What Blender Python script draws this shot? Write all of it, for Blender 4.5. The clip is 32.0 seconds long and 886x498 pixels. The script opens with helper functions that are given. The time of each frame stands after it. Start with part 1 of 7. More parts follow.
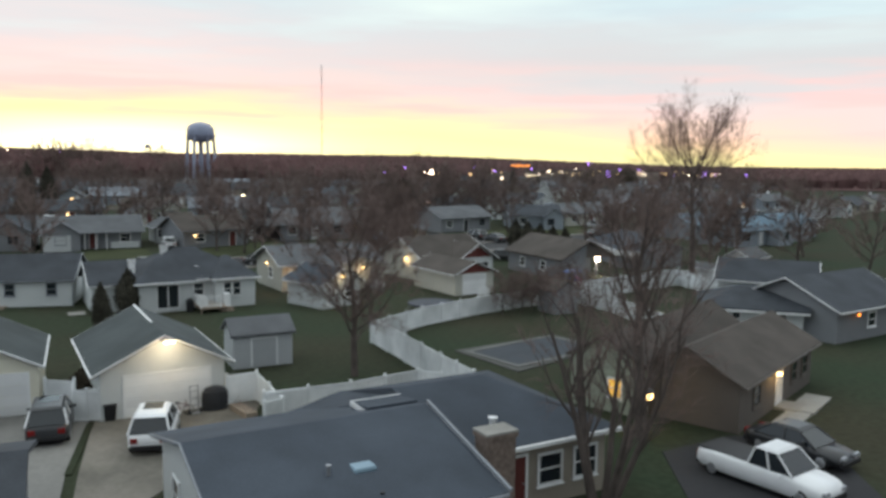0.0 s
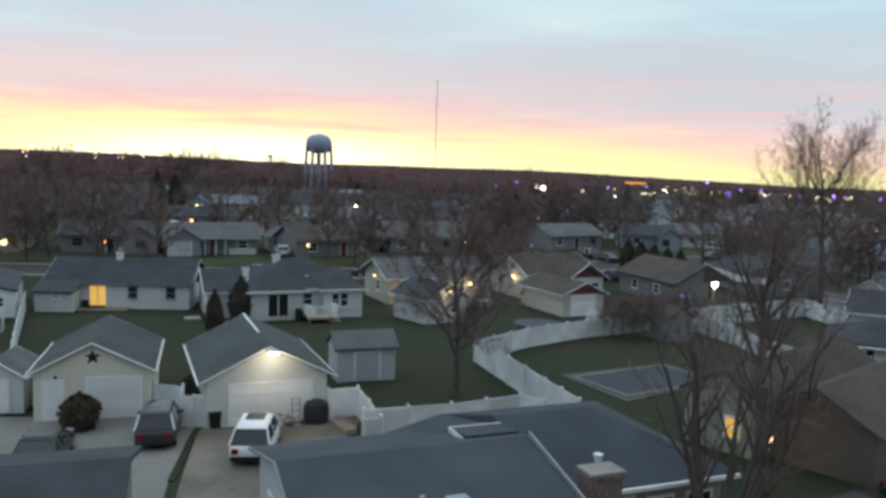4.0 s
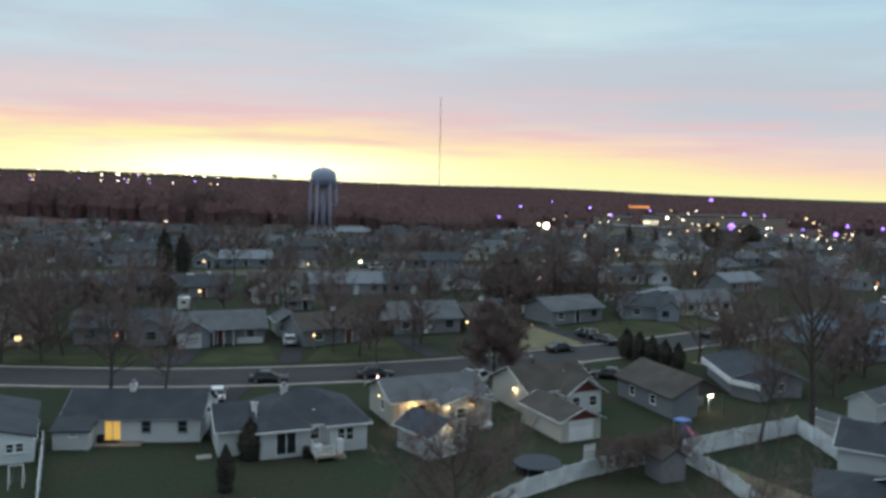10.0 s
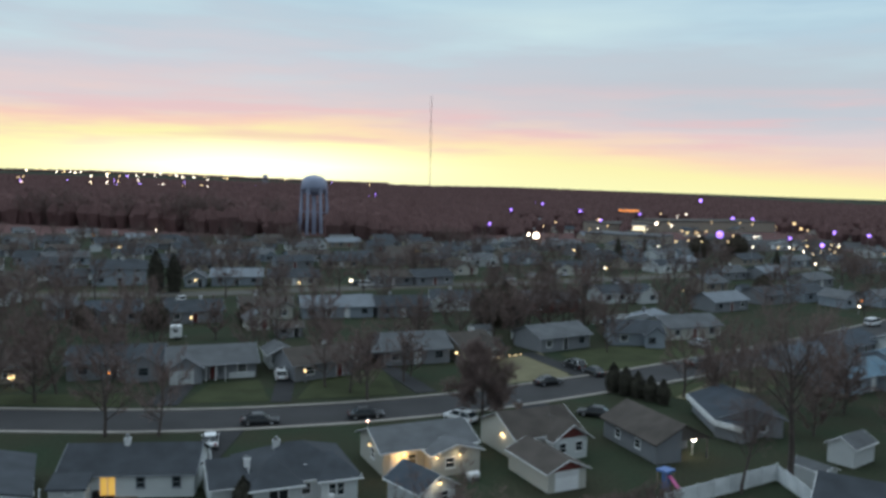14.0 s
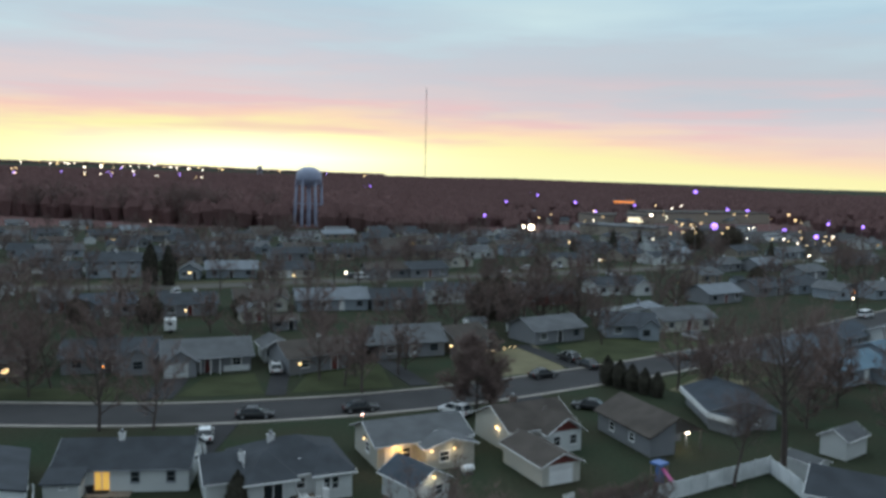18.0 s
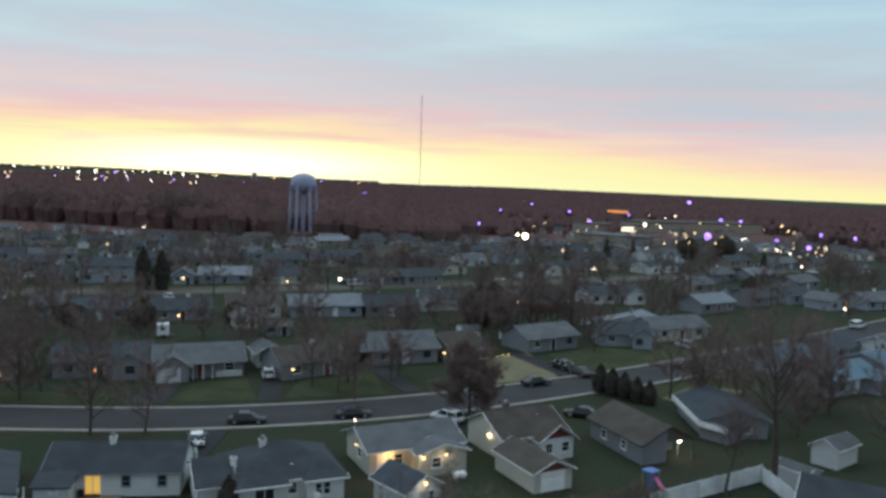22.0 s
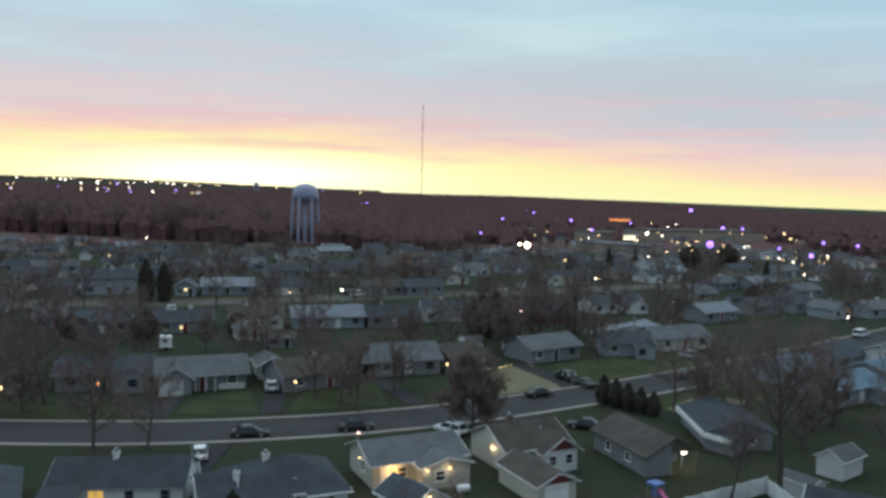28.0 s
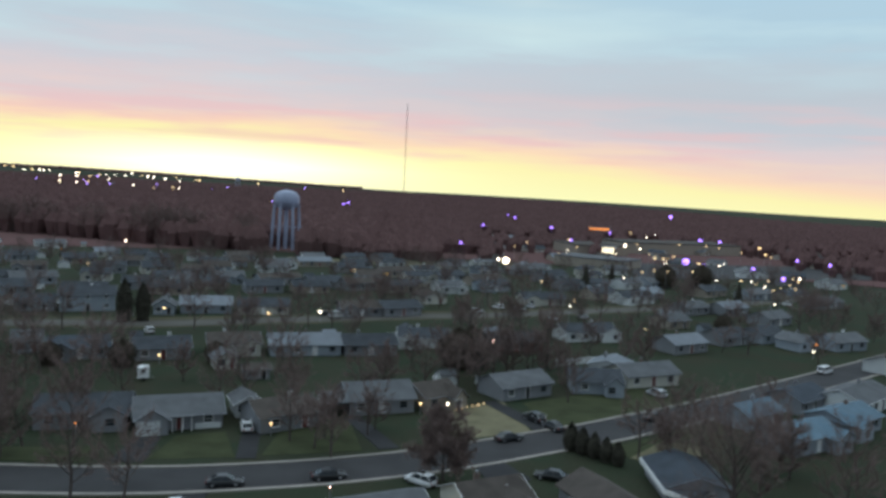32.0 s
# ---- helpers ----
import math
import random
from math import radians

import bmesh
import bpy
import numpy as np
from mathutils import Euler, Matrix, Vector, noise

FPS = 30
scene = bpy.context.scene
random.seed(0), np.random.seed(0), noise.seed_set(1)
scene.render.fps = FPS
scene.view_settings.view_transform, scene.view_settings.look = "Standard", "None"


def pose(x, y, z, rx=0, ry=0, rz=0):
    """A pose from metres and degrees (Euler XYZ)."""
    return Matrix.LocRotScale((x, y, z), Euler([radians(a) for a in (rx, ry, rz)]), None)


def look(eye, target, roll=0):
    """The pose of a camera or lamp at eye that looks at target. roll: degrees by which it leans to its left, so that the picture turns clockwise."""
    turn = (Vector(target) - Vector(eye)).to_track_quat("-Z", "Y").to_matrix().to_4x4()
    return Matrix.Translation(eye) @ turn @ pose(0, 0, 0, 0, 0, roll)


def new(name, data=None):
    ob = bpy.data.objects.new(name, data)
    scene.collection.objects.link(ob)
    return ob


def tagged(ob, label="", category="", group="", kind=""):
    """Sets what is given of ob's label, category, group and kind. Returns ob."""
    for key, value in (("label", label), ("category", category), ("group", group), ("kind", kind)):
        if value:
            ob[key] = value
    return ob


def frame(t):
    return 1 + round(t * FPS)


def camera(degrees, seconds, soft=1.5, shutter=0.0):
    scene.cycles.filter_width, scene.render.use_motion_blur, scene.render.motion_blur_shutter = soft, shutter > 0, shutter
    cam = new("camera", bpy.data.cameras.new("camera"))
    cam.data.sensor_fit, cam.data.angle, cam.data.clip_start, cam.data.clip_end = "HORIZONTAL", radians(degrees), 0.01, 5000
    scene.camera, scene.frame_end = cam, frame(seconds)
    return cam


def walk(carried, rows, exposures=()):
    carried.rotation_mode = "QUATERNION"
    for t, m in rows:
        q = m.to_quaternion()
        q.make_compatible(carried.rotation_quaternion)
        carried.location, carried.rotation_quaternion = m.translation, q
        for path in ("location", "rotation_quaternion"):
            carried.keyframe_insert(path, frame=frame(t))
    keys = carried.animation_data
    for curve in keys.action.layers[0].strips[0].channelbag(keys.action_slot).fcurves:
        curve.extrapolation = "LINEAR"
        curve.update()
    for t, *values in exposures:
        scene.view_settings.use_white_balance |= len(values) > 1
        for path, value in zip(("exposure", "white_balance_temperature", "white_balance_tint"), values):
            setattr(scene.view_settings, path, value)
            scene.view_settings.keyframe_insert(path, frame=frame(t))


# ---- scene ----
cam = camera(57.95, 32.0, soft=3.2)
PATH = [
    (0, (-0.473, 1.726, 12.987), (14.427, 99.976, 1.887), 0.600),
    (0.5, (-0.044, 0.917, 13.024), (12.556, 99.567, 2.574), 1.700),
    (1, (-0.175, 2.098, 12.945), (0.325, 101.548, 2.545), 0.800),
    (1.5, (-0.410, 3.045, 12.828), (0.112, 102.370, 1.238), 0.363),
    (2, (-0.435, 2.920, 12.882), (1.375, 102.391, 2.766), 0.123),
    (2.5, (-0.393, 2.623, 12.997), (2.970, 102.049, 2.835), 0.870),
    (3, (-0.417, 2.860, 12.959), (1.937, 102.362, 3.269), 1.054),
    (3.5, (-0.364, 2.882, 12.924), (1.697, 102.387, 3.205), 1.658),
    (5.5, (-0.089, 2.678, 15.743), (-0.678, 102.255, 6.570), 1.610),
    (6, (-0.366, 2.425, 16.846), (-0.472, 101.937, 6.985), 1.353),
    (6.5, (-0.249, 2.320, 17.931), (-0.009, 101.844, 8.190), 0.984),
    (7, (-0.264, 2.236, 18.971), (0.349, 101.822, 9.902), 0.922),
    (7.5, (-0.254, 2.070, 20.138), (0.246, 101.648, 10.972), 1.123),
    (8, (-0.096, 1.823, 21.214), (-0.406, 101.446, 12.544), 0.844),
    (8.5, (-0.054, 1.624, 22.324), (-0.679, 101.244, 13.636), 0.859),
    (9, (-0.096, 1.444, 23.500), (-0.537, 101.085, 15.049), 0.493),
    (9.5, (-0.096, 1.267, 24.310), (-0.553, 100.888, 15.618), 0.839),
    (10, (-0.239, 1.143, 24.573), (0.434, 100.817, 16.535), 1.287),
    (10.5, (-0.299, 1.100, 24.730), (0.431, 100.756, 16.483), 0.183),
    (11, (-0.266, 1.071, 25.392), (-0.581, 100.687, 16.638), -0.120),
    (11.5, (-0.099, 0.797, 26.537), (-0.852, 100.474, 18.540), 0.373),
    (12, (-0.143, 0.583, 27.685), (0.051, 100.209, 19.053), 0.847),
    (12.5, (-0.083, 0.380, 28.842), (0.637, 99.986, 20.011), 0.409),
    (13, (0.031, 0.147, 29.879), (0.836, 99.736, 20.857), 0.218),
    (13.5, (-0.135, -0.025, 30.256), (1.666, 99.619, 22.011), 1.297),
    (15.5, (-0.096, -0.065, 30.657), (1.733, 99.543, 22.005), 0.639),
    (16, (-0.119, -0.165, 30.684), (2.200, 99.437, 22.072), 1.225),
    (16.5, (-0.110, -0.224, 30.737), (2.896, 99.375, 22.307), 1.474),
    (17, (-0.046, -0.133, 30.695), (2.570, 99.437, 21.805), 1.348),
    (17.5, (0.013, 0.015, 30.651), (1.880, 99.584, 21.560), 1.530),
    (18, (-0.034, 0.038, 30.705), (2.384, 99.567, 21.314), 1.174),
    (18.5, (-0.038, -0.092, 30.646), (2.687, 99.472, 21.724), 1.195),
    (19, (-0.026, -0.053, 30.599), (2.562, 99.554, 22.131), 1.814),
    (19.5, (0.024, -0.086, 30.507), (2.456, 99.552, 22.351), 1.979),
    (20, (0.000, 0.000, 30.512), (2.431, 99.616, 22.106), 1.848),
    (20.5, (-0.003, -0.016, 30.548), (2.433, 99.614, 22.300), 1.800),
    (21, (-0.022, -0.089, 30.491), (2.733, 99.549, 22.446), 1.864),
    (21.5, (-0.023, -0.168, 30.501), (2.935, 99.449, 22.270), 1.854),
    (22, (-0.025, -0.180, 30.544), (3.113, 99.420, 22.180), 1.724),
    (22.5, (-0.112, -0.182, 30.521), (3.100, 99.419, 22.189), 1.732),
    (23, (-0.115, -0.219, 30.476), (3.120, 99.409, 22.486), 1.694),
    (23.5, (-0.089, -0.254, 30.527), (2.947, 99.403, 22.825), 1.762),
    (24, (-0.098, -0.166, 30.464), (3.046, 99.441, 22.185), 1.718),
    (24.5, (-0.132, -0.247, 30.458), (3.456, 99.324, 21.927), 1.567),
    (25, (-0.124, -0.236, 30.509), (3.150, 99.403, 22.678), 1.291),
    (25.5, (-0.061, -0.173, 30.486), (2.287, 99.502, 22.778), 1.376),
    (27.5, (-0.089, -0.259, 30.576), (3.772, 99.391, 23.157), 1.653),
    (28, (-0.088, -0.138, 30.912), (2.777, 99.557, 23.653), 1.412),
    (28.5, (-0.070, -0.190, 31.779), (2.180, 99.519, 24.488), 0.435),
    (29, (-0.048, -0.558, 32.949), (3.460, 99.041, 24.714), 1.603),
    (29.5, (0.071, -0.935, 34.041), (4.337, 98.598, 25.384), 1.932),
    (30, (0.071, -1.284, 35.151), (4.449, 98.297, 27.120), 1.583),
    (30.5, (0.055, -1.480, 36.182), (4.557, 98.120, 28.465), 1.644),
    (31, (0.093, -1.699, 37.343), (4.880, 97.869, 29.398), 1.796),
    (31.5, (0.306, -2.032, 38.355), (4.559, 97.596, 30.860), 1.156),
    (32, (0.386, -2.527, 38.981), (5.592, 97.047, 31.374), 2.837),
]
walk(cam, [(t, look(e, g, r)) for t, e, g, r in PATH], [(0, 0.42, 7350, 12), (1, 0.33, 7150, 12), (2, 0.26, 6900, 11), (3.5, 0.2, 6750, 10), (5.5, 0.06, 6550, 9), (7, 0.0, 6450, 8), (32, 0.0, 6450, 7)])

# ---------------------------------------------------------------- colour helpers
def lin(r, g, b):
    """Linear colour from 0..255 display values."""
    out = []
    for c in (r, g, b):
        c /= 255
        out.append(c / 12.92 if c <= 0.04045 else ((c + 0.055) / 1.055) ** 2.4)
    return (*out, 1.0)


# ---------------------------------------------------------------- sky at dusk
GLOW_AZ = -13.0  # where the sun has gone down, degrees right of +y


def build_world():
    w = bpy.data.worlds.new("dusk_sky")
    scene.world = w
    w.use_nodes = True
    nt = w.node_tree
    nt.nodes.clear()
    N, L = nt.nodes.new, nt.links.new
    out, bg = N("ShaderNodeOutputWorld"), N("ShaderNodeBackground")
    co, sep = N("ShaderNodeTexCoord"), N("ShaderNodeSeparateXYZ")
    L(co.outputs["Generated"], sep.inputs[0])

    def math_node(op, a, b=None, c=None):
        n = N("ShaderNodeMath")
        n.operation = op
        for i, v in enumerate((a, b, c)):
            if v is None:
                continue
            if isinstance(v, (int, float)):
                n.inputs[i].default_value = v
            else:
                L(v, n.inputs[i])
        return n.outputs[0]

    el = math_node("MULTIPLY", math_node("ARCSINE", sep.outputs[2]), 180 / math.pi)
    # angle from the place of the sunset, 0 there and 2 behind
    gx, gy = math.sin(radians(GLOW_AZ)), math.cos(radians(GLOW_AZ))
    dot = math_node("ADD", math_node("MULTIPLY", sep.outputs[0], gx), math_node("MULTIPLY", sep.outputs[1], gy))
    away = math_node("SUBTRACT", 1.0, dot)
    # long flat cloud bands
    mp = N("ShaderNodeMapping")
    mp.inputs["Scale"].default_value = (2.2, 2.2, 16.0)
    mp.inputs["Rotation"].default_value = (0.0, radians(3.0), 0.0)
    L(co.outputs["Generated"], mp.inputs[0])
    n1 = N("ShaderNodeTexNoise")
    n1.inputs["Scale"].default_value, n1.inputs["Detail"].default_value, n1.inputs["Roughness"].default_value = 1.6, 5.0, 0.55
    L(mp.outputs[0], n1.inputs["Vector"])
    mp2 = N("ShaderNodeMapping")
    mp2.inputs["Scale"].default_value = (3.0, 3.0, 40.0)
    mp2.inputs["Location"].default_value = (3.1, 1.7, 0.4)
    L(co.outputs["Generated"], mp2.inputs[0])
    n2 = N("ShaderNodeTexNoise")
    n2.inputs["Scale"].default_value, n2.inputs["Detail"].default_value = 1.5, 6.0
    L(mp2.outputs[0], n2.inputs["Vector"])
    wob = math_node("MULTIPLY", math_node("SUBTRACT", n1.outputs[0], 0.5), 7.0)
    wob2 = math_node("MULTIPLY", math_node("SUBTRACT", n2.outputs[0], 0.5), 3.0)
    # the warp grows with height above the horizon
    grow = math_node("MINIMUM", math_node("MULTIPLY", math_node("MAXIMUM", el, 0.0), 0.17), 1.0)
    warp = math_node("MULTIPLY", math_node("ADD", wob, wob2), grow)
    eff = math_node("ADD", math_node("ADD", el, warp), math_node("MULTIPLY", math_node("POWER", math_node("MAXIMUM", away, 0.0), 0.5), 6.5))
    ramp = N("ShaderNodeValToRGB")
    L(math_node("DIVIDE", math_node("MAXIMUM", eff, 0.0), 40.0), ramp.inputs[0])
    stops = [(0.0, (255, 251, 204)), (1.6, (255, 252, 192)), (3.3, (255, 245, 182)), (4.4, (254, 221, 190)), (6.0, (228, 208, 209)),
             (8.4, (208, 207, 216)), (11.0, (193, 207, 219)), (14.0, (181, 207, 223)), (17.0, (178, 208, 228)), (24.0, (198, 219, 248)), (40.0, (223, 241, 255))]
    cr = ramp.color_ramp
    while len(cr.elements) < len(stops):
        cr.elements.new(0.5)
    for e, (p, c) in zip(cr.elements, stops):
        e.position, e.color = p / 40.0, lin(*c)
    # pale blue breaks in the upper cloud
    brk = N("ShaderNodeValToRGB")
    brk.color_ramp.elements[0].position, brk.color_ramp.elements[1].position = 0.46, 0.68
    L(n1.outputs[0], brk.inputs[0])
    mix = N("ShaderNodeMix")
    mix.data_type, mix.blend_type = "RGBA", "MIX"
    up = math_node("MINIMUM", math_node("MAXIMUM", math_node("MULTIPLY", math_node("SUBTRACT", el, 5.0), 0.16), 0.0), 0.55)
    L(math_node("MULTIPLY", brk.outputs[0], up), mix.inputs["Factor"])
    L(ramp.outputs[0], mix.inputs[6])
    mix.inputs[7].default_value = lin(206, 228, 234)
    # core of the afterglow at the horizon
    core = math_node("POWER", math_node("MAXIMUM", dot, 0.0), 60.0)
    low = math_node("MAXIMUM", math_node("SUBTRACT", 1.0, math_node("MULTIPLY", math_node("ABSOLUTE", math_node("SUBTRACT", el, 0.9)), 0.5)), 0.0)
    add = N("ShaderNodeMix")
    add.data_type, add.blend_type = "RGBA", "ADD"
    L(math_node("MULTIPLY", math_node("MULTIPLY", core, low), 0.9), add.inputs["Factor"])
    # rosy streaks of cloud across the bright band
    st = N("ShaderNodeValToRGB")
    st.color_ramp.elements[0].position, st.color_ramp.elements[1].position = 0.47, 0.62
    L(n2.outputs[0], st.inputs[0])
    rise = math_node("MINIMUM", math_node("MAXIMUM", math_node("MULTIPLY", math_node("SUBTRACT", el, 1.1), 0.8), 0.0), 1.0)
    fall = math_node("MINIMUM", math_node("MAXIMUM", math_node("MULTIPLY", math_node("SUBTRACT", 7.5, el), 0.4), 0.0), 1.0)
    rosy = N("ShaderNodeMix")
    rosy.data_type, rosy.blend_type = "RGBA", "MIX"
    L(math_node("MULTIPLY", math_node("MULTIPLY", math_node("MULTIPLY", st.outputs[0], rise), fall), 0.45), rosy.inputs["Factor"])
    # a long grey-lilac cloud bank widening to the north, and a pale cyan break above it
    side = math_node("MINIMUM", math_node("MAXIMUM", math_node("MULTIPLY", math_node("ADD", sep.outputs[0], 0.20), 2.0), 0.0), 1.0)
    elw = math_node("ADD", el, math_node("MULTIPLY", warp, 0.5))
    bank = math_node("MAXIMUM", math_node("SUBTRACT", 1.0, math_node("MULTIPLY", math_node("ABSOLUTE", math_node("SUBTRACT", elw, 6.6)), 0.34)), 0.0)
    cloud = N("ShaderNodeMix")
    cloud.data_type, cloud.blend_type = "RGBA", "MIX"
    L(math_node("MULTIPLY", math_node("MULTIPLY", math_node("POWER", bank, 0.6), side), 0.75), cloud.inputs["Factor"])
    L(mix.outputs[2], cloud.inputs[6])
    cloud.inputs[7].default_value = lin(189, 198, 208)
    gap = math_node("MAXIMUM", math_node("SUBTRACT", 1.0, math_node("MULTIPLY", math_node("ABSOLUTE", math_node("SUBTRACT", elw, 11.2)), 0.4)), 0.0)
    gap_side = math_node("MAXIMUM", math_node("SUBTRACT", 1.0, math_node("MULTIPLY", math_node("ABSOLUTE", math_node("SUBTRACT", sep.outputs[0], 0.14)), 5.0)), 0.0)
    clear = N("ShaderNodeMix")
    clear.data_type, clear.blend_type = "RGBA", "MIX"
    L(math_node("MULTIPLY", math_node("MULTIPLY", gap, gap_side), 0.75), clear.inputs["Factor"])
    L(cloud.outputs[2], clear.inputs[6])
    clear.inputs[7].default_value = lin(208, 229, 233)
    L(clear.outputs[2], rosy.inputs[6])
    rosy.inputs[7].default_value = lin(244, 192, 192)
    L(rosy.outputs[2], add.inputs[6])
    add.inputs[7].default_value = (1.0, 0.9, 0.7, 1.0)
    # the sky opposite the sunset is darker
    dim = math_node("SUBTRACT", 1.0, math_node("MULTIPLY", math_node("MINIMUM", math_node("MAXIMUM", math_node("SUBTRACT", away, 0.5), 0.0), 1.3), 0.40))
    L(add.outputs[2], bg.inputs[0])
    # the open sky overhead is the brightest part after the glow
    zen = math_node("ADD", 1.0, math_node("MULTIPLY", math_node("MINIMUM", math_node("MAXIMUM", math_node("MULTIPLY", math_node("SUBTRACT", el, 22.0), 0.05), 0.0), 1.0), 0.36))
    L(math_node("MULTIPLY", math_node("MULTIPLY", dim, zen), SKY_STRENGTH), bg.inputs[1])
    L(bg.outputs[0], out.inputs[0])


SKY_STRENGTH = 1.0
build_world()

# ---------------------------------------------------------------- materials
MATS = {}


def mat(name, colour, rough=0.7, vary=0.25, scale=1.0, fine=12.0, metal=0.0, bump=0.15, tint=None, lines=None, island=False, spec=0.3):
    """A surface with broad stains and fine grain; lines: (axis, spacing) of shallow horizontal or vertical grooves."""
    if name in MATS:
        return MATS[name]
    m = bpy.data.materials.new(name)
    m.use_nodes = True
    nt = m.node_tree
    N, L = nt.nodes.new, nt.links.new
    b = nt.nodes["Principled BSDF"]
    b.inputs["Roughness"].default_value, b.inputs["Metallic"].default_value = rough, metal
    b.inputs["Specular IOR Level"].default_value = spec
    co = N("ShaderNodeTexCoord")
    geo = N("ShaderNodeNewGeometry")
    a, f = N("ShaderNodeTexNoise"), N("ShaderNodeTexNoise")
    for n, s in ((a, scale), (f, fine)):
        n.inputs["Scale"].default_value, n.inputs["Detail"].default_value = s, 5.0
        L(geo.outputs["Position"], n.inputs["Vector"])
    ra = N("ShaderNodeValToRGB")
    c = Vector(colour[:3])
    d = Vector(tint[:3]) if tint else c * (1 - vary)
    ra.color_ramp.elements[0].position, ra.color_ramp.elements[1].position = 0.32, 0.68
    ra.color_ramp.elements[0].color, ra.color_ramp.elements[1].color = (*d, 1), (*(c * (1 + 0.4 * vary)), 1)
    L(a.outputs[0], ra.inputs[0])
    mx = N("ShaderNodeMix")
    mx.data_type, mx.blend_type = "RGBA", "MULTIPLY"
    mx.inputs["Factor"].default_value = 1.0
    rf = N("ShaderNodeMapRange")
    rf.inputs[3].default_value, rf.inputs[4].default_value = 1 - vary, 1 + vary
    L(f.outputs[0], rf.inputs[0])
    L(ra.outputs[0], mx.inputs[6])
    L(rf.outputs[0], mx.inputs[7])
    col = mx.outputs[2]
    # each thing a little lighter or darker than its neighbour
    oi = N("ShaderNodeObjectInfo")
    rr = N("ShaderNodeMapRange")
    rr.inputs[3].default_value, rr.inputs[4].default_value = 0.9, 1.1
    L(geo.outputs["Random Per Island"] if island else oi.outputs["Random"], rr.inputs[0])
    m2 = N("ShaderNodeMix")
    m2.data_type, m2.blend_type = "RGBA", "MULTIPLY"
    m2.inputs["Factor"].default_value = 1.0
    L(col, m2.inputs[6])
    L(rr.outputs[0], m2.inputs[7])
    L(m2.outputs[2], b.inputs["Base Color"])
    if bump or lines:
        bp = N("ShaderNodeBump")
        bp.inputs["Strength"].default_value, bp.inputs["Distance"].default_value = max(bump, 0.3 if lines else 0), 0.02
        if lines:
            sx = N("ShaderNodeSeparateXYZ")
            L(co.outputs["Object"], sx.inputs[0])
            mm = N("ShaderNodeMath")
            mm.operation = "FRACT"
            md = N("ShaderNodeMath")
            md.operation = "DIVIDE"
            md.inputs[1].default_value = lines[1]
            L(sx.outputs["XYZ".index(lines[0])], md.inputs[0])
            L(md.outputs[0], mm.inputs[0])
            L(mm.outputs[0], bp.inputs["Height"])
        else:
            L(f.outputs[0], bp.inputs["Height"])
        L(bp.outputs[0], b.inputs["Normal"])
    MATS[name] = m
    return m


def glow(name, colour, strength):
    if name in MATS:
        return MATS[name]
    m = bpy.data.materials.new(name)
    m.use_nodes = True
    b = m.node_tree.nodes["Principled BSDF"]
    b.inputs["Base Color"].default_value = colour
    b.inputs["Emission Color"].default_value = colour
    b.inputs["Emission Strength"].default_value = strength
    MATS[name] = m
    return m


def glass(name, colour=(0.02, 0.025, 0.03, 1)):
    if name in MATS:
        return MATS[name]
    m = bpy.data.materials.new(name)
    m.use_nodes = True
    b = m.node_tree.nodes["Principled BSDF"]
    b.inputs["Base Color"].default_value = colour
    b.inputs["Roughness"].default_value = 0.08
    b.inputs["Specular IOR Level"].default_value = 0.5
    MATS[name] = m
    return m


SIDING_WHITE = mat("siding_white", (0.61, 0.635, 0.64), 0.6, 0.06, 0.5, 9, lines=("Z", 0.2))
SIDING_CREAM = mat("siding_cream", (0.50, 0.49, 0.44), 0.6, 0.07, 0.5, 9, lines=("Z", 0.2))
SIDING_GREY = mat("siding_grey", (0.235, 0.245, 0.265), 0.6, 0.08, 0.5, 9, lines=("Z", 0.2))
SIDING_BLUE = mat("siding_blue", (0.29, 0.33, 0.375), 0.6, 0.08, 0.5, 9, lines=("Z", 0.2))
SIDING_TAN = mat("siding_tan", (0.32, 0.28, 0.235), 0.65, 0.08, 0.5, 9, lines=("Z", 0.2))
SIDING_RED = mat("siding_dark_red", (0.16, 0.045, 0.04), 0.65, 0.12, 0.5, 9, lines=("Z", 0.2))
SIDING_GREEN = mat("siding_sage", (0.30, 0.33, 0.27), 0.65, 0.08, 0.5, 9, lines=("Z", 0.2))
SIDING_IVORY = mat("siding_ivory", (0.74, 0.71, 0.60), 0.6, 0.06, 0.5, 9, lines=("Z", 0.2))
SIDING_BRIGHT = mat("siding_bright_white", (0.80, 0.86, 0.88), 0.55, 0.05, 0.5, 9, lines=("Z", 0.2))
SIDING_PALE = mat("siding_pale_grey", (0.50, 0.52, 0.54), 0.6, 0.08, 0.5, 9, lines=("Z", 0.2))
# brown siding darkened in its colour for walls that stand in shade
UMBER_SHADED = mat("siding_umber_shaded", (0.125, 0.11, 0.10), 0.65, 0.1, 0.5, 9, lines=("Z", 0.2))
BRICK = mat("brick_brown", (0.19, 0.145, 0.125), 0.85, 0.35, 6, 30)
WHITE = mat("white_vinyl", (0.80, 0.81, 0.82), 0.45, 0.05, 0.8, 14, bump=0.03)
FENCE_WHITE = mat("fence_vinyl", (0.80, 0.82, 0.84), 0.45, 0.08, 0.6, 9, bump=0.05, tint=(0.60, 0.63, 0.64))
FENCE_WOOD = mat("fence_wood", (0.30, 0.24, 0.19), 0.85, 0.3, 1.2, 20)
ROOF_SLATE = mat("shingle_slate", (0.057, 0.069, 0.087), 0.85, 0.22, 0.45, 14, bump=0.4, spec=0.2)
ROOF_GREY = mat("shingle_grey", (0.122, 0.128, 0.138), 0.85, 0.22, 0.5, 14, bump=0.4, spec=0.2)
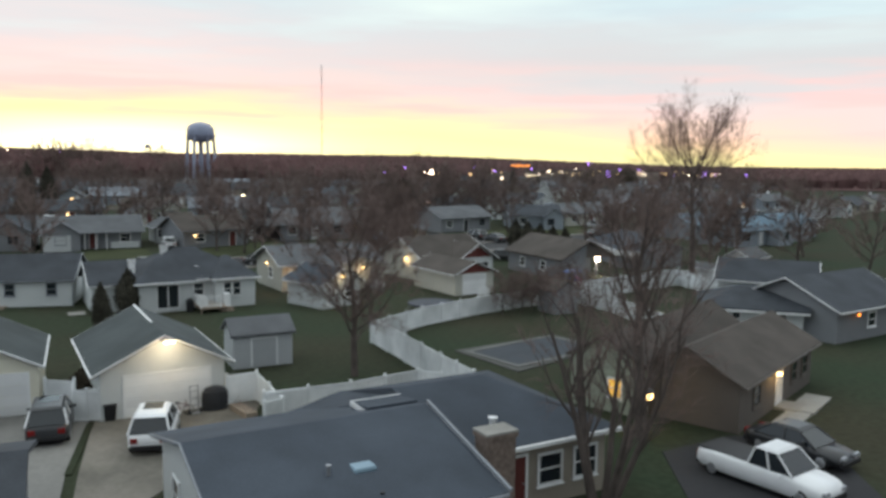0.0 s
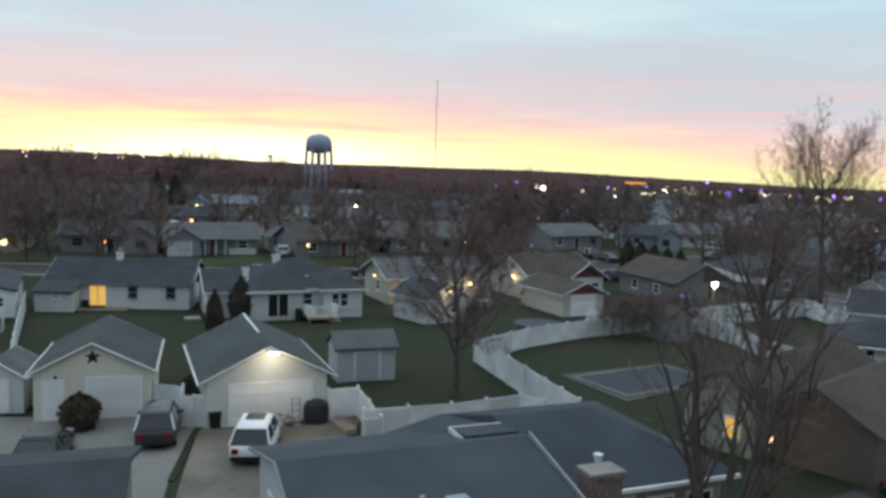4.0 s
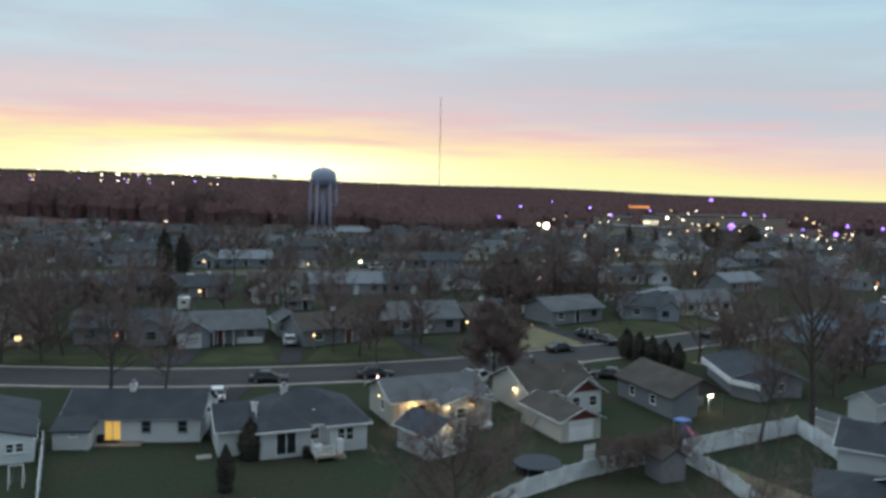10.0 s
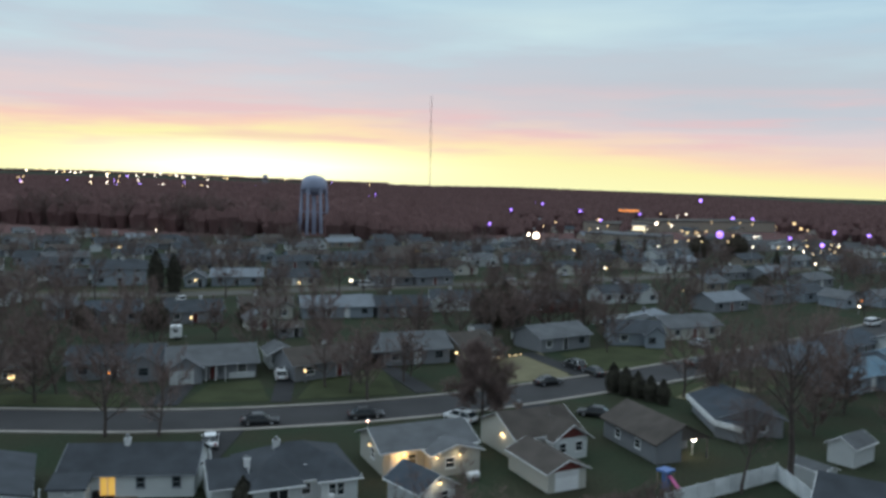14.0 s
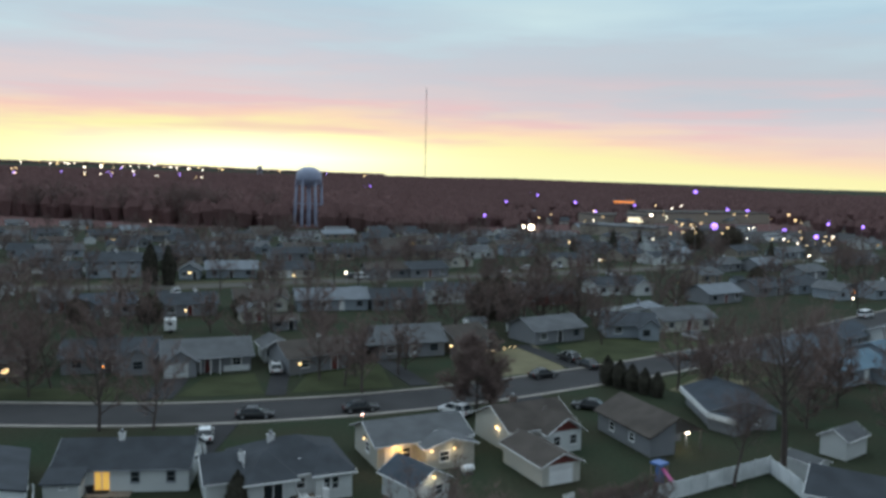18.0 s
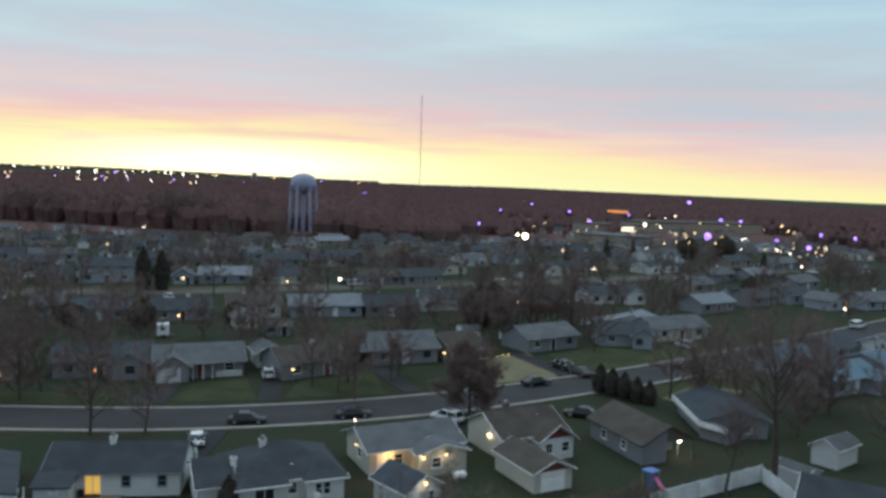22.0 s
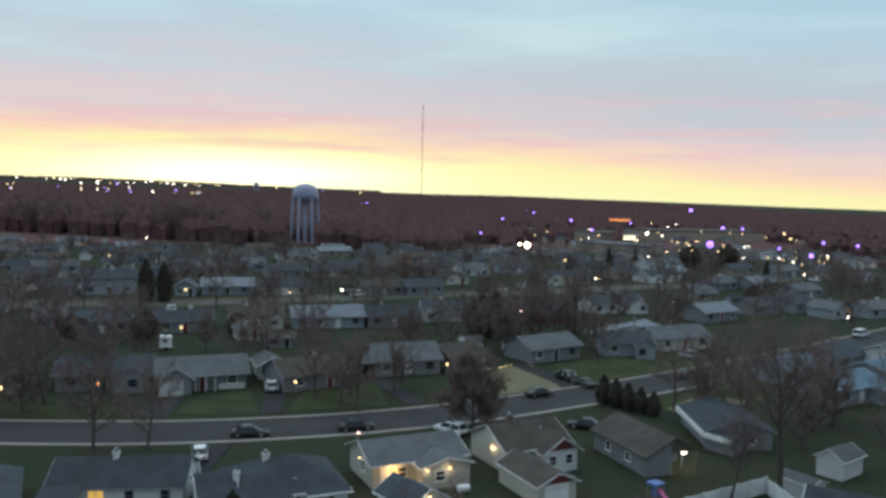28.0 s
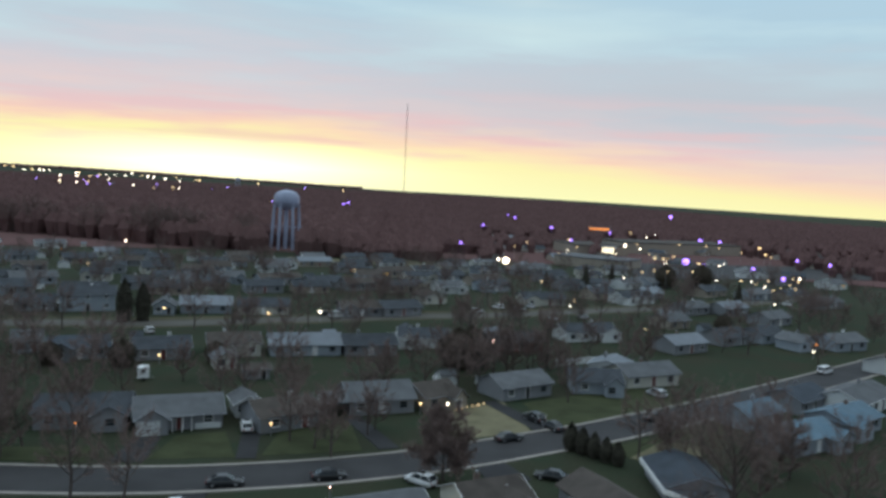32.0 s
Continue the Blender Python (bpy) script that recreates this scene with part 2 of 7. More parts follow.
ROOF_DARK = mat("shingle_dark", (0.056, 0.063, 0.074), 0.85, 0.25, 0.5, 14, bump=0.4, spec=0.2)
ROOF_BROWN = mat("shingle_brown", (0.080, 0.068, 0.061), 0.85, 0.25, 0.5, 14, bump=0.4, spec=0.2)
ROOF_MOSS = mat("shingle_moss", (0.062, 0.073, 0.076), 0.85, 0.22, 0.45, 14, bump=0.4, spec=0.2)
TRIM_GREY = mat("trim_grey", (0.26, 0.28, 0.31), 0.6, 0.1, 1, 8, bump=0.05)
ROOF_BLUE = mat("shingle_blue_grey", (0.10, 0.165, 0.22), 0.7, 0.15, 0.5, 14, bump=0.3, spec=0.3)
ROOF_PALE = mat("shingle_pale", (0.20, 0.22, 0.25), 0.85, 0.15, 0.5, 14, bump=0.3, spec=0.2)
GRASS = mat("grass", (0.027, 0.039, 0.024), 0.95, 0.42, 0.1, 2.5, bump=0.5, tint=(0.044, 0.043, 0.029), spec=0.05)
LAWN_DRY = mat("lawn_dry", (0.17, 0.155, 0.10), 0.95, 0.25, 0.25, 3, bump=0.4, spec=0.05)
VERGE = mat("verge_grass", (0.105, 0.095, 0.062), 0.95, 0.3, 0.08, 3, bump=0.4, tint=(0.06, 0.062, 0.04), spec=0.05)
LAWN_GREEN = mat("lawn_green", (0.058, 0.066, 0.036), 0.95, 0.25, 0.25, 3, bump=0.4, spec=0.05)
ASPHALT = mat("asphalt", (0.058, 0.057, 0.060), 0.9, 0.2, 0.15, 6, spec=0.2)
ASPHALT_DARK = mat("asphalt_driveway", (0.035, 0.035, 0.038), 0.9, 0.2, 0.3, 6, spec=0.2)
CONCRETE = mat("concrete", (0.30, 0.29, 0.27), 0.85, 0.2, 0.4, 5)
KERB = mat("kerb_concrete", (0.30, 0.275, 0.25), 0.85, 0.15, 0.4, 5)
BARK = mat("bark", (0.115, 0.094, 0.086), 0.95, 0.25, 2, 20, bump=0.5, spec=0.1)
TWIG = mat("twigs", (0.20, 0.147, 0.135), 0.95, 0.25, 1, 12, bump=0, spec=0.1)
CONIFER = mat("conifer_needles", (0.062, 0.058, 0.046), 0.95, 0.35, 1.5, 10, bump=0.3, spec=0.1, island=True)
SHRUB = mat("shrub_leaves", (0.075, 0.062, 0.048), 0.95, 0.35, 1.5, 10, bump=0.3, spec=0.1, island=True)
WOODS = mat("far_woods_bark", (0.145, 0.088, 0.086), 1.0, 0.10, 0.02, 0.4, bump=0, spec=0.0, island=True)
METAL_PALE = mat("tank_paint", (0.35, 0.39, 0.52), 0.5, 0.08, 0.2, 2, bump=0.02)
METAL_GREY = mat("galvanised", (0.35, 0.36, 0.38), 0.4, 0.1, 2, 20, metal=0.6)
BLACK = mat("black_plastic", (0.02, 0.02, 0.022), 0.5, 0.1, 3, 20, bump=0)
RUBBER = mat("tyre_rubber", (0.018, 0.018, 0.018), 0.9, 0.1, 3, 20, bump=0)
POOL_COVER = mat("pool_cover", (0.035, 0.043, 0.055), 0.7, 0.2, 0.4, 4, bump=0.2)
PANE = glass("window_glass")
PANE_LIT = glow("window_lit", lin(250, 196, 96), 0.52)
BULB_WARM = glow("bulb_warm", lin(255, 214, 150), 4.0)
BULB_WHITE = glow("bulb_white", lin(255, 236, 210), 9)
BULB_VIOLET = glow("bulb_violet", lin(170, 135, 255), 6.0)
BULB_VIOLET_WHITE = glow("bulb_violet_white", lin(165, 122, 255), 3.6)
BULB_ORANGE = glow("bulb_orange", lin(255, 150, 60), 2.2)


# ---------------------------------------------------------------- mesh helpers
class M:
    """Vertices and faces that grow piece by piece."""

    def __init__(self):
        self.v, self.f = [], []

    def add(self, v, f):
        o = len(self.v)
        self.v += [tuple(p) for p in v]
        self.f += [tuple(i + o for i in q) for q in f]
        return self

    def box(self, x0, x1, y0, y1, z0, z1):
        v = [(x, y, z) for x in (x0, x1) for y in (y0, y1) for z in (z0, z1)]
        return self.add(v, [(0, 1, 3, 2), (4, 6, 7, 5), (0, 4, 5, 1), (2, 3, 7, 6), (0, 2, 6, 4), (1, 5, 7, 3)])

    def cbox(self, x0, x1, y0, y1, z0, z1, c=0.03):
        """A box whose upright and top edges are chamfered."""
        def ring(e, z):
            return [(x0 + e + c, y0 + e, z), (x1 - e - c, y0 + e, z), (x1 - e, y0 + e + c, z), (x1 - e, y1 - e - c, z),
                    (x1 - e - c, y1 - e, z), (x0 + e + c, y1 - e, z), (x0 + e, y1 - e - c, z), (x0 + e, y0 + e + c, z)]
        return self.loft([ring(0, z0), ring(0, z1 - c), ring(c * 0.8, z1)])

    def loft(self, rings, caps=True):
        n = len(rings[0])
        v = [p for r in rings for p in r]
        f = [(k * n + i, k * n + (i + 1) % n, (k + 1) * n + (i + 1) % n, (k + 1) * n + i) for k in range(len(rings) - 1) for i in range(n)]
        if caps:
            f += [tuple(reversed(range(n))), tuple(range((len(rings) - 1) * n, len(rings) * n))]
        return self.add(v, f)

    def tube(self, p, q, r0, r1, n=8, caps=True):
        p, q = Vector(p), Vector(q)
        d = (q - p).normalized()
        a = d.orthogonal().normalized()
        b = d.cross(a)
        return self.loft([[c + r * (math.cos(2 * math.pi * i / n) * a + math.sin(2 * math.pi * i / n) * b) for i in range(n)] for c, r in ((p, r0), (q, r1))], caps)

    def turned(self, profile, n=16, at=(0, 0)):
        """A body of revolution about an upright axis, from (radius, height) pairs."""
        return self.loft([[(at[0] + r * math.cos(2 * math.pi * i / n), at[1] + r * math.sin(2 * math.pi * i / n), z) for i in range(n)] for r, z in profile])

    def mesh(self, name, smooth=False):
        me = bpy.data.meshes.new(name)
        me.from_pydata(self.v, [], self.f)
        if smooth:
            me.polygons.foreach_set("use_smooth", [True] * len(me.polygons))
        me.update()
        return me


def part(name, m, material, parent=None, label="", smooth=False, at=None):
    me = m if isinstance(m, bpy.types.Mesh) else m.mesh(name, smooth)
    if not me.materials:
        me.materials.append(material)
    ob = new(name, me)
    if parent is not None:
        ob.parent = parent
    if at is not None:
        ob.matrix_basis = at
    if label:
        tagged(ob, label)
    return ob


def thing(name, m, label, category, group="", kind=""):
    ob = new(name)
    ob.empty_display_size = 0.3
    ob.matrix_basis = m
    return tagged(ob, label, category, group, kind)


def solid(name, m, material, label="", category="", kind="", group="", at=None, smooth=False):
    ob = part(name, m, material, None, "", smooth, at)
    return tagged(ob, label, category, group, kind)

# ---------------------------------------------------------------- ground to the horizon
def smooth01(a, b, t):
    t = min(1.0, max(0.0, (t - a) / (b - a)))
    return t * t * (3 - 2 * t)


def ground_z(x, y):
    """Flat suburb, falling a little towards the woods, then a low wooded ridge."""
    r = math.hypot(x, y)
    az = math.degrees(math.atan2(x, y))
    z = -3.0 * smooth01(300, 480, y)
    crest = 10.0 + 7.0 * smooth01(6, 30, -az) if az < 0 else 10.0 - 24.0 * smooth01(4, 34, az)
    if y < 0:
        crest = 12.0
    z += crest * smooth01(900, 2000, r)
    z += 28.0 * smooth01(2600, 4450, r) * smooth01(-2, 24, -az) * (y > 0)
    z += 2.5 * noise.noise(Vector((x * 0.004, y * 0.004, 0))) * smooth01(600, 1200, r)
    return z


def build_ground():
    m = M()
    rad = [0, 25, 50, 75, 100, 130, 170, 220, 280, 350, 420, 500, 600, 720, 860, 1000, 1150, 1300, 1500, 1750, 2000, 2400, 3000, 3600, 4200, 4500, 4750]
    n = 72
    rings = []
    for r in rad[1:]:
        rings.append([(r * math.sin(2 * math.pi * i / n), r * math.cos(2 * math.pi * i / n), ground_z(r * math.sin(2 * math.pi * i / n), r * math.cos(2 * math.pi * i / n))) for i in range(n)])
    m.loft(list(reversed(rings)), caps=False)
    o = len(m.v) - n
    m.add([(0, 0, 0)], [])
    c = len(m.v) - 1
    m.f += [(o + i, o + (i + 1) % n, c) for i in range(n)]
    solid("ground", m, GRASS, "dull green winter grass ground reaching the wooded horizon", "ground", "structure")


build_ground()


def catmull(pts, step=3.0):
    out = []
    P = [Vector(p) for p in pts]
    P = [2 * P[0] - P[1]] + P + [2 * P[-1] - P[-2]]
    for k in range(1, len(P) - 2):
        n = max(2, int((P[k + 1] - P[k]).length / step))
        for i in range(n):
            t = i / n
            out.append(0.5 * (2 * P[k] + (P[k + 1] - P[k - 1]) * t + (2 * P[k - 1] - 5 * P[k] + 4 * P[k + 1] - P[k + 2]) * t * t + (3 * P[k] - P[k - 1] - 3 * P[k + 1] + P[k + 2]) * t ** 3))
    out.append(P[-2])
    return out


def strip(m, left, right, z0, z1):
    """A raised strip between two lines, with sides."""
    rings = [[(a.x, a.y, z0), (a.x, a.y, z1), (b.x, b.y, z1), (b.x, b.y, z0)] for a, b in zip(left, right)]
    m.loft(rings)


def offset(line, d):
    out = []
    for i, p in enumerate(line):
        t = (line[min(i + 1, len(line) - 1)] - line[max(i - 1, 0)]).normalized()
        out.append(p + d * Vector((-t.y, t.x)))
    return out


# the near street: its middle line, from the left to the far right
STREET = catmull([(-150, 99.5), (-90, 98.3), (-50, 97.7), (-30, 98.7), (-13, 102.3), (-2.5, 105.8), (5.2, 109.0), (13, 113.0), (23, 118.8), (34, 125.2), (45, 132.6), (59, 142.2), (76, 155), (95, 169.5), (140, 205), (210, 262)])
HALF = 4.3
m = M()
strip(m, offset(STREET, HALF), offset(STREET, -HALF), -0.2, 0.02)
solid("road", m, ASPHALT, "grey asphalt street curving past the houses", "road", "structure")
for side, s in (("far", 1), ("near", -1)):
    m = M()
    a, b = offset(STREET, s * HALF), offset(STREET, s * (HALF + 0.75))
    strip(m, *((b, a) if s > 0 else (a, b)), -0.2, 0.13)
    solid("kerb_" + side, m, KERB, "pale concrete kerb and gutter along the street", "kerb", "structure")

# the second street behind the first row
STREET_B = catmull([(-170, 170), (-110, 196), (-86, 204), (-68, 206.5), (-50, 213), (-33, 221), (-14, 228), (8, 238), (28, 244.5), (52, 256), (78, 269), (113, 285), (150, 312)])
m = M()
strip(m, offset(STREET_B, 4.2), offset(STREET_B, -4.2), -0.2, 0.02)
solid("road_back", m, mat("asphalt_worn", (0.10, 0.092, 0.082), 0.9, 0.2, 0.1, 4), "worn pale asphalt street between house rows", "road", "structure")


def patch(name, pts, z, material, label, category, lift=-0.15):
    """A flat slab on the ground with the given outline."""
    n = len(pts)
    m = M().loft([[(x, y, lift) for x, y in pts], [(x, y, z) for x, y in pts]])
    return solid(name, m, material, label, category, "structure")

# ---------------------------------------------------------------- houses
def frame_of(P, Q, z=0.0):
    """The pose of a house whose near wall runs from P to Q, and that wall's length."""
    P, Q = Vector(P), Vector(Q)
    d = Q - P
    return Matrix.Translation((P.x, P.y, z)) @ Matrix.Rotation(math.atan2(d.y, d.x), 4, "Z"), d.length


def roof_gable_x(x0, x1, y0, y1, h, rise, over, th=0.16):
    """Two slabs with the ridge along x."""
    ym, half = (y0 + y1) / 2, (y1 - y0) / 2
    drop = rise * over / half
    a, b = x0 - over, x1 + over
    m = M()
    for s in (-1, 1):
        ye, ze = ym + s * (half + over), h - drop
        v = [(a, ym, h + rise), (b, ym, h + rise), (b, ye, ze), (a, ye, ze)]
        v += [(x, y, z - th) for x, y, z in v]
        f = [(0, 1, 2, 3), (7, 6, 5, 4), (0, 4, 5, 1), (1, 5, 6, 2), (2, 6, 7, 3), (3, 7, 4, 0)]
        m.add([(x, y, z + th) for x, y, z in v], f if s < 0 else [tuple(reversed(q)) for q in f])
    return m


def swap(m):
    """The same shape with x and y exchanged."""
    m.v = [(y, x, z) for x, y, z in m.v]
    m.f = [tuple(reversed(q)) for q in m.f]
    return m


def roof_hip(x0, x1, y0, y1, h, rise, over, th=0.16, ends=None):
    half = (y1 - y0) / 2
    ym, drop = (y0 + y1) / 2, rise * over / half
    a, b, c, d, z = x0 - over, x1 + over, y0 - over, y1 + over, h - drop + th
    i = min(half + over, (b - a) / 2 - 0.2)
    v = [(a, c, z), (b, c, z), (b, d, z), (a, d, z), (a + (ends[0] if ends else i), ym, h + rise + th), (b - (ends[1] if ends else i), ym, h + rise + th)]
    v += [(p[0], p[1], z - th) for p in v[:4]]
    return M().add(v, [(0, 1, 5, 4), (1, 2, 5), (2, 3, 4, 5), (3, 0, 4), (6, 9, 8, 7), (0, 6, 7, 1), (1, 7, 8, 2), (2, 8, 9, 3), (3, 9, 6, 0)])


def body(parent, x0, x1, y0, y1, h, rise, wall, roof, ridge="x", over=0.4, trim=None):
    """Walls and roof of one wing."""
    if ridge == "hip":
        part("wall", M().box(x0, x1, y0, y1, -0.2, h), wall, parent)
        part("roof", roof_hip(x0, x1, y0, y1, h, rise, over), roof, parent)
        if trim:
            g = M()
            drop = rise * over / ((y1 - y0) / 2)
            g.box(x0 - over - 0.1, x1 + over + 0.1, y0 - over - 0.11, y0 - over, h - drop - 0.02, h - drop + 0.12)
            part("gutter", g, trim, parent)
        return
    if ridge == "x":
        ym = (y0 + y1) / 2
        v = [(x0, y0, -0.2), (x0, y1, -0.2), (x0, y1, h), (x0, ym, h + rise), (x0, y0, h)]
        m = M().loft([v, [(x1, y, z) for _, y, z in v]])
        r = roof_gable_x(x0, x1, y0, y1, h, rise, over)
    else:
        xm = (x0 + x1) / 2
        v = [(x0, y0, -0.2), (x0, y0, h), (xm, y0, h + rise), (x1, y0, h), (x1, y0, -0.2)]
        m = M().loft([v, [(x, y1, z) for x, _, z in v]])
        r = swap(roof_gable_x(y0, y1, x0, x1, h, rise, over))
    part("wall", m, wall, parent)
    part("roof", r, roof, parent)
    if trim:
        # bargeboards on the gable ends and gutters under the eaves
        lo, hi = (x0, x1) if ridge == "y" else (y0, y1)
        e0, e1 = (y0, y1) if ridge == "y" else (x0, x1)
        mid, half = (lo + hi) / 2, (hi - lo) / 2
        drop = rise * over / half
        for k, e in ((-1, e0 - over), (1, e1 + over)):
            g = M()
            for s in (-1, 1):
                A = [(mid, h + rise), (mid + s * (half + over), h - drop)]
                ring = lambda w, a=A: [(w, a[0][0], a[0][1] + 0.06), (w, a[0][0], a[0][1] + 0.15), (w, a[1][0], a[1][1] + 0.15), (w, a[1][0], a[1][1] + 0.06)]
                r0, r1 = ring(e), ring(e + k * 0.06)
                g.loft([r0, r1] if s * k > 0 else [r1, r0])
            if ridge == "y":
                swap(g)
            part("bargeboard", g, trim, parent)
        for s in (-1, 1):
            g = M()
            w = mid + s * (half + over)
            g.box(e0 - over, e1 + over, min(w, w + s * 0.09), max(w, w + s * 0.09), h - drop + 0.03, h - drop + 0.12)
            part("gutter", swap(g) if ridge == "y" else g, trim, parent)


def side_pose(side, x0, x1, y0, y1, u, z):
    """A pose on a wall, its local -y facing out."""
    return {"n": pose(x0 + u, y0, z), "f": pose(x1 - u, y1, z, rz=180), "r": pose(x1, y0 + u, z, rz=90), "l": pose(x0, y1 - u, z, rz=-90)}[side]


WIN = {}


def window(parent, at, w, h, lit=False, trim=None):
    """A window: proud frame with a middle bar, sill, and a recessed pane."""
    trim = trim or WHITE
    key = (w, h, trim.name)
    if key not in WIN:
        f = M()
        for a, b, c, d in ((-w / 2 - 0.09, w / 2 + 0.09, h / 2, h / 2 + 0.1), (-w / 2 - 0.09, w / 2 + 0.09, -h / 2 - 0.1, -h / 2), (-w / 2 - 0.09, -w / 2, -h / 2, h / 2), (w / 2, w / 2 + 0.09, -h / 2, h / 2)):
            f.box(a, b, -0.07, 0.01, c, d)
        f.box(-w / 2, w / 2, -0.05, 0.01, -0.03, 0.03)
        s = M().box(-w / 2 - 0.13, w / 2 + 0.13, -0.13, 0.0, -h / 2 - 0.15, -h / 2 - 0.1)
        p = M().box(-w / 2, w / 2, -0.025, -0.004, -h / 2, h / 2)
        WIN[key] = (f.mesh("frame"), s.mesh("sill"), p)
    f, s, p = WIN[key]
    wd = part("window", f, trim, parent, at=at)
    part("sill", s, trim, wd)
    part("pane", p.mesh("pane"), PANE_LIT if lit else PANE, wd, "lamp-lit yellow window pane" if lit else "")
    return wd


def door(parent, at, w=0.9, h=2.03, material=None, panels=True):
    d = M().box(-w / 2, w / 2, -0.04, 0.0, 0, h)
    if panels:
        for z0, z1 in ((0.2, 0.85), (1.05, h - 0.2)):
            for s in (-1, 1):
                d.box(s * w / 4 - w * 0.17, s * w / 4 + w * 0.17, -0.055, -0.04, z0, z1)
    ob = part("door", d, material or WHITE, parent, at=at)
    part("door_frame", M().box(-w / 2 - 0.1, -w / 2, -0.06, 0, 0, h + 0.1).box(w / 2, w / 2 + 0.1, -0.06, 0, 0, h + 0.1).box(-w / 2, w / 2, -0.06, 0, h, h + 0.1), WHITE, ob)
    part("handle", M().tube((w * 0.38, -0.05, 1.0), (w * 0.38, -0.11, 1.0), 0.03, 0.035), METAL_GREY, ob)
    return ob


def slider(parent, at, w=1.8, h=2.03, lit=False):
    ob = part("patio_door", M().box(-w / 2 - 0.08, w / 2 + 0.08, -0.06, 0.0, h, h + 0.1).box(-w / 2 - 0.08, -w / 2, -0.06, 0, 0, h).box(w / 2, w / 2 + 0.08, -0.06, 0, 0, h).box(-0.04, 0.04, -0.05, 0, 0, h).box(-w / 2, w / 2, -0.05, 0, 0, 0.06), WHITE, parent, at=at)
    for s in (-1, 1):
        part("pane", M().box(min(s * 0.04, s * w / 2), max(s * 0.04, s * w / 2), -0.03, -0.004, 0.06, h), PANE_LIT if lit else PANE, ob)
    return ob


def garage_door(parent, at, w, h=2.1, rows=4):
    """A sectional door: frame, and each section with its joint."""
    ob = part("garage_door", M().box(-w / 2 - 0.12, -w / 2, -0.05, 0, 0, h + 0.12).box(w / 2, w / 2 + 0.12, -0.05, 0, 0, h + 0.12).box(-w / 2, w / 2, -0.05, 0, h, h + 0.12), WHITE, parent, at=at)
    hh = h / rows
    for i in range(rows):
        m = M().box(-w / 2, w / 2, -0.02, 0, i * hh + 0.008, (i + 1) * hh - 0.008)
        n = max(2, int(w / 0.6))
        for k in range(n):
            a = -w / 2 + (k + 0.1) * w / n
            m.box(a, a + 0.8 * w / n, -0.028, -0.02, i * hh + 0.09, (i + 1) * hh - 0.09)
        part("section", m, WHITE, ob)
    return ob


def chimney(parent, x, y, z0, z1, w=0.6, d=0.5, material=None, cap=True):
    c = part("chimney", M().box(x - w / 2, x + w / 2, y - d / 2, y + d / 2, z0, z1).box(x - w / 2 - 0.06, x + w / 2 + 0.06, y - d / 2 - 0.06, y + d / 2 + 0.06, z1 - 0.16, z1), material or WHITE, parent)
    if cap:
        part("flue", M().tube((x, y, z1), (x, y, z1 + 0.3), 0.13, 0.12).tube((x, y, z1 + 0.3), (x, y, z1 + 0.38), 0.2, 0.05), METAL_GREY, c)
    return c


def vent_pipe(parent, x, y, z, h=0.5, r=0.07, material=None):
    part("vent_pipe", M().tube((x, y, z - 0.1), (x, y, z + h), r, r).tube((x, y, z + h), (x, y, z + h + 0.05), r * 1.3, r * 1.3), material or METAL_GREY, parent)


def bulb_mesh(r):
    m = M()
    m.turned([(r * math.cos(a), r * math.sin(a)) for a in (-1.5, -0.9, -0.3, 0.3, 0.9, 1.5)], 10)
    return m


def wall_lamp(x, y, z, label, bulb=None, r=0.12, watts=0.0, colour=(1.0, 0.72, 0.4), rz=0.0):
    """A lantern on a wall: bracket, cap and glowing globe."""
    t = thing("wall_lamp", pose(x, y, z, rz=rz), label, "lamp")
    part("bracket", M().box(-0.03, 0.03, 0.0, 0.25, 0.12, 0.2).cbox(-0.08, 0.08, 0.2, 0.26, 0.0, 0.3), BLACK, t)
    part("cap", M().turned([(0.16, 0.13), (0.1, 0.2), (0.02, 0.24)], 10), BLACK, t)
    part("globe", bulb_mesh(r), bulb or BULB_WARM, t, smooth=True)
    if watts:
        lamp_light(x + 0.35 * math.sin(radians(rz)), y - 0.35 * math.cos(radians(rz)), z - 0.1, watts, colour)
    return t


def lamp_light(x, y, z, watts, colour, r=0.12):
    d = bpy.data.lights.new("lamp_glow", "POINT")
    d.energy, d.color, d.shadow_soft_size = watts, colour, r
    new("lamp_glow", d).matrix_basis = pose(x, y, z)


def lamp_post(x, y, h, label, bulb, r, arm=0.8, group="", z=0.0, watts=0.0, colour=(1, 0.95, 0.85)):
    """A street lamp: tapered pole, arm, head and glowing globe."""
    t = thing("street_lamp", pose(x, y, z), label, "street lamp", group)
    part("pole", M().tube((0, 0, -0.2), (0, 0, h), 0.09, 0.06, 6), METAL_GREY, t)
    part("arm", M().tube((0, 0, h - 0.1), (0, -arm, h + 0.15), 0.04, 0.04, 5), METAL_GREY, t)
    part("head", M().cbox(-0.16, 0.16, -arm - 0.35, -arm + 0.15, h + 0.12, h + 0.26), METAL_GREY, t)
    part("globe", bulb_mesh(r), bulb, t, smooth=True, at=pose(0, -arm - 0.1, h + 0.1 - r * 0.6))
    if watts:
        lamp_light(x, y - arm - 0.1, z + h - r * 1.7, watts, colour)
    return t


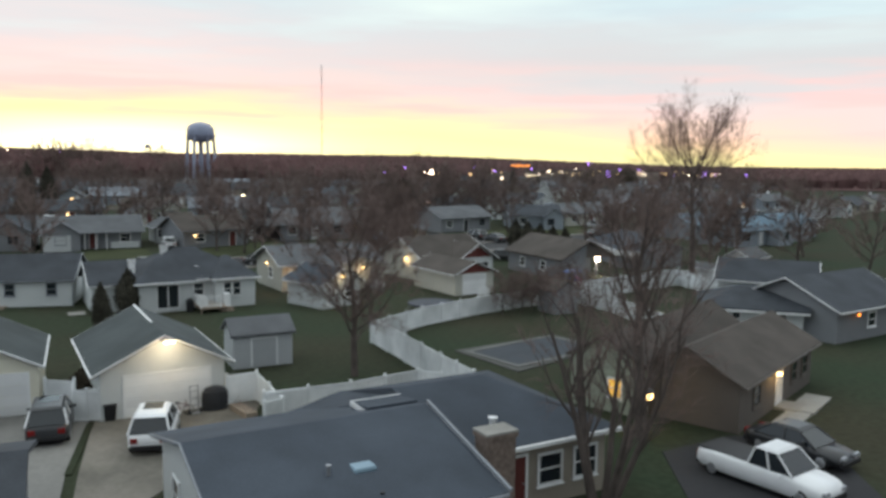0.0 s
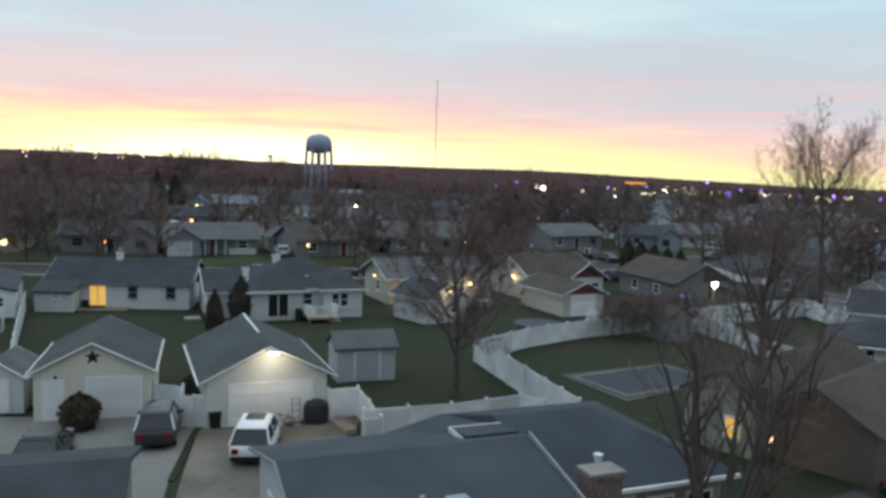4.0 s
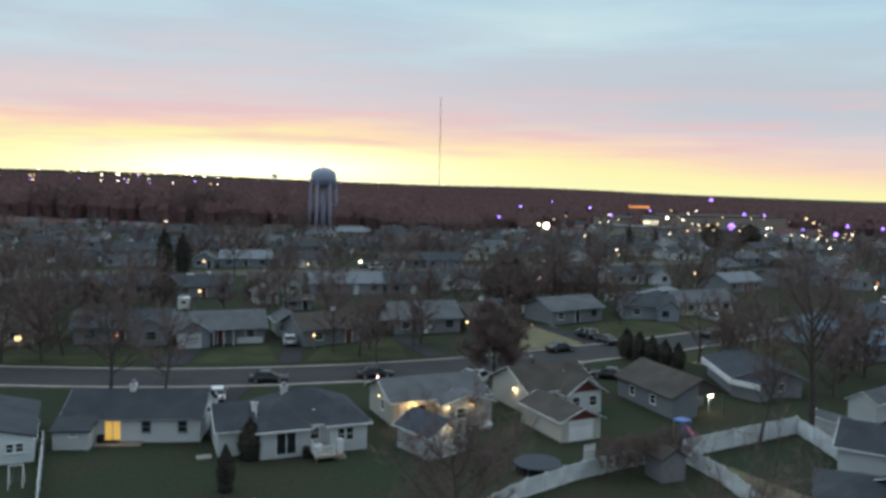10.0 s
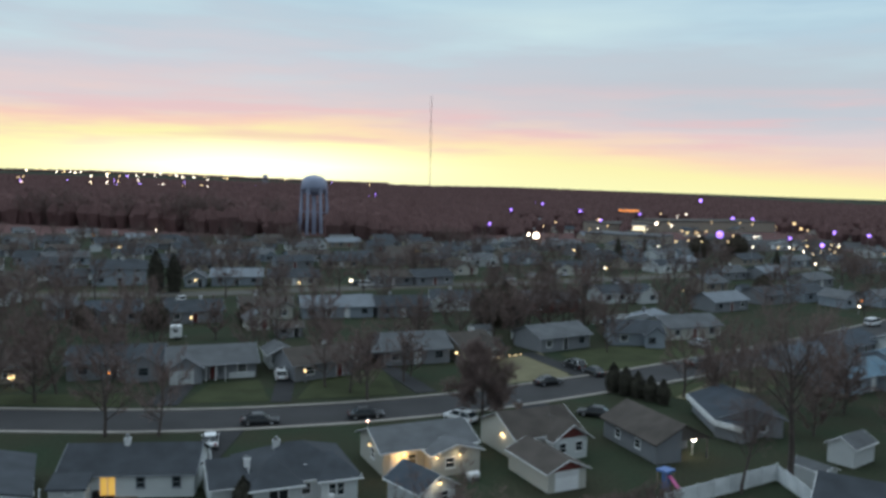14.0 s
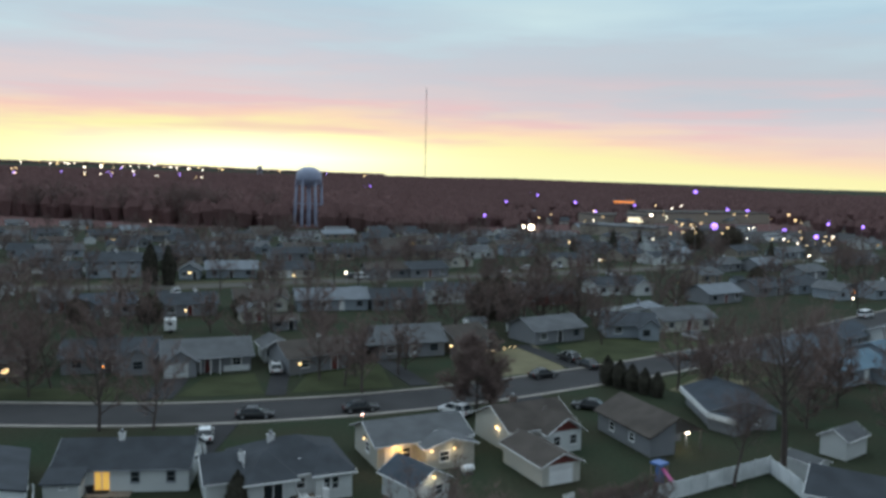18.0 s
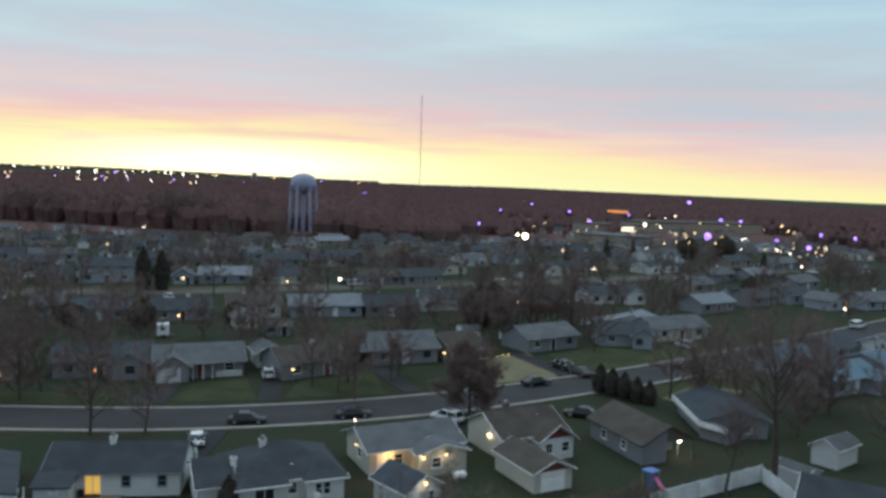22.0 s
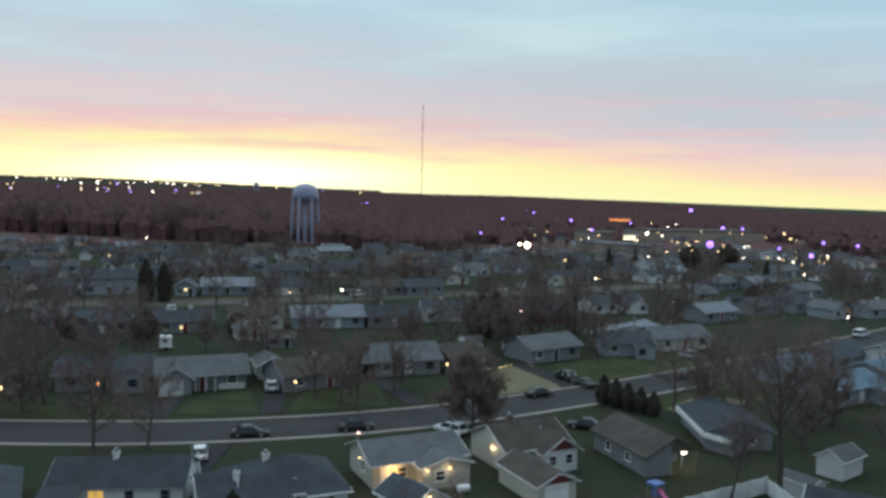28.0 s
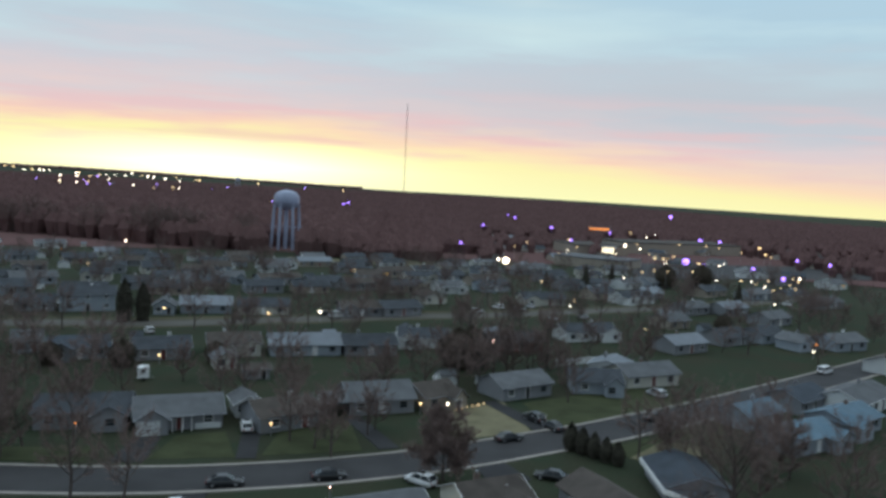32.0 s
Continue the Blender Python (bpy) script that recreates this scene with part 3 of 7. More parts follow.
# ---------------------------------------------------------------- fences, plants, cars
def fence(pts, label, h=1.75, span=2.4, material=None, group="", thick=0.05):
    """A run of fence: every post and every panel a part."""
    material = material or FENCE_WHITE
    t = thing("fence", pose(pts[0][0], pts[0][1], 0), label, "fence", group)
    o = Vector(pts[0])
    P = [Vector(p) - o for p in pts]
    post = M().cbox(-0.065, 0.065, -0.065, 0.065, -0.2, h + 0.08, 0.015).add([(-0.08, -0.08, h + 0.08), (0.08, -0.08, h + 0.08), (0.08, 0.08, h + 0.08), (-0.08, 0.08, h + 0.08), (0, 0, h + 0.16)], [(0, 1, 4), (1, 2, 4), (2, 3, 4), (3, 0, 4), (3, 2, 1, 0)]).mesh("post")
    shared = {}
    for a, b in zip(P, P[1:]):
        n = max(1, round((b - a).length / span))
        step = (b - a) / n
        w = step.length
        key = round(w, 3)
        if key not in shared:
            # one moulded sheet with shallow upright grooves, and its two rails
            k = max(4, int(w / 0.3))
            front = []
            for i in range(k):
                u0, u1 = 0.065 + (w - 0.13) * i / k, 0.065 + (w - 0.13) * (i + 1) / k
                front += [(u0 + 0.004, -0.008), (u0 + 0.012, -0.018), (u1 - 0.012, -0.018), (u1 - 0.004, -0.008)]
            line = front + [(x, -y) for x, y in reversed(front)]
            shared[key] = (M().loft([[(x, y, z) for x, y in line] for z in (0.16, h - 0.12)]).mesh("panel"), M().cbox(0.065, w - 0.065, -thick / 2, thick / 2, -0.065, 0.065, 0.01).mesh("rail"))
        ang = math.degrees(math.atan2(step.y, step.x))
        for i in range(n):
            p = a + step * i
            part("post", post, material, t, at=pose(p.x, p.y, 0, rz=ang))
            pn = part("panel", shared[key][0], material, t, at=pose(p.x, p.y, 0, rz=ang))
            for zr in (0.115, h - 0.065):
                part("rail", shared[key][1], material, pn, at=pose(0, 0, zr))
    part("post", post, material, t, at=pose(P[-1].x, P[-1].y, 0))
    return t


def grow_tree(seed, height, spread, limbs=9, forks=5, twigs=7, trunk_r=0.25, clear=0.28, sides=6, stems=1, droop=0.0, lite=False, tw=0.010, vase=0.0, dome=None):
    """Trunk with limbs, and a crown of bare twigs, as two shapes; dome: radius, middle height and rise of a rounded crown."""
    rnd = random.Random(seed)
    wood, fine = M(), M()

    def rv(s):
        return Vector((rnd.uniform(-s, s), rnd.uniform(-s, s), rnd.uniform(-s, s)))

    def limb(m, p, d, length, r, n, segs, bend, up):
        """A bent tapered branch; returns the points along it."""
        pts = [(p.copy(), r)]
        rings = []
        for k in range(segs + 1):
            if k:
                d = (d + rv(bend) + Vector((0, 0, up))).normalized()
                p = p + d * (length / segs)
            rr = r * (1 - 0.75 * k / segs)
            a = d.orthogonal().normalized()
            b = d.cross(a)
            rings.append([p + rr * (math.cos(2 * math.pi * i / n) * a + math.sin(2 * math.pi * i / n) * b) for i in range(n)])
            pts.append((p.copy(), rr, d.copy()))
        m.loft(rings, caps=False)
        return pts[1:]

    def twig_fan(p, d, size):
        for _ in range(twigs):
            q = (d + rv(0.9) + Vector((0, 0, 0.25 - droop))).normalized()
            L = size * rnd.uniform(0.5, 1.1)
            mid = p + q * L * 0.5 + rv(0.05 * L)
            end = mid + (q + rv(0.4)).normalized() * L * 0.5
            a = q.orthogonal().normalized() * tw
            b = q.cross(a).normalized() * tw
            fine.add([p + a, p - a + b, p - a - b, mid + a * 0.7, mid - a * 0.7 + b * 0.7, mid - a * 0.7 - b * 0.7, end], [(0, 1, 4, 3), (1, 2, 5, 4), (2, 0, 3, 5), (3, 4, 6), (4, 5, 6), (5, 3, 6)])
            for _ in range(2):
                t = rnd.uniform(0.3, 0.9)
                s = p.lerp(end, t)
                e = s + (q + rv(0.9)).normalized() * L * 0.45
                fine.add([s + a * 0.6, s - a * 0.6, e], [(0, 1, 2)])

    for st in range(stems):
        lean = rv(0.12) if stems == 1 else Vector((math.cos(st * 2.4) * 0.35, math.sin(st * 2.4) * 0.35, 0))
        base = Vector((0, 0, -0.2)) + (Vector((math.cos(st * 2.4), math.sin(st * 2.4), 0)) * 0.15 if stems > 1 else Vector())
        trunk = limb(wood, base, Vector((lean.x, lean.y, 1)).normalized(), height * 0.8, trunk_r / math.sqrt(stems), sides, 7, 0.09, 0.1)
        for i in range(max(3, limbs // stems)):
            t = clear + (1 - clear) * (i + rnd.random() * 0.6) / max(3, limbs // stems)
            k = min(len(trunk) - 2, int(t * (len(trunk) - 1)))
            p = trunk[k][0].lerp(trunk[k + 1][0], t * (len(trunk) - 1) - k if t < 1 else 1)
            ang = i * 2.4 + rnd.uniform(-0.5, 0.5)
            rise = 0.35 + 0.75 * t + vase
            d = Vector((math.cos(ang), math.sin(ang), rise)).normalized()
            L = spread * (1.15 - 0.55 * abs(t - 0.45)) * rnd.uniform(0.8, 1.1)
            br = limb(wood, p, d, L, trunk_r * (0.36 - 0.2 * t) / math.sqrt(stems) + 0.015, 5, 4, 0.18, 0.12)
            for j in range(forks):
                kk = 1 + j * (len(br) - 1) // forks
                kk = min(kk, len(br) - 1)
                q, r2, dd = br[kk]
                sub = limb(wood, q, (dd + rv(0.75)).normalized(), L * rnd.uniform(0.3, 0.5), max(0.015, r2 * 0.55), 4, 3, 0.2, 0.08)
                for s in sub[1:]:
                    twig_fan(s[0], s[2], L * 0.32)
                    for _ in range(0 if lite else 2):
                        dd2 = (s[2] + rv(0.9)).normalized()
                        e = limb(fine, s[0], dd2, L * 0.22, 0.014, 3, 2, 0.2, 0.05)
                        twig_fan(e[-1][0], e[-1][2], L * 0.22)
    if dome:
        R, zc, H = dome
        for m in (wood, fine):
            for i, (x, y, z) in enumerate(m.v):
                q = math.sqrt((x * x + y * y) / (R * R) + ((z - zc) / H) ** 2 * (z > zc))
                if q > 0.8:
                    k = (0.8 + 0.22 * (1 - math.exp(-(q - 0.8) / 0.3))) / q
                    m.v[i] = (x * k, y * k, zc + (z - zc) * k if z > zc else z)
    return wood, fine


TREE_KINDS = {}


def tree(kind, x, y, label, scale=1.0, turn=0.0, z=0.0, group=""):
    if kind not in TREE_KINDS:
        args = {
            "tall": dict(seed=3, height=18.0, spread=7.4, limbs=15, forks=6, twigs=4, trunk_r=0.40, clear=0.5, tw=0.009, vase=0.3, dome=(8.0, 15.6, 8.6)),
            "broad": dict(seed=5, height=13.0, spread=5.6, limbs=14, forks=5, twigs=4, trunk_r=0.42, clear=0.25, tw=0.008, vase=0.5),
            "stems": dict(seed=8, height=9.0, spread=2.5, limbs=35, forks=4, twigs=5, trunk_r=0.42, clear=0.35, stems=7, tw=0.006, vase=0.9, lite=True),
            "yard": dict(seed=11, height=10.5, spread=4.2, limbs=16, forks=5, twigs=8, trunk_r=0.24, clear=0.25, tw=0.009),
            "yard_b": dict(seed=14, height=9.0, spread=3.8, limbs=11, forks=4, twigs=5, trunk_r=0.2, clear=0.22),
            "round": dict(seed=17, height=7.2, spread=3.1, limbs=20, forks=7, twigs=11, trunk_r=0.18, clear=0.13, tw=0.02),
            "thin": dict(seed=44, height=9.5, spread=3.6, limbs=9, forks=4, twigs=4, trunk_r=0.2, clear=0.35),
            "far": dict(seed=23, height=10.5, spread=4.2, limbs=12, forks=4, twigs=6, trunk_r=0.24, clear=0.22, sides=5, lite=True, tw=0.022),
            "far_b": dict(seed=26, height=9.0, spread=4.0, limbs=12, forks=4, twigs=6, trunk_r=0.2, clear=0.2, sides=5, lite=True, tw=0.022),
            "far_c": dict(seed=29, height=8.0, spread=3.2, limbs=15, forks=5, twigs=7, trunk_r=0.18, clear=0.14, sides=5, lite=True, tw=0.022),
            "small": dict(seed=21, height=5.0, spread=2.2, limbs=10, forks=4, twigs=5, trunk_r=0.1, clear=0.2),
        }[kind]
        w, f = grow_tree(**args)
        TREE_KINDS[kind] = (w.mesh("trunk"), f.mesh("crown"))
    w, f = TREE_KINDS[kind]
    t = thing("bare_tree", pose(x, y, z, rz=turn) @ Matrix.Diagonal((scale, scale, scale, 1)), label, "tree", group)
    part("trunk", w, BARK, t)
    part("crown", f, TWIG, t, "thin brown leafless twigs")
    return t


def grow_conifer(seed, h, r, n=420, flat=0.5, columnar=False):
    """Drooping sprays of needles round a stem."""
    rnd = random.Random(seed)
    m = M()
    for i in range(n):
        t = rnd.random() ** 0.8
        z = h * (0.06 + 0.93 * t)
        rr = r * ((1 - t) ** 0.75 if not columnar else min(1.0, 0.55 + 1.8 * (1 - t)) * (1 - t ** 6) * (0.8 + 0.2 * math.sin(9 * t)))
        a = rnd.uniform(0, 2 * math.pi)
        L = max(0.12, rr * rnd.uniform(0.8, 1.12))
        d = Vector((math.cos(a), math.sin(a), -0.25 if not columnar else 0.7))
        s = Vector((-d.y, d.x, 0)) * max(0.12, L * 0.3)
        p = Vector((0, 0, z)) + d * L * (0.25 if not columnar else 0.55)
        e = Vector((0, 0, z)) + d * L
        w = Vector((0, 0, L * 0.16 + 0.05))
        m.add([p, p.lerp(e, 0.6) + s, e, p.lerp(e, 0.6) - s, p.lerp(e, 0.5) + w], [(0, 1, 4), (1, 2, 4), (2, 3, 4), (3, 0, 4), (3, 2, 1, 0)])
    # a dim core that closes the gaps
    m.turned([(r * 0.5, h * 0.05), (r * (0.55 if not columnar else 0.7), h * 0.3), (r * (0.25 if not columnar else 0.55), h * 0.75), (0.02, h * 0.97)], 7)
    return m


def grow_shrub(seed, h, r, n, top=2.4):
    """Small leaf clumps scattered over a rounded body, with a dim core."""
    rnd = random.Random(seed)
    m = M()

    def radius(t):
        return r * (1 - abs(2 * t - 0.85) ** top * 0.8) if t > 0.42 else r * (0.75 + 0.6 * t)

    m.turned([(max(0.05, radius(t) * 0.86), h * t * 0.96) for t in (0.03, 0.2, 0.42, 0.6, 0.78, 0.9, 0.99)], 12)
    for _ in range(n):
        t = rnd.random() ** 0.8
        a = rnd.uniform(0, 2 * math.pi)
        R = max(0.05, radius(t)) * rnd.uniform(0.84, 1.06)
        c = Vector((R * math.cos(a), R * math.sin(a), h * t))
        s1 = Vector((rnd.uniform(-1, 1), rnd.uniform(-1, 1), rnd.uniform(-1, 1))).normalized() * 0.1 * (0.7 + 0.3 * r)
        s2 = Vector((rnd.uniform(-1, 1), rnd.uniform(-1, 1), rnd.uniform(-1, 1))).normalized() * 0.1 * (0.7 + 0.3 * r)
        m.add([c - s1, c - s2, c + s1, c + s2], [(0, 1, 2, 3)])
    return m


CONES = {}


def conifer(kind, x, y, label, scale=1.0, turn=0.0, category="conifer", z=0.0, group=""):
    if kind not in CONES:
        seed, h, r, n, col = {"spruce": (31, 12.0, 2.9, 900, False), "column": (33, 3.8, 0.75, 380, True), "hedge": (35, 3.4, 1.0, 360, True), "ball": (37, 1.9, 1.0, 420, True), "bush": (39, 1.3, 1.0, 260, True), "wide": (41, 5.2, 2.6, 600, True)}[kind]
        m = grow_conifer(seed, h, r, n) if kind == "spruce" else grow_shrub(seed, h, r, n * 2, 1.6 if kind in ("column", "hedge") else 2.6)
        st = M().tube((0, 0, -0.2), (0, 0, h * 0.5), 0.05 + 0.02 * h, 0.03, 6)
        CONES[kind] = (st.mesh("trunk"), m.mesh("crown"))
    a, b = CONES[kind]
    t = thing("evergreen_tree" if kind in ("spruce", "column", "wide") else "evergreen_shrub", pose(x, y, z, rz=turn) @ Matrix.Diagonal((scale, scale, scale, 1)), label, category, group)
    part("trunk", a, BARK, t)
    part("crown", b, CONIFER if kind in ("spruce", "column", "hedge") else SHRUB, t)
    return t


def paint(name, c):
    return mat("car_paint_" + name, c, 0.28, 0.04, 1, 8, bump=0, spec=0.5)


CARS = {}


def car(x, y, rz, name, colour, label, style="sedan", lit=False):
    """A parked car. rz: where its nose points, degrees left of +x."""
    L, W, H = {"sedan": (4.6, 1.8, 1.45), "suv": (4.6, 1.85, 1.68), "van": (5.0, 1.95, 1.85), "pickup": (5.6, 1.95, 1.8)}[style]
    t = thing("car" if style != "pickup" else "pickup_truck", pose(x, y, 0, rz=rz), label, "car" if style != "pickup" else "truck")
    col = paint(name, colour)
    key = (style,)
    if key not in CARS:
        bz, sh = 0.28, {"sedan": 0.88, "suv": 1.0, "van": 1.05, "pickup": 1.05}[style]
        def section(px, z0, z1, w):
            c = 0.1
            return [(px, -w + c, z0), (px, w - c, z0), (px, w, z0 + c), (px, w, z1 - 1.6 * c), (px, w - c, z1), (px, -w + c, z1), (px, -w, z1 - 1.6 * c), (px, -w, z0 + c)]
        a, w = L / 2, W / 2
        lower = M().loft([section(-a, bz + 0.18, sh - 0.14, w - 0.2), section(-a + 0.08, bz + 0.06, sh - 0.05, w - 0.1), section(-a + 0.3, bz, sh - 0.01, w - 0.03), section(-a + 1.0, bz - 0.04, sh, w), section(a - 1.5, bz - 0.04, sh, w), section(a - 0.7, bz, sh - 0.09, w - 0.03), section(a - 0.25, bz + 0.03, sh - 0.17, w - 0.1), section(a, bz + 0.14, sh - 0.32, w - 0.26)])
        # the cabin's foot and roof
        foot = {"sedan": (-a + 0.55, a - 1.15), "suv": (-a + 0.1, a - 1.1), "van": (-a + 0.08, a - 0.75), "pickup": (-0.35, a - 1.25)}[style]
        top = {"sedan": (-a + 1.3, a - 2.0), "suv": (-a + 0.62, a - 1.95), "van": (-a + 0.25, a - 1.6), "pickup": (-0.15, a - 2.0)}[style]
        cab = M().loft([[(foot[0], -w + 0.06, sh), (foot[1], -w + 0.06, sh), (foot[1], w - 0.06, sh), (foot[0], w - 0.06, sh)], [(top[0], -w + 0.24, H - 0.1), (top[1], -w + 0.24, H - 0.1), (top[1], w - 0.24, H - 0.1), (top[0], w - 0.24, H - 0.1)]])
        roof = M().loft([[(top[0] - 0.05, -w + 0.22, H - 0.1), (top[1] + 0.05, -w + 0.22, H - 0.1), (top[1] + 0.05, w - 0.22, H - 0.1), (top[0] - 0.05, w - 0.22, H - 0.1)], [(top[0] + 0.12, -w + 0.34, H), (top[1] - 0.12, -w + 0.34, H), (top[1] - 0.12, w - 0.34, H), (top[0] + 0.12, w - 0.34, H)]])
        pill = []
        for s in (-1, 1):
            for f0, t0 in ((foot[0], top[0]), (foot[1], top[1]), ((foot[0] + foot[1]) / 2, (top[0] + top[1]) / 2)):
                pill.append(M().tube((f0, s * (w - 0.05), sh - 0.02), (t0, s * (w - 0.23), H - 0.08), 0.045, 0.04, 5).mesh("pillar"))
        wheel = M().loft([[(r * math.cos(k * math.pi / 8), yy, r * math.sin(k * math.pi / 8)) for k in range(16)] for r, yy in ((0.24, -0.1), (0.33, -0.1), (0.33, 0.1), (0.24, 0.1))])
        rim = M().loft([[(r * math.cos(k * math.pi / 8), yy, r * math.sin(k * math.pi / 8)) for k in range(16)] for r, yy in ((0.2, -0.12), (0.23, -0.1), (0.23, 0.1), (0.2, 0.12))])
        lamp_f = M().cbox(-0.06, 0.1, -0.2, 0.2, -0.08, 0.08)
        lamp_r = M().cbox(-0.08, 0.05, -0.16, 0.16, -0.12, 0.12)
        bump_m = M().cbox(-0.1, 0.1, -w + 0.15, w - 0.15, -0.1, 0.1)
        CARS[key] = (lower, cab.mesh("glasshouse"), roof, pill, wheel.mesh("tyre"), rim.mesh("rim"), lamp_f.mesh("headlight"), lamp_r.mesh("tail_light"), bump_m.mesh("bumper"))
    lower, cab, roof, pill, wheel, rim, lf, lr, bm_ = CARS[key]
    a, w = L / 2, W / 2
    part("body", lower.mesh("body", True), col, t)
    part("glasshouse", cab, PANE, t, "dark tinted car glass")
    part("roof", roof.mesh("roof"), col, t)
    for p in pill:
        part("pillar", p.copy() if p.materials and p.materials[0] != col else p, col, t)
    for px in (-a + 0.85, a - 0.9):
        for s in (-1, 1):
            wh = part("wheel", wheel, RUBBER, t, at=pose(px, s * (w - 0.12), 0.33))
            part("rim", rim, METAL_GREY, wh)
    sh = 0.7
    for s in (-1, 1):
        part("headlight", lf, BULB_WARM if lit else LENS, t, at=pose(a - 0.09, s * (w - 0.38), sh - 0.02))
        part("tail_light", lr, TAIL, t, at=pose(-a + 0.06, s * (w - 0.32), sh + 0.04))
        part("mirror", M().cbox(-0.06, 0.06, -0.09, 0.09, -0.06, 0.06, 0.02), col, t, at=pose(a - 1.65, s * (w + 0.05), 1.0))
    for e in (-a + 0.06, a - 0.06):
        part("bumper", bm_, BLACK, t, at=pose(e, 0, 0.42))
    if style == "suv":
        part("sunroof", M().box(-0.75, 0.25, -w + 0.5, w - 0.5, H - 0.003, H + 0.008), PANE, t, "dark glass sunroof panel")
    if style == "pickup":
        part("cargo_bed", M().box(-a + 0.1, -0.4, -w + 0.1, w - 0.1, 1.0, 1.06), BLACK, t)
    return t


LENS = mat("clear_lens", (0.30, 0.31, 0.33), 0.15, 0.05, 2, 9, bump=0)
TAIL = mat("tail_lens", (0.20, 0.01, 0.01), 0.25, 0.05, 2, 9, bump=0)

# ---------------------------------------------------------------- the near lots
def simple_house(label, P, Q, depth, wall, roof, h=2.5, rise=1.6, ridge="x", over=0.4, trim=WHITE, wins=(), z=0.0, group="", name="house", category="house"):
    at, w = frame_of(P, Q, z)
    t = thing(name, at, label, category, group)
    body(t, 0, w, 0, depth, h, rise, wall, roof, ridge, over, trim)
    for side, u, zz, ww, hh, *lit in wins:
        if zz is None:
            door(t, side_pose(side, 0, w, 0, depth, u, 0.15), ww, hh)
        else:
            window(t, side_pose(side, 0, w, 0, depth, u, zz), ww, hh, bool(lit))
    return t, w


# house close below the first camera height: two wings
at, w = frame_of((-2.75, 22.15), (5.9, 25.5))
h1 = thing("house", at, "grey-shingled low house with white gable and brick chimney", "house")
w = 8.0
body(h1, 0, w, 0, 10, 2.75, 1.25, SIDING_WHITE, ROOF_SLATE, "x", 0.35, TRIM_GREY)
part("wall", M().box(8.3, 15.6, 3.5, 12.2, -0.2, 2.65), SIDING_TAN, h1)
part("roof", roof_hip(8.7, 15.6, 3.5, 12.2, 2.6, 1.25, 0.4, ends=(0.05, 3.4)), ROOF_SLATE, h1)
LINK = [(4.6, 9.8, 2.78), (8.5, 7.4, 3.78), (8.5, 12.6, 2.66), (8.2, 12.8, 2.6), (5.2, 11.0, 2.62)]
part("link_roof", M().loft([[(x, y, z - 0.14) for x, y, z in LINK], LINK]), ROOF_SLATE, h1, "lower slate roof between the wings")
part("link_wall", M().loft([[(5.6, 10.1, z), (8.3, 8.6, z), (8.3, 12.3, z), (8.0, 12.4, z), (5.7, 10.9, z)] for z in (-0.2, 2.55)]), SIDING_TAN, h1)
part("gutter", M().box(8.6, 16.1, 2.98, 3.09, 2.5, 2.64), WHITE, h1)
part("rake_trim", M().loft([[(w + 0.36, y, z), (w + 0.46, y, z), (w + 0.46, y, z + 0.1), (w + 0.36, y, z + 0.1)] for y, z in ((-0.4, 2.84), (5.0, 4.19))]), TRIM_GREY, h1, "pale metal edge strip")
chimney(h1, 9.6, 2.3, -0.2, 3.75, 1.15, 0.8, BRICK, cap=False)
part("chimney_cap", M().box(8.96, 10.24, 1.84, 2.76, 3.75, 3.83), CONCRETE, h1)
part("roof_step", M().loft([[(u, 5.8, 3.72), (u, 7.3, 3.52), (u, 7.3, 3.86), (u, 5.8, 4.06)] for u in (6.4, 8.4)]), ROOF_SLATE, h1)
part("step_fascia", M().box(6.35, 8.45, 7.3, 7.35, 3.68, 3.9).box(6.35, 6.4, 5.8, 7.3, 3.72, 3.9), WHITE, h1)
vent_pipe(h1, 3.4, 2.1, 3.2, 0.5)
part("skylight", M().cbox(4.2, 4.95, 1.9, 2.9, 3.2, 3.52, 0.05), mat("skylight_dome", (0.20, 0.30, 0.37), 0.25, 0.05, 1, 6, bump=0), h1, "pale domed skylight on a kerb")
vent_pipe(h1, 4.6, 0.8, 2.9, 0.2, 0.06, BLACK)
vent_pipe(h1, 11.0, 4.6, 2.9, 0.4, 0.14, WHITE)
vent_pipe(h1, 10.7, 4.0, 2.75, 0.3, 0.12)
for u in (12.9, 14.6):
    window(h1, pose(u, 3.5, 1.4), 1.0, 1.1)
door(h1, pose(11.3, 3.5, 0.05), 0.9, 2.03, SIDING_RED)
for u in (2.5, 6.2):
    window(h1, side_pose("l", 0, w, 0, 10, u, 1.4), 0.9, 1.1)

# dark roof at the driveway's other side
simple_house("house with dark shingle roof beside the concrete driveway", (-18.2, 20.1), (-8.6, 22.85), 9, SIDING_GREY, ROOF_DARK, 2.6, 1.2, "x", 0.35, None)

# garage with the star
at, w = frame_of((-19.95, 42.1), (-14.65, 43.6))
gA = thing("garage", at, "cream garage with a dark star on its gable", "garage")
body(gA, 0, w, 0, 7.3, 2.5, 1.4, SIDING_IVORY, ROOF_MOSS, "y", 0.25, WHITE)
garage_door(gA, pose(3.75, 0, 0), 2.5, 2.1)
door(gA, pose(0.9, 0, 0.05), 0.85, 2.0)
star = M()
ring = [((0.42 if k % 2 == 0 else 0.17) * math.sin(k * math.pi / 5), (0.42 if k % 2 == 0 else 0.17) * math.cos(k * math.pi / 5)) for k in range(10)]
star.add([(x, 0, z) for x, z in ring] + [(0, -0.07, 0)] + [(0, 0.0, 0)], [(k, (k + 1) % 10, 10) for k in range(10)] + [((k + 1) % 10, k, 11) for k in range(10)])
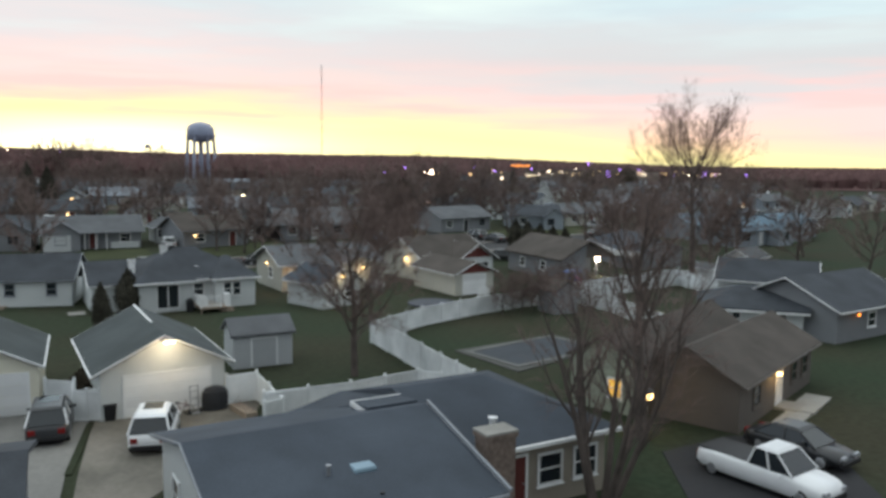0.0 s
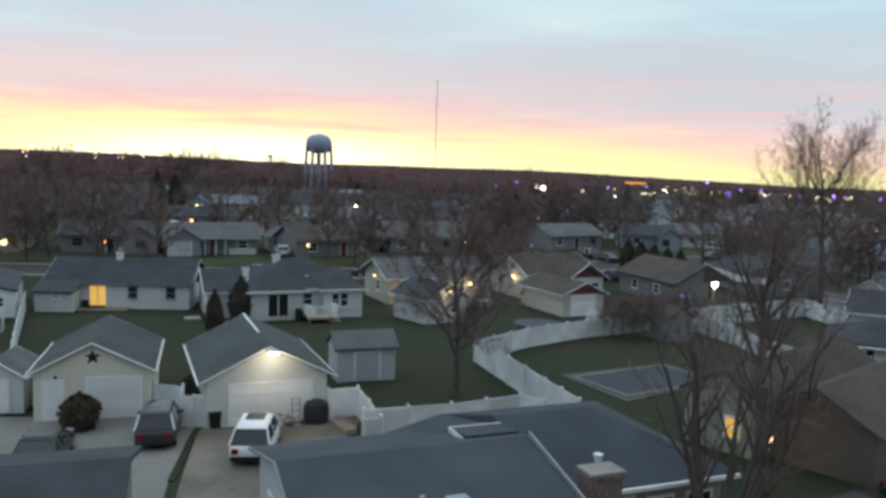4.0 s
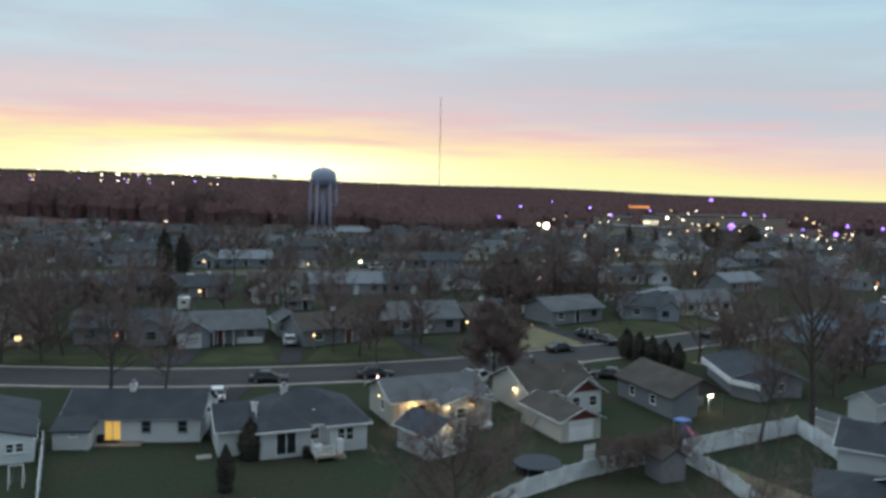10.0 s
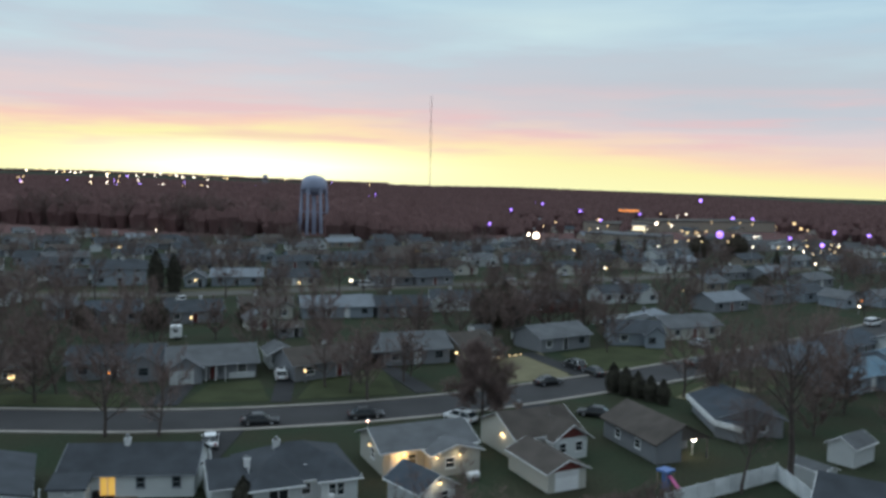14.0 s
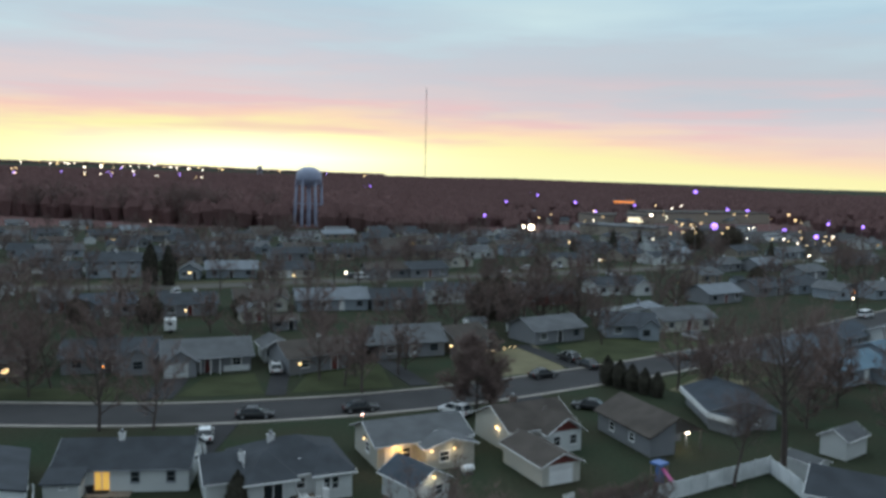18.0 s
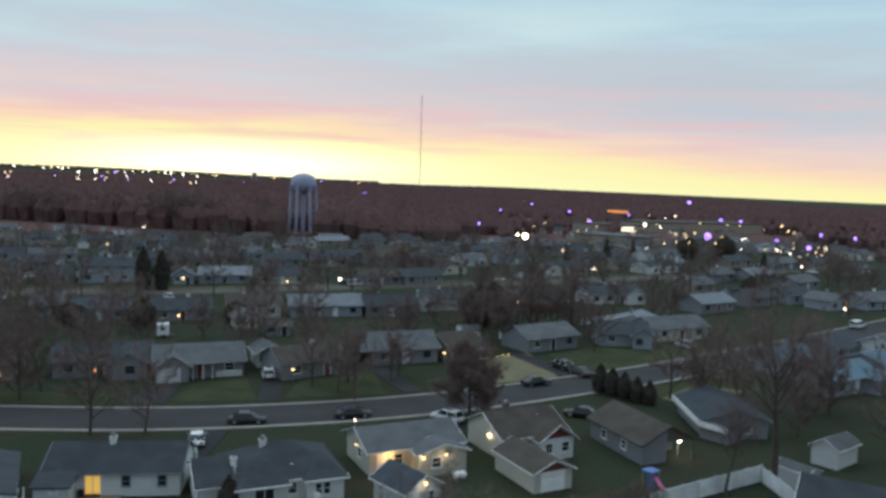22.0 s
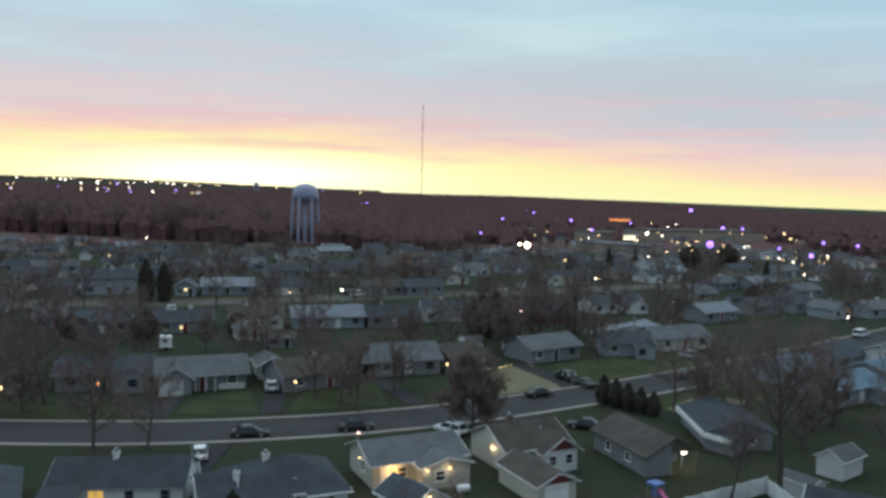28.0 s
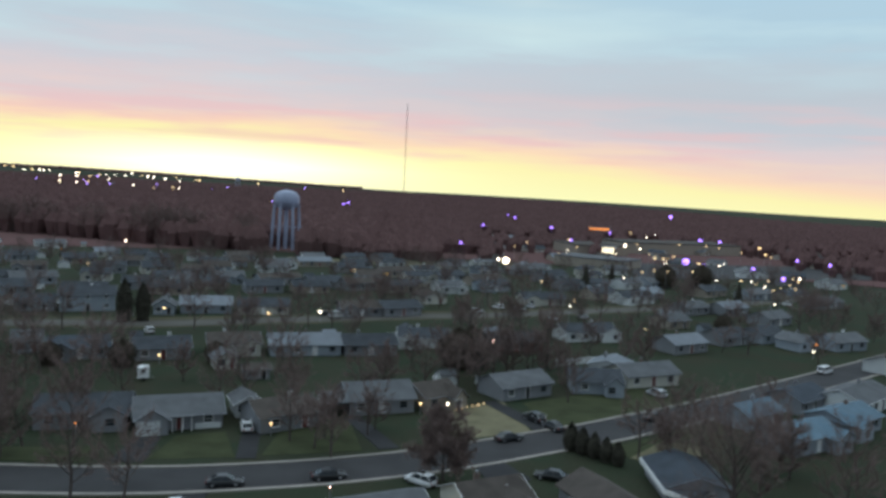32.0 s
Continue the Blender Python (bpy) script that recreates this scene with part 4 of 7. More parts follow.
part("star", star, BLACK, gA, "dark metal barn star", at=pose(w / 2, -0.02, 3.25))
part("lamp", M().tube((0, 0, 0), (0, -0.15, 0), 0.05, 0.09), BLACK, gA, at=pose(1.05, -0.01, 2.3))

# garage with the lit gable
at, w = frame_of((-11.25, 41.8), (-5.6, 44.0))
gB = thing("garage", at, "white garage with a floodlight under its gable", "garage")
body(gB, 0, w, 0, 8.5, 2.5, 1.5, SIDING_WHITE, ROOF_MOSS, "y", 0.4, WHITE)
garage_door(gB, pose(3.2, 0, 0), 4.1, 2.1)
part("ridge_cap", M().loft([[(w / 2 - 0.07, y, 4.15), (w / 2, y, 4.2), (w / 2 + 0.07, y, 4.15)] for y in (3.2, 8.9)]), WHITE, gB, "pale metal ridge cap")
fl = part("floodlight", M().cbox(-0.28, 0.28, -0.14, 0.08, -0.06, 0.06, 0.02), METAL_GREY, gB, at=pose(w / 2 + 0.15, -0.62, 3.9))
part("lens", M().box(-0.25, 0.25, -0.16, 0.1, -0.1, -0.065), BULB_WHITE, fl)
g = at @ Vector((w / 2 + 0.15, -1.25, 3.6))
lamp_light(g.x, g.y, g.z, 62, (1.0, 0.86, 0.58), 0.15)

# grey garden shed and small white shed
t, w = simple_house("grey weathered garden shed on the lawn", (-5.9, 51.2), (-2.4, 52.4), 2.6, SIDING_PALE, ROOF_GREY, 2.1, 0.75, "x", 0.2, None, name="garden_shed", category="shed")
door(t, pose(1.9, 0, 0.05), 1.5, 1.75, SIDING_PALE)
t, w = simple_house("small white shed beside the garage", (-23.7, 43.1), (-21.2, 43.6), 3.2, SIDING_WHITE, ROOF_GREY, 1.9, 0.8, "y", 0.2, WHITE, name="garden_shed", category="shed")
door(t, pose(1.25, 0, 0.05), 1.1, 1.7)

# rear-facing houses along the near side of the street
t, w = simple_house("white house with dark roof and row of windows", (-45.4, 63.7), (-34.6, 68.6), 11.5, SIDING_BRIGHT, ROOF_DARK, 2.2, 1.5, "y", 0.2, None, [("n", 8.0, 1.35, 0.5, 0.7), ("n", 8.7, 1.35, 0.5, 0.7), ("n", 10.0, 1.35, 0.5, 0.7), ("n", 10.75, 1.35, 0.5, 0.7), ("n", 3.0, 1.35, 0.9, 0.9), ("r", 5.0, 1.3, 0.9, 1.0)])

at, w = frame_of((-34.4, 73.45), (-22.1, 74.6))
hA = thing("house", at, "long white ranch house with a lit window", "house")
body(hA, 0, w, 0, 7.2, 2.3, 1.75, SIDING_WHITE, ROOF_DARK, "x", 0.3, TRIM_GREY)
part("wall", M().box(-0.2, 2.95, -2.0, 0.0, -0.2, 1.72), SIDING_WHITE, hA)
part("roof", M().loft([[(-0.45, -2.3, 1.66), (-0.45, -2.3, 1.82), (-0.45, 0.25, 2.56), (-0.45, 0.25, 2.40)], [(3.2, -2.3, 1.66), (3.2, -2.3, 1.82), (3.2, 0.25, 2.56), (3.2, 0.25, 2.40)]]), ROOF_DARK, hA)
slider(hA, pose(4.45, 0, 0.1), 1.35, 1.95, True)
for u in (7.45, 10.75):
    window(hA, pose(u, 0, 1.5), 0.7, 0.95, trim=TRIM_GREY)
window(hA, pose(1.6, -2.0, 1.4), 0.55, 0.2)
chimney(hA, 5.4, 3.4, 3.4, 4.75, 0.5, 0.5)
part("deck", M().box(3.1, 7.2, -1.3, 0.0, -0.1, 0.14), FENCE_WOOD, hA)
part("step", M().box(3.8, 5.1, -0.5, 0.0, 0.14, 0.3), BLACK, hA)
part("hose_box", M().cbox(3.15, 3.75, -0.5, -0.05, 0.14, 0.85, 0.08), BLACK, hA)

at, w = frame_of((-16.0, 70.5), (-6.5, 74.2))
hB = thing("house", at, "white house with hipped dark roof and rear porch", "house")
body(hB, 0, w, 0.5, 9.0, 2.6, 2.1, SIDING_WHITE, ROOF_DARK, "hip", 0.4, WHITE)
body(hB, 0.3, 4.6, -0.7, 6.0, 2.6, 1.5, SIDING_WHITE, ROOF_DARK, "hip", 0.35, WHITE)
body(hB, w - 3.6, w - 0.1, -0.5, 6.0, 2.6, 1.4, SIDING_WHITE, ROOF_DARK, "hip", 0.35, WHITE)
body(hB, -3.1, 0.1, 1.2, 8.2, 2.3, 1.5, SIDING_WHITE, ROOF_DARK, "x", 0.3, WHITE)
slider(hB, pose(2.6, -0.7, 0.3), 1.7, 1.95)
window(hB, pose(5.4, 0.5, 1.6), 0.75, 1.0)
for u in (7.65, 8.45):
    window(hB, pose(u, -0.5, 1.6), 0.6, 1.1)
chimney(hB, 3.4, 4.9, 3.9, 5.1, 0.6, 0.5)
chimney(hB, 0.4, 3.4, 3.0, 4.1, 0.5, 0.4, WHITE, False)
part("porch_deck", M().box(4.75, 7.0, -2.9, 0.5, 0.34, 0.46), FENCE_WOOD, hB)
for u in (4.85, 6.9):
    part("deck_post", M().box(u - 0.06, u + 0.06, -2.85, -2.73, -0.1, 0.34), FENCE_WOOD, hB)
for u in (4.8, 6.45):
    part("railing_post", M().box(u - 0.06, u + 0.06, -2.9, -2.78, 0.46, 1.5), WHITE, hB)
part("railing", M().box(4.8, 6.45, -2.87, -2.81, 1.36, 1.46).box(4.8, 6.45, -2.87, -2.81, 0.58, 0.68), WHITE, hB)
for k in range(10):
    part("baluster", M().box(-0.025, 0.025, -0.02, 0.02, 0, 0.72), WHITE, hB, at=pose(4.95 + k * 0.15, -2.84, 0.66))
part("side_railing", M().box(4.77, 4.83, -2.8, -0.9, 1.36, 1.46).box(4.77, 4.83, -2.8, -0.9, 0.58, 0.68), WHITE, hB)
for k in range(9):
    part("baluster", M().box(-0.02, 0.02, -0.025, 0.025, 0, 0.72), WHITE, hB, at=pose(4.8, -2.65 + k * 0.2, 0.66))
for k in range(2):
    part("step", M().box(6.5, 7.6, -2.7 + k * 0.28, -2.3 + k * 0.28, -0.1, 0.15 + k * 0.16), FENCE_WOOD, hB)
part("porch_screen", M().cbox(7.15, 7.75, -1.1, -0.55, 0, 1.35, 0.1), WHITE, hB)
part("grill_cover", M().cbox(3.95, 4.55, -1.6, -1.0, 0, 1.1, 0.15), BLACK, hB)
part("cushion", M().cbox(5.1, 5.75, -1.5, -0.9, 0.46, 1.2, 0.2), WHITE, hB)
for u, v in ((1.6, 1.3), (5.6, 2.0), (8.1, 1.6)):
    part("roof_vent", M().cbox(u - 0.2, u + 0.2, v - 0.2, v + 0.2, 3.0, 3.45, 0.06), WHITE, hB)

# house with the lamp-lit rear porch and its low annex
at, w = frame_of((-4.4, 80.4), (5.2, 84.6))
hC = thing("house", at, "grey-roofed house with warmly lit rear porch", "house")
body(hC, 0, w, 0, 7.2, 2.65, 1.4, SIDING_CREAM, ROOF_GREY, "x", 0.5, WHITE)
body(hC, 4.6, w - 0.4, -2.2, 0.4, 2.4, 0.8, SIDING_CREAM, ROOF_GREY, "y", 0.35, WHITE)
window(hC, side_pose("l", 0, w, 0, 7.2, 4.2, 1.6), 0.9, 1.0)
window(hC, pose(6.6, -2.2, 1.4), 1.0, 1.0)
door(hC, pose(1.3, 0, 0.1), 0.9, 2.03)
window(hC, pose(3.2, 0, 1.5), 0.9, 1.0)
for u, v, z, wt in ((2.2, -0.45, 2.2, 95), (5.0, -2.5, 2.2, 20), (7.6, -2.5, 2.2, 20), (w + 0.3, 1.0, 2.3, 5)):
    g = at @ Vector((u, v, z))
    wall_lamp(g.x, g.y, g.z, "small lit porch lamp on a house wall", r=0.12, watts=wt, colour=(1.0, 0.55, 0.16) if wt > 30 else (1.0, 0.75, 0.45))
g = at @ Vector((-0.45, 3.0, 2.5))
wall_lamp(g.x, g.y, g.z, "small lit lamp on a gable wall", r=0.12)
at, w = frame_of((-0.5, 70.6), (2.8, 73.3))
annex = thing("outbuilding", at, "small white garage with slate-grey roof", "garage")
body(annex, 0, w, 0, 4.9, 2.2, 1.15, SIDING_WHITE, ROOF_SLATE, "y", 0.35, WHITE)
door(annex, pose(1.0, 0, 0.05), 0.85, 2.0)
window(annex, pose(3.0, 0, 1.3), 0.8, 0.9)
g = at @ Vector((w / 2, -0.3, 2.75))
wall_lamp(g.x, g.y, g.z, "small lit lamp under a gable", r=0.12, watts=18, colour=(1, 0.8, 0.5))

# brown-roofed house with dark red gable, and its cream garage
at, w = frame_of((9.9, 85.4), (17.6, 89.0))
hF = thing("house", at, "brown-roofed house with dark red gable", "house")
body(hF, 0, w, 0, 8, 2.6, 1.8, SIDING_CREAM, ROOF_BROWN, "x", 0.4, WHITE)
body(hF, w - 4.6, w - 0.2, -1.6, 2.0, 2.5, 1.4, SIDING_WHITE, ROOF_BROWN, "y", 0.5, WHITE)
part("gable_panel", M().loft([[(w - 4.4, -1.63, 2.5), (w - 2.4, -1.63, 3.78), (w - 0.4, -1.63, 2.5)], [(w - 4.4, -1.605, 2.5), (w - 2.4, -1.605, 3.78), (w - 0.4, -1.605, 2.5)]]), SIDING_RED, hF)
for u in (w - 3.5, w - 1.3):
    window(hF, pose(u, -1.6, 1.4), 0.9, 1.0)
window(hF, pose(2.5, 0, 1.5), 1.0, 1.0)
chimney(hF, 3.0, 4.6, 3.9, 5.1, 0.6, 0.6, BRICK)
t, w = simple_house("cream detached garage with brown roof", (12.1, 76.4), (16.2, 78.3), 7.6, SIDING_CREAM, ROOF_BROWN, 2.1, 1.0, "y", 0.35, WHITE, name="garage", category="garage")
part("gable_panel", M().loft([[(0.25, -0.03, 2.12), (w / 2, -0.03, 3.02), (w - 0.25, -0.03, 2.12)], [(0.25, -0.005, 2.12), (w / 2, -0.005, 3.02), (w - 0.25, -0.005, 2.12)]]), SIDING_RED, t)
garage_door(t, pose(2.2, 0, 0), 2.6, 1.9)

at, w = frame_of((25.3, 85.1), (31.8, 87.5))
t = thing("house", at, "grey house with broad brown roof and dark porch", "house")
part("wall", M().loft([[(0, y, -0.2), (3.3, y, -0.2), (3.3, y, 4.0), (0, y, 2.4)] for y in (0, 10.5)]), SIDING_GREY, t)
part("wall", M().loft([[(3.3, y, -0.2), (w, y, -0.2), (w, y, 2.4), (3.3, y, 4.0)] for y in (3.6, 10.5)]), SIDING_GREY, t)
# this half of the gable lies in shadow, painted here as dark board and post
part("porch_gable", M().loft([[(3.3, y, 2.35), (w, y, 2.35), (w, y, 2.45), (3.3, y, 4.0)] for y in (0, 0.12)]), UMBER_SHADED, t, "porch gable board, shade put into its dark colour")
part("porch_post", M().box(w - 0.14, w, 0.0, 0.14, -0.1, 2.4), UMBER_SHADED, t)
part("roof", swap(roof_gable_x(0, 10.5, 0, w, 2.4, 1.75, 0.45)), ROOF_BROWN, t)
door(t, pose(4.9, 3.6, 0.05), 0.9, 2.0)
for u in (3.0, 7.0):
    window(t, side_pose("l", 0, w, 0, 10.5, u, 1.3), 0.9, 0.9)
t, w = simple_house("low house with deep white fascia and bluish-grey roof", (36.3, 106.6), (35.8, 95.6), 8.0, SIDING_GREY, ROOF_SLATE, 2.3, 1.3, "x", 0.5, SIDING_GREY, [("r", 5.5, 1.2, 0.9, 0.8)])
part("fascia", M().box(-0.5, w + 0.5, -0.74, -0.62, 1.55, 2.2), WHITE, t, "deep white fascia board")
PORCH = [(w + 0.5, -0.6), (w + 3.4, 1.9), (w + 0.5, 5.2)]
part("porch_roof", M().loft([[(x, y, z) for x, y in PORCH] for z in (2.06, 2.2)]), ROOF_SLATE, t)
part("porch_wall", M().loft([[(x - 0.45, y + 0.25 - 0.1 * k, z) for k, (x, y) in enumerate(PORCH)] for z in (-0.1, 2.06)]), SIDING_GREY, t)
part("fascia", M().loft([[(PORCH[0][0], PORCH[0][1] - 0.14, z), (PORCH[1][0], PORCH[1][1] - 0.14, z), (PORCH[1][0], PORCH[1][1] - 0.02, z), (PORCH[0][0], PORCH[0][1] - 0.02, z)] for z in (1.55, 2.2)]), WHITE, t, "deep white fascia board")
simple_house("pale shed in a back yard", (47.0, 84.7), (50.8, 87.5), 3.0, SIDING_WHITE, ROOF_GREY, 2.2, 0.9, "x", 0.25, WHITE, name="garden_shed", category="shed")
simple_house("low white outbuilding by the fence", (38.3, 81.0), (40.1, 77.9), 2.4, SIDING_WHITE, ROOF_GREY, 1.9, 0.4, "x", 0.2, WHITE, name="outbuilding", category="shed")
simple_house("white house beyond the fence", (35.5, 69.9), (42.2, 65.5), 7.0, SIDING_WHITE, ROOF_DARK, 2.4, 1.5, "x", 0.4, WHITE, [("n", 4.4, 1.4, 0.7, 0.8)])
at, w = frame_of((28.4, 58.6), (34.8, 55.5))
t = thing("house", at, "white house with broad hipped grey roof", "house")
part("wall", M().box(0, w, 0, 6.5, -0.2, 2.1), SIDING_WHITE, t)
part("roof", roof_hip(0, w, 0, 6.5, 2.1, 1.15, 0.45, ends=(3.2, 0.05)), ROOF_DARK, t)
part("gutter", M().box(-0.5, w + 0.4, -0.56, -0.45, 1.84, 1.97), WHITE, t)
for u, zz, ww, hh in ((1.4, 1.15, 0.5, 1.3), (2.4, 1.25, 0.5, 0.9), (5.4, 1.25, 1.0, 1.0)):
    window(t, pose(u, 0, zz), ww, hh)

# brown-roofed house with sage gable and two porch lamps
t, w = simple_house("brown-roofed house with sage gable and lit porch", (12.75, 42.3), (15.4, 39.35), 14.0, SIDING_GREEN, ROOF_BROWN, 2.75, 1.2, "y", 0.25, None, [("n", 2.6, 1.3, 0.7, 0.9, 1)])
# wing wall and trims: the trees' shade is put into their dark colour
body(t, w - 0.3, 8.7, 0.9, 13.0, 2.5, 1.35, UMBER_SHADED, ROOF_BROWN, "y", 0.4, UMBER_SHADED)
for u, zz in ((2.4, 1.4), (8.6, 1.4), (10.6, 1.4)):
    window(t, pose(8.7, 0.9 + u, zz, rz=90), 0.9, 1.0, trim=UMBER_SHADED)
door(t, pose(8.7, 6.9, 0.1, rz=90), 0.9, 2.03)
part("doorstep", M().box(8.72, 9.9, 6.2, 7.8, -0.1, 0.14), CONCRETE, t)
lamp_post(15.0, 37.5, 1.85, "bright warm lantern on a post by the porch", BULB_WARM, 0.23, 0.1, watts=22, colour=(1, 0.62, 0.25))
g = frame_of((12.75, 42.3), (15.4, 39.35))[0] @ Vector((8.98, 5.9, 2.05))
wall_lamp(g.x, g.y, g.z, "warm wall lamp beside a front door", r=0.16, watts=26, colour=(1, 0.68, 0.28), rz=42)
simple_house("dark-roofed house with white gable trim", (36.2, 53.6), (45.2, 57.8), 8, SIDING_GREY, ROOF_DARK, 2.5, 1.8, "x", 0.5, WHITE, [("n", 4.6, 1.4, 1.0, 1.0), ("n", 8, 1.4, 1.0, 1.0)])
wall_lamp(38.4, 54.25, 2.0, "dim orange wall lamp", BULB_ORANGE, 0.12)

# ground surfaces of the near lots
DRIVE = mat("concrete_stained", (0.165, 0.15, 0.13), 0.85, 0.3, 0.35, 4, tint=(0.095, 0.088, 0.075))
patch("driveway", [(-8.2, 30), (-4.6, 37), (-3.7, 44.4), (-11.6, 42.4), (-11.3, 40), (-10.4, 35), (-8.9, 28)], 0.05, DRIVE, "stained concrete driveway before the garage", "driveway")
patch("driveway_side", [(-20.5, 30), (-9.4, 28.0), (-10.9, 35), (-11.9, 42.2), (-14.4, 43.6), (-24.5, 42.4), (-24, 36)], 0.045, mat("concrete_pale", (0.205, 0.20, 0.19), 0.85, 0.2, 0.3, 4), "pale concrete driveway with parked cars", "driveway")
patch("driveway_edge", [(-10.95, 35), (-10.65, 35.05), (-11.55, 41.6), (-11.85, 41.5)], 0.07, GRASS, "grass strip between two driveways", "lawn")
patch("parking_lot", [(12.2, 24), (20.0, 24.5), (23.0, 36.0), (18.5, 36.2), (14.6, 34.6)], 0.04, ASPHALT_DARK, "dark asphalt parking beside the house", "driveway")
patch("pavement", [(20.0, 36.2), (20.9, 35.5), (24.6, 38.7), (23.7, 39.5)], 0.08, CONCRETE, "concrete front walk", "pavement")
patch("pavement_house", [(23.7, 39.6), (24.7, 38.7), (27.4, 41.2), (26.4, 42.1)], 0.12, CONCRETE, "concrete walk to a door", "pavement")
patch("pool_deck", [(8.4, 54.5), (11.4, 48.6), (19.2, 54.3), (16.5, 58.6)], 0.07, mat("pool_paving", (0.075, 0.075, 0.07), 0.85, 0.2, 0.4, 5), "concrete pool deck", "pavement")
pool = thing("swimming_pool", pose(13.9, 53.9, 0, rz=31), "covered in-ground swimming pool", "pool")
part("coping", M().box(-4.2, 4.2, -2.6, -2.2, 0.0, 0.12).box(-4.2, 4.2, 2.2, 2.6, 0.0, 0.12).box(-4.2, -3.8, -2.2, 2.2, 0.0, 0.12).box(3.8, 4.2, -2.2, 2.2, 0.0, 0.12), mat("coping_stone", (0.13, 0.13, 0.125), 0.85, 0.2, 0.4, 5), pool)
part("cover", M().box(-3.8, 3.8, -2.2, 2.2, 0.0, 0.09), POOL_COVER, pool, "dark winter pool cover")

# fences
FWL = "white vinyl privacy fence round a back yard"
fence([(2.9, 57.7), (4.7, 52.0), (6.25, 46.6), (7.5, 42.7)], FWL, 1.8, group="yard fences")
fence([(2.9, 57.7), (7.2, 62.8), (12.4, 67.0), (17.8, 70.4), (22.2, 72.4)], FWL, 1.5, group="yard fences")
fence([(22.2, 72.4), (36.8, 80.9)], FWL, 1.8, group="yard fences")
fence([(36.8, 80.9), (37.1, 77.2), (37.1, 73.2)], FWL, 1.7, group="yard fences")
fence([(22.2, 72.4), (24.2, 66.5), (24.9, 60.0), (26.4, 54.6)], FWL, 1.5, group="yard fences")
fence([(-35.3, 71.6), (-30.0, 60.0), (-24.4, 48.2), (-23.9, 46.9)], "white vinyl fence between two back yards", 1.6, group="yard fences")
fence([(-14.4, 43.75), (-12.9, 43.4)], "short white fence between garages", 1.7, group="yard fences")
fence([(-12.6, 42.1), (-11.3, 42.0)], "white double gate beside the garage", 1.6, 0.75, group="yard fences")
fence([(-12.9, 43.4), (-12.6, 42.2)], "short white fence return", 1.75, group="yard fences")
fence([(-5.5, 44.0), (-4.0, 44.6)], "white fence panel at the garage corner", 1.6, group="yard fences")
fence([(-4.0, 44.6), (-2.4, 39.6), (-3.2, 39.0)], "white fence along the driveway", 1.6, group="yard fences")
fence([(-3.3, 40.0), (0.9, 41.3), (4.5, 43.3), (5.7, 42.4)], "white fence behind the low house", 1.8, group="yard fences")

# trees and shrubs of the near lots
tree("tall", 37.6, 79.6, "tall bare tree rising above the rooftops", 0.96, 100)
tree("tall", 31.6, 77.2, "tall slender bare tree by the white fence", 0.5, 200)
tree("broad", 14.4, 36.6, "large bare tree beside the porch", 0.86, 40)
tree("stems", 9.6, 28.6, "bare tree with several stems", 1.05, 10)
tree("yard", 1.4, 49.0, "bare spreading tree by the fence", 0.98, 70)
tree("far", -37.5, 91.8, "bare street tree on the verge", 0.95, 0, group="street trees")
tree("far_b", -31.4, 92.2, "bare street tree on the verge", 0.95, 120, group="street trees")
tree("round", 7.3, 101.6, "dense round leafless tree by the street", 1.15)
tree("far", -8.2, 109.0, "bare street tree on the verge", 0.9, 50, group="street trees")
for k, (x, y) in enumerate(((27.6, 116.0), (29.0, 114.2), (30.4, 112.6), (31.8, 111.0), (33.2, 109.6))):
    conifer("hedge", x, y, "dark evergreen shrub in a row by the street", 1.3 - 0.06 * k, 50 * k, "shrub", group="evergreen row")
conifer("column", -16.6, 62.8, "slender dark evergreen on the lawn")
conifer("ball", -17.3, 41.3, "round clipped evergreen before the garage", 0.98, 0, "shrub")
conifer("hedge", -16.4, 70.2, "brownish evergreen shrub at the house wall", 1.1, 0, "shrub")
patch("dry_patch", [(24.6, 69.4), (26.2, 70.6), (28.6, 66.6), (30.4, 63.6), (28.0, 61.4), (26.0, 64.2)], 0.05, LAWN_DRY, "pale worn earth patch beside the fence", "ground")
patch("dry_lawn", [(36.0, 113.0), (43.0, 108.5), (50.5, 119.0), (44.0, 122.0)], 0.055, LAWN_DRY, "dry yellowish lawn strip", "lawn")
fence([(-19.1, 71.4), (-23.9, 86.4)], "white fence along the driveway between two houses", 1.5, group="yard fences")
for k in range(9):
    tree("small", 14.5 + k * 0.95, 66.6 + k * 0.45, "bare brown bush along the fence", 0.62, 40 * k, group="fence bushes")
t, w = simple_house("small pale shed among bare bushes", (19.0, 66.3), (21.2, 67.2), 2.4, SIDING_GREY, ROOF_BROWN, 2.0, 0.7, "y", 0.2, None, name="garden_shed", category="shed")

# cars near the camera and on the street
car(-8.15, 39.1, 94, "white", (0.75, 0.76, 0.78), "white compact SUV before the lit garage", "suv")
car(-13.2, 40.7, 103, "charcoal", (0.03, 0.032, 0.036), "dark hatchback on the pale driveway", "suv")
car(-16.9, 36.9, 102, "black", (0.02, 0.021, 0.024), "black sedan parked on the pale driveway")
car(17.3, 30.6, -62, "white", (0.75, 0.76, 0.78), "white pickup truck by the bare tree", "pickup")
car(20.5, 33.4, -62, "black", (0.02, 0.021, 0.024), "black car beside the pickup")
car(-24.6, 89.6, 104, "white", (0.75, 0.76, 0.78), "white car in a driveway", "sedan")
car(-20.6, 97.6, 8, "charcoal", (0.03, 0.032, 0.036), "dark car at the kerb", "sedan")
car(-7.8, 100.9, 16, "black", (0.02, 0.021, 0.024), "black car at the kerb")
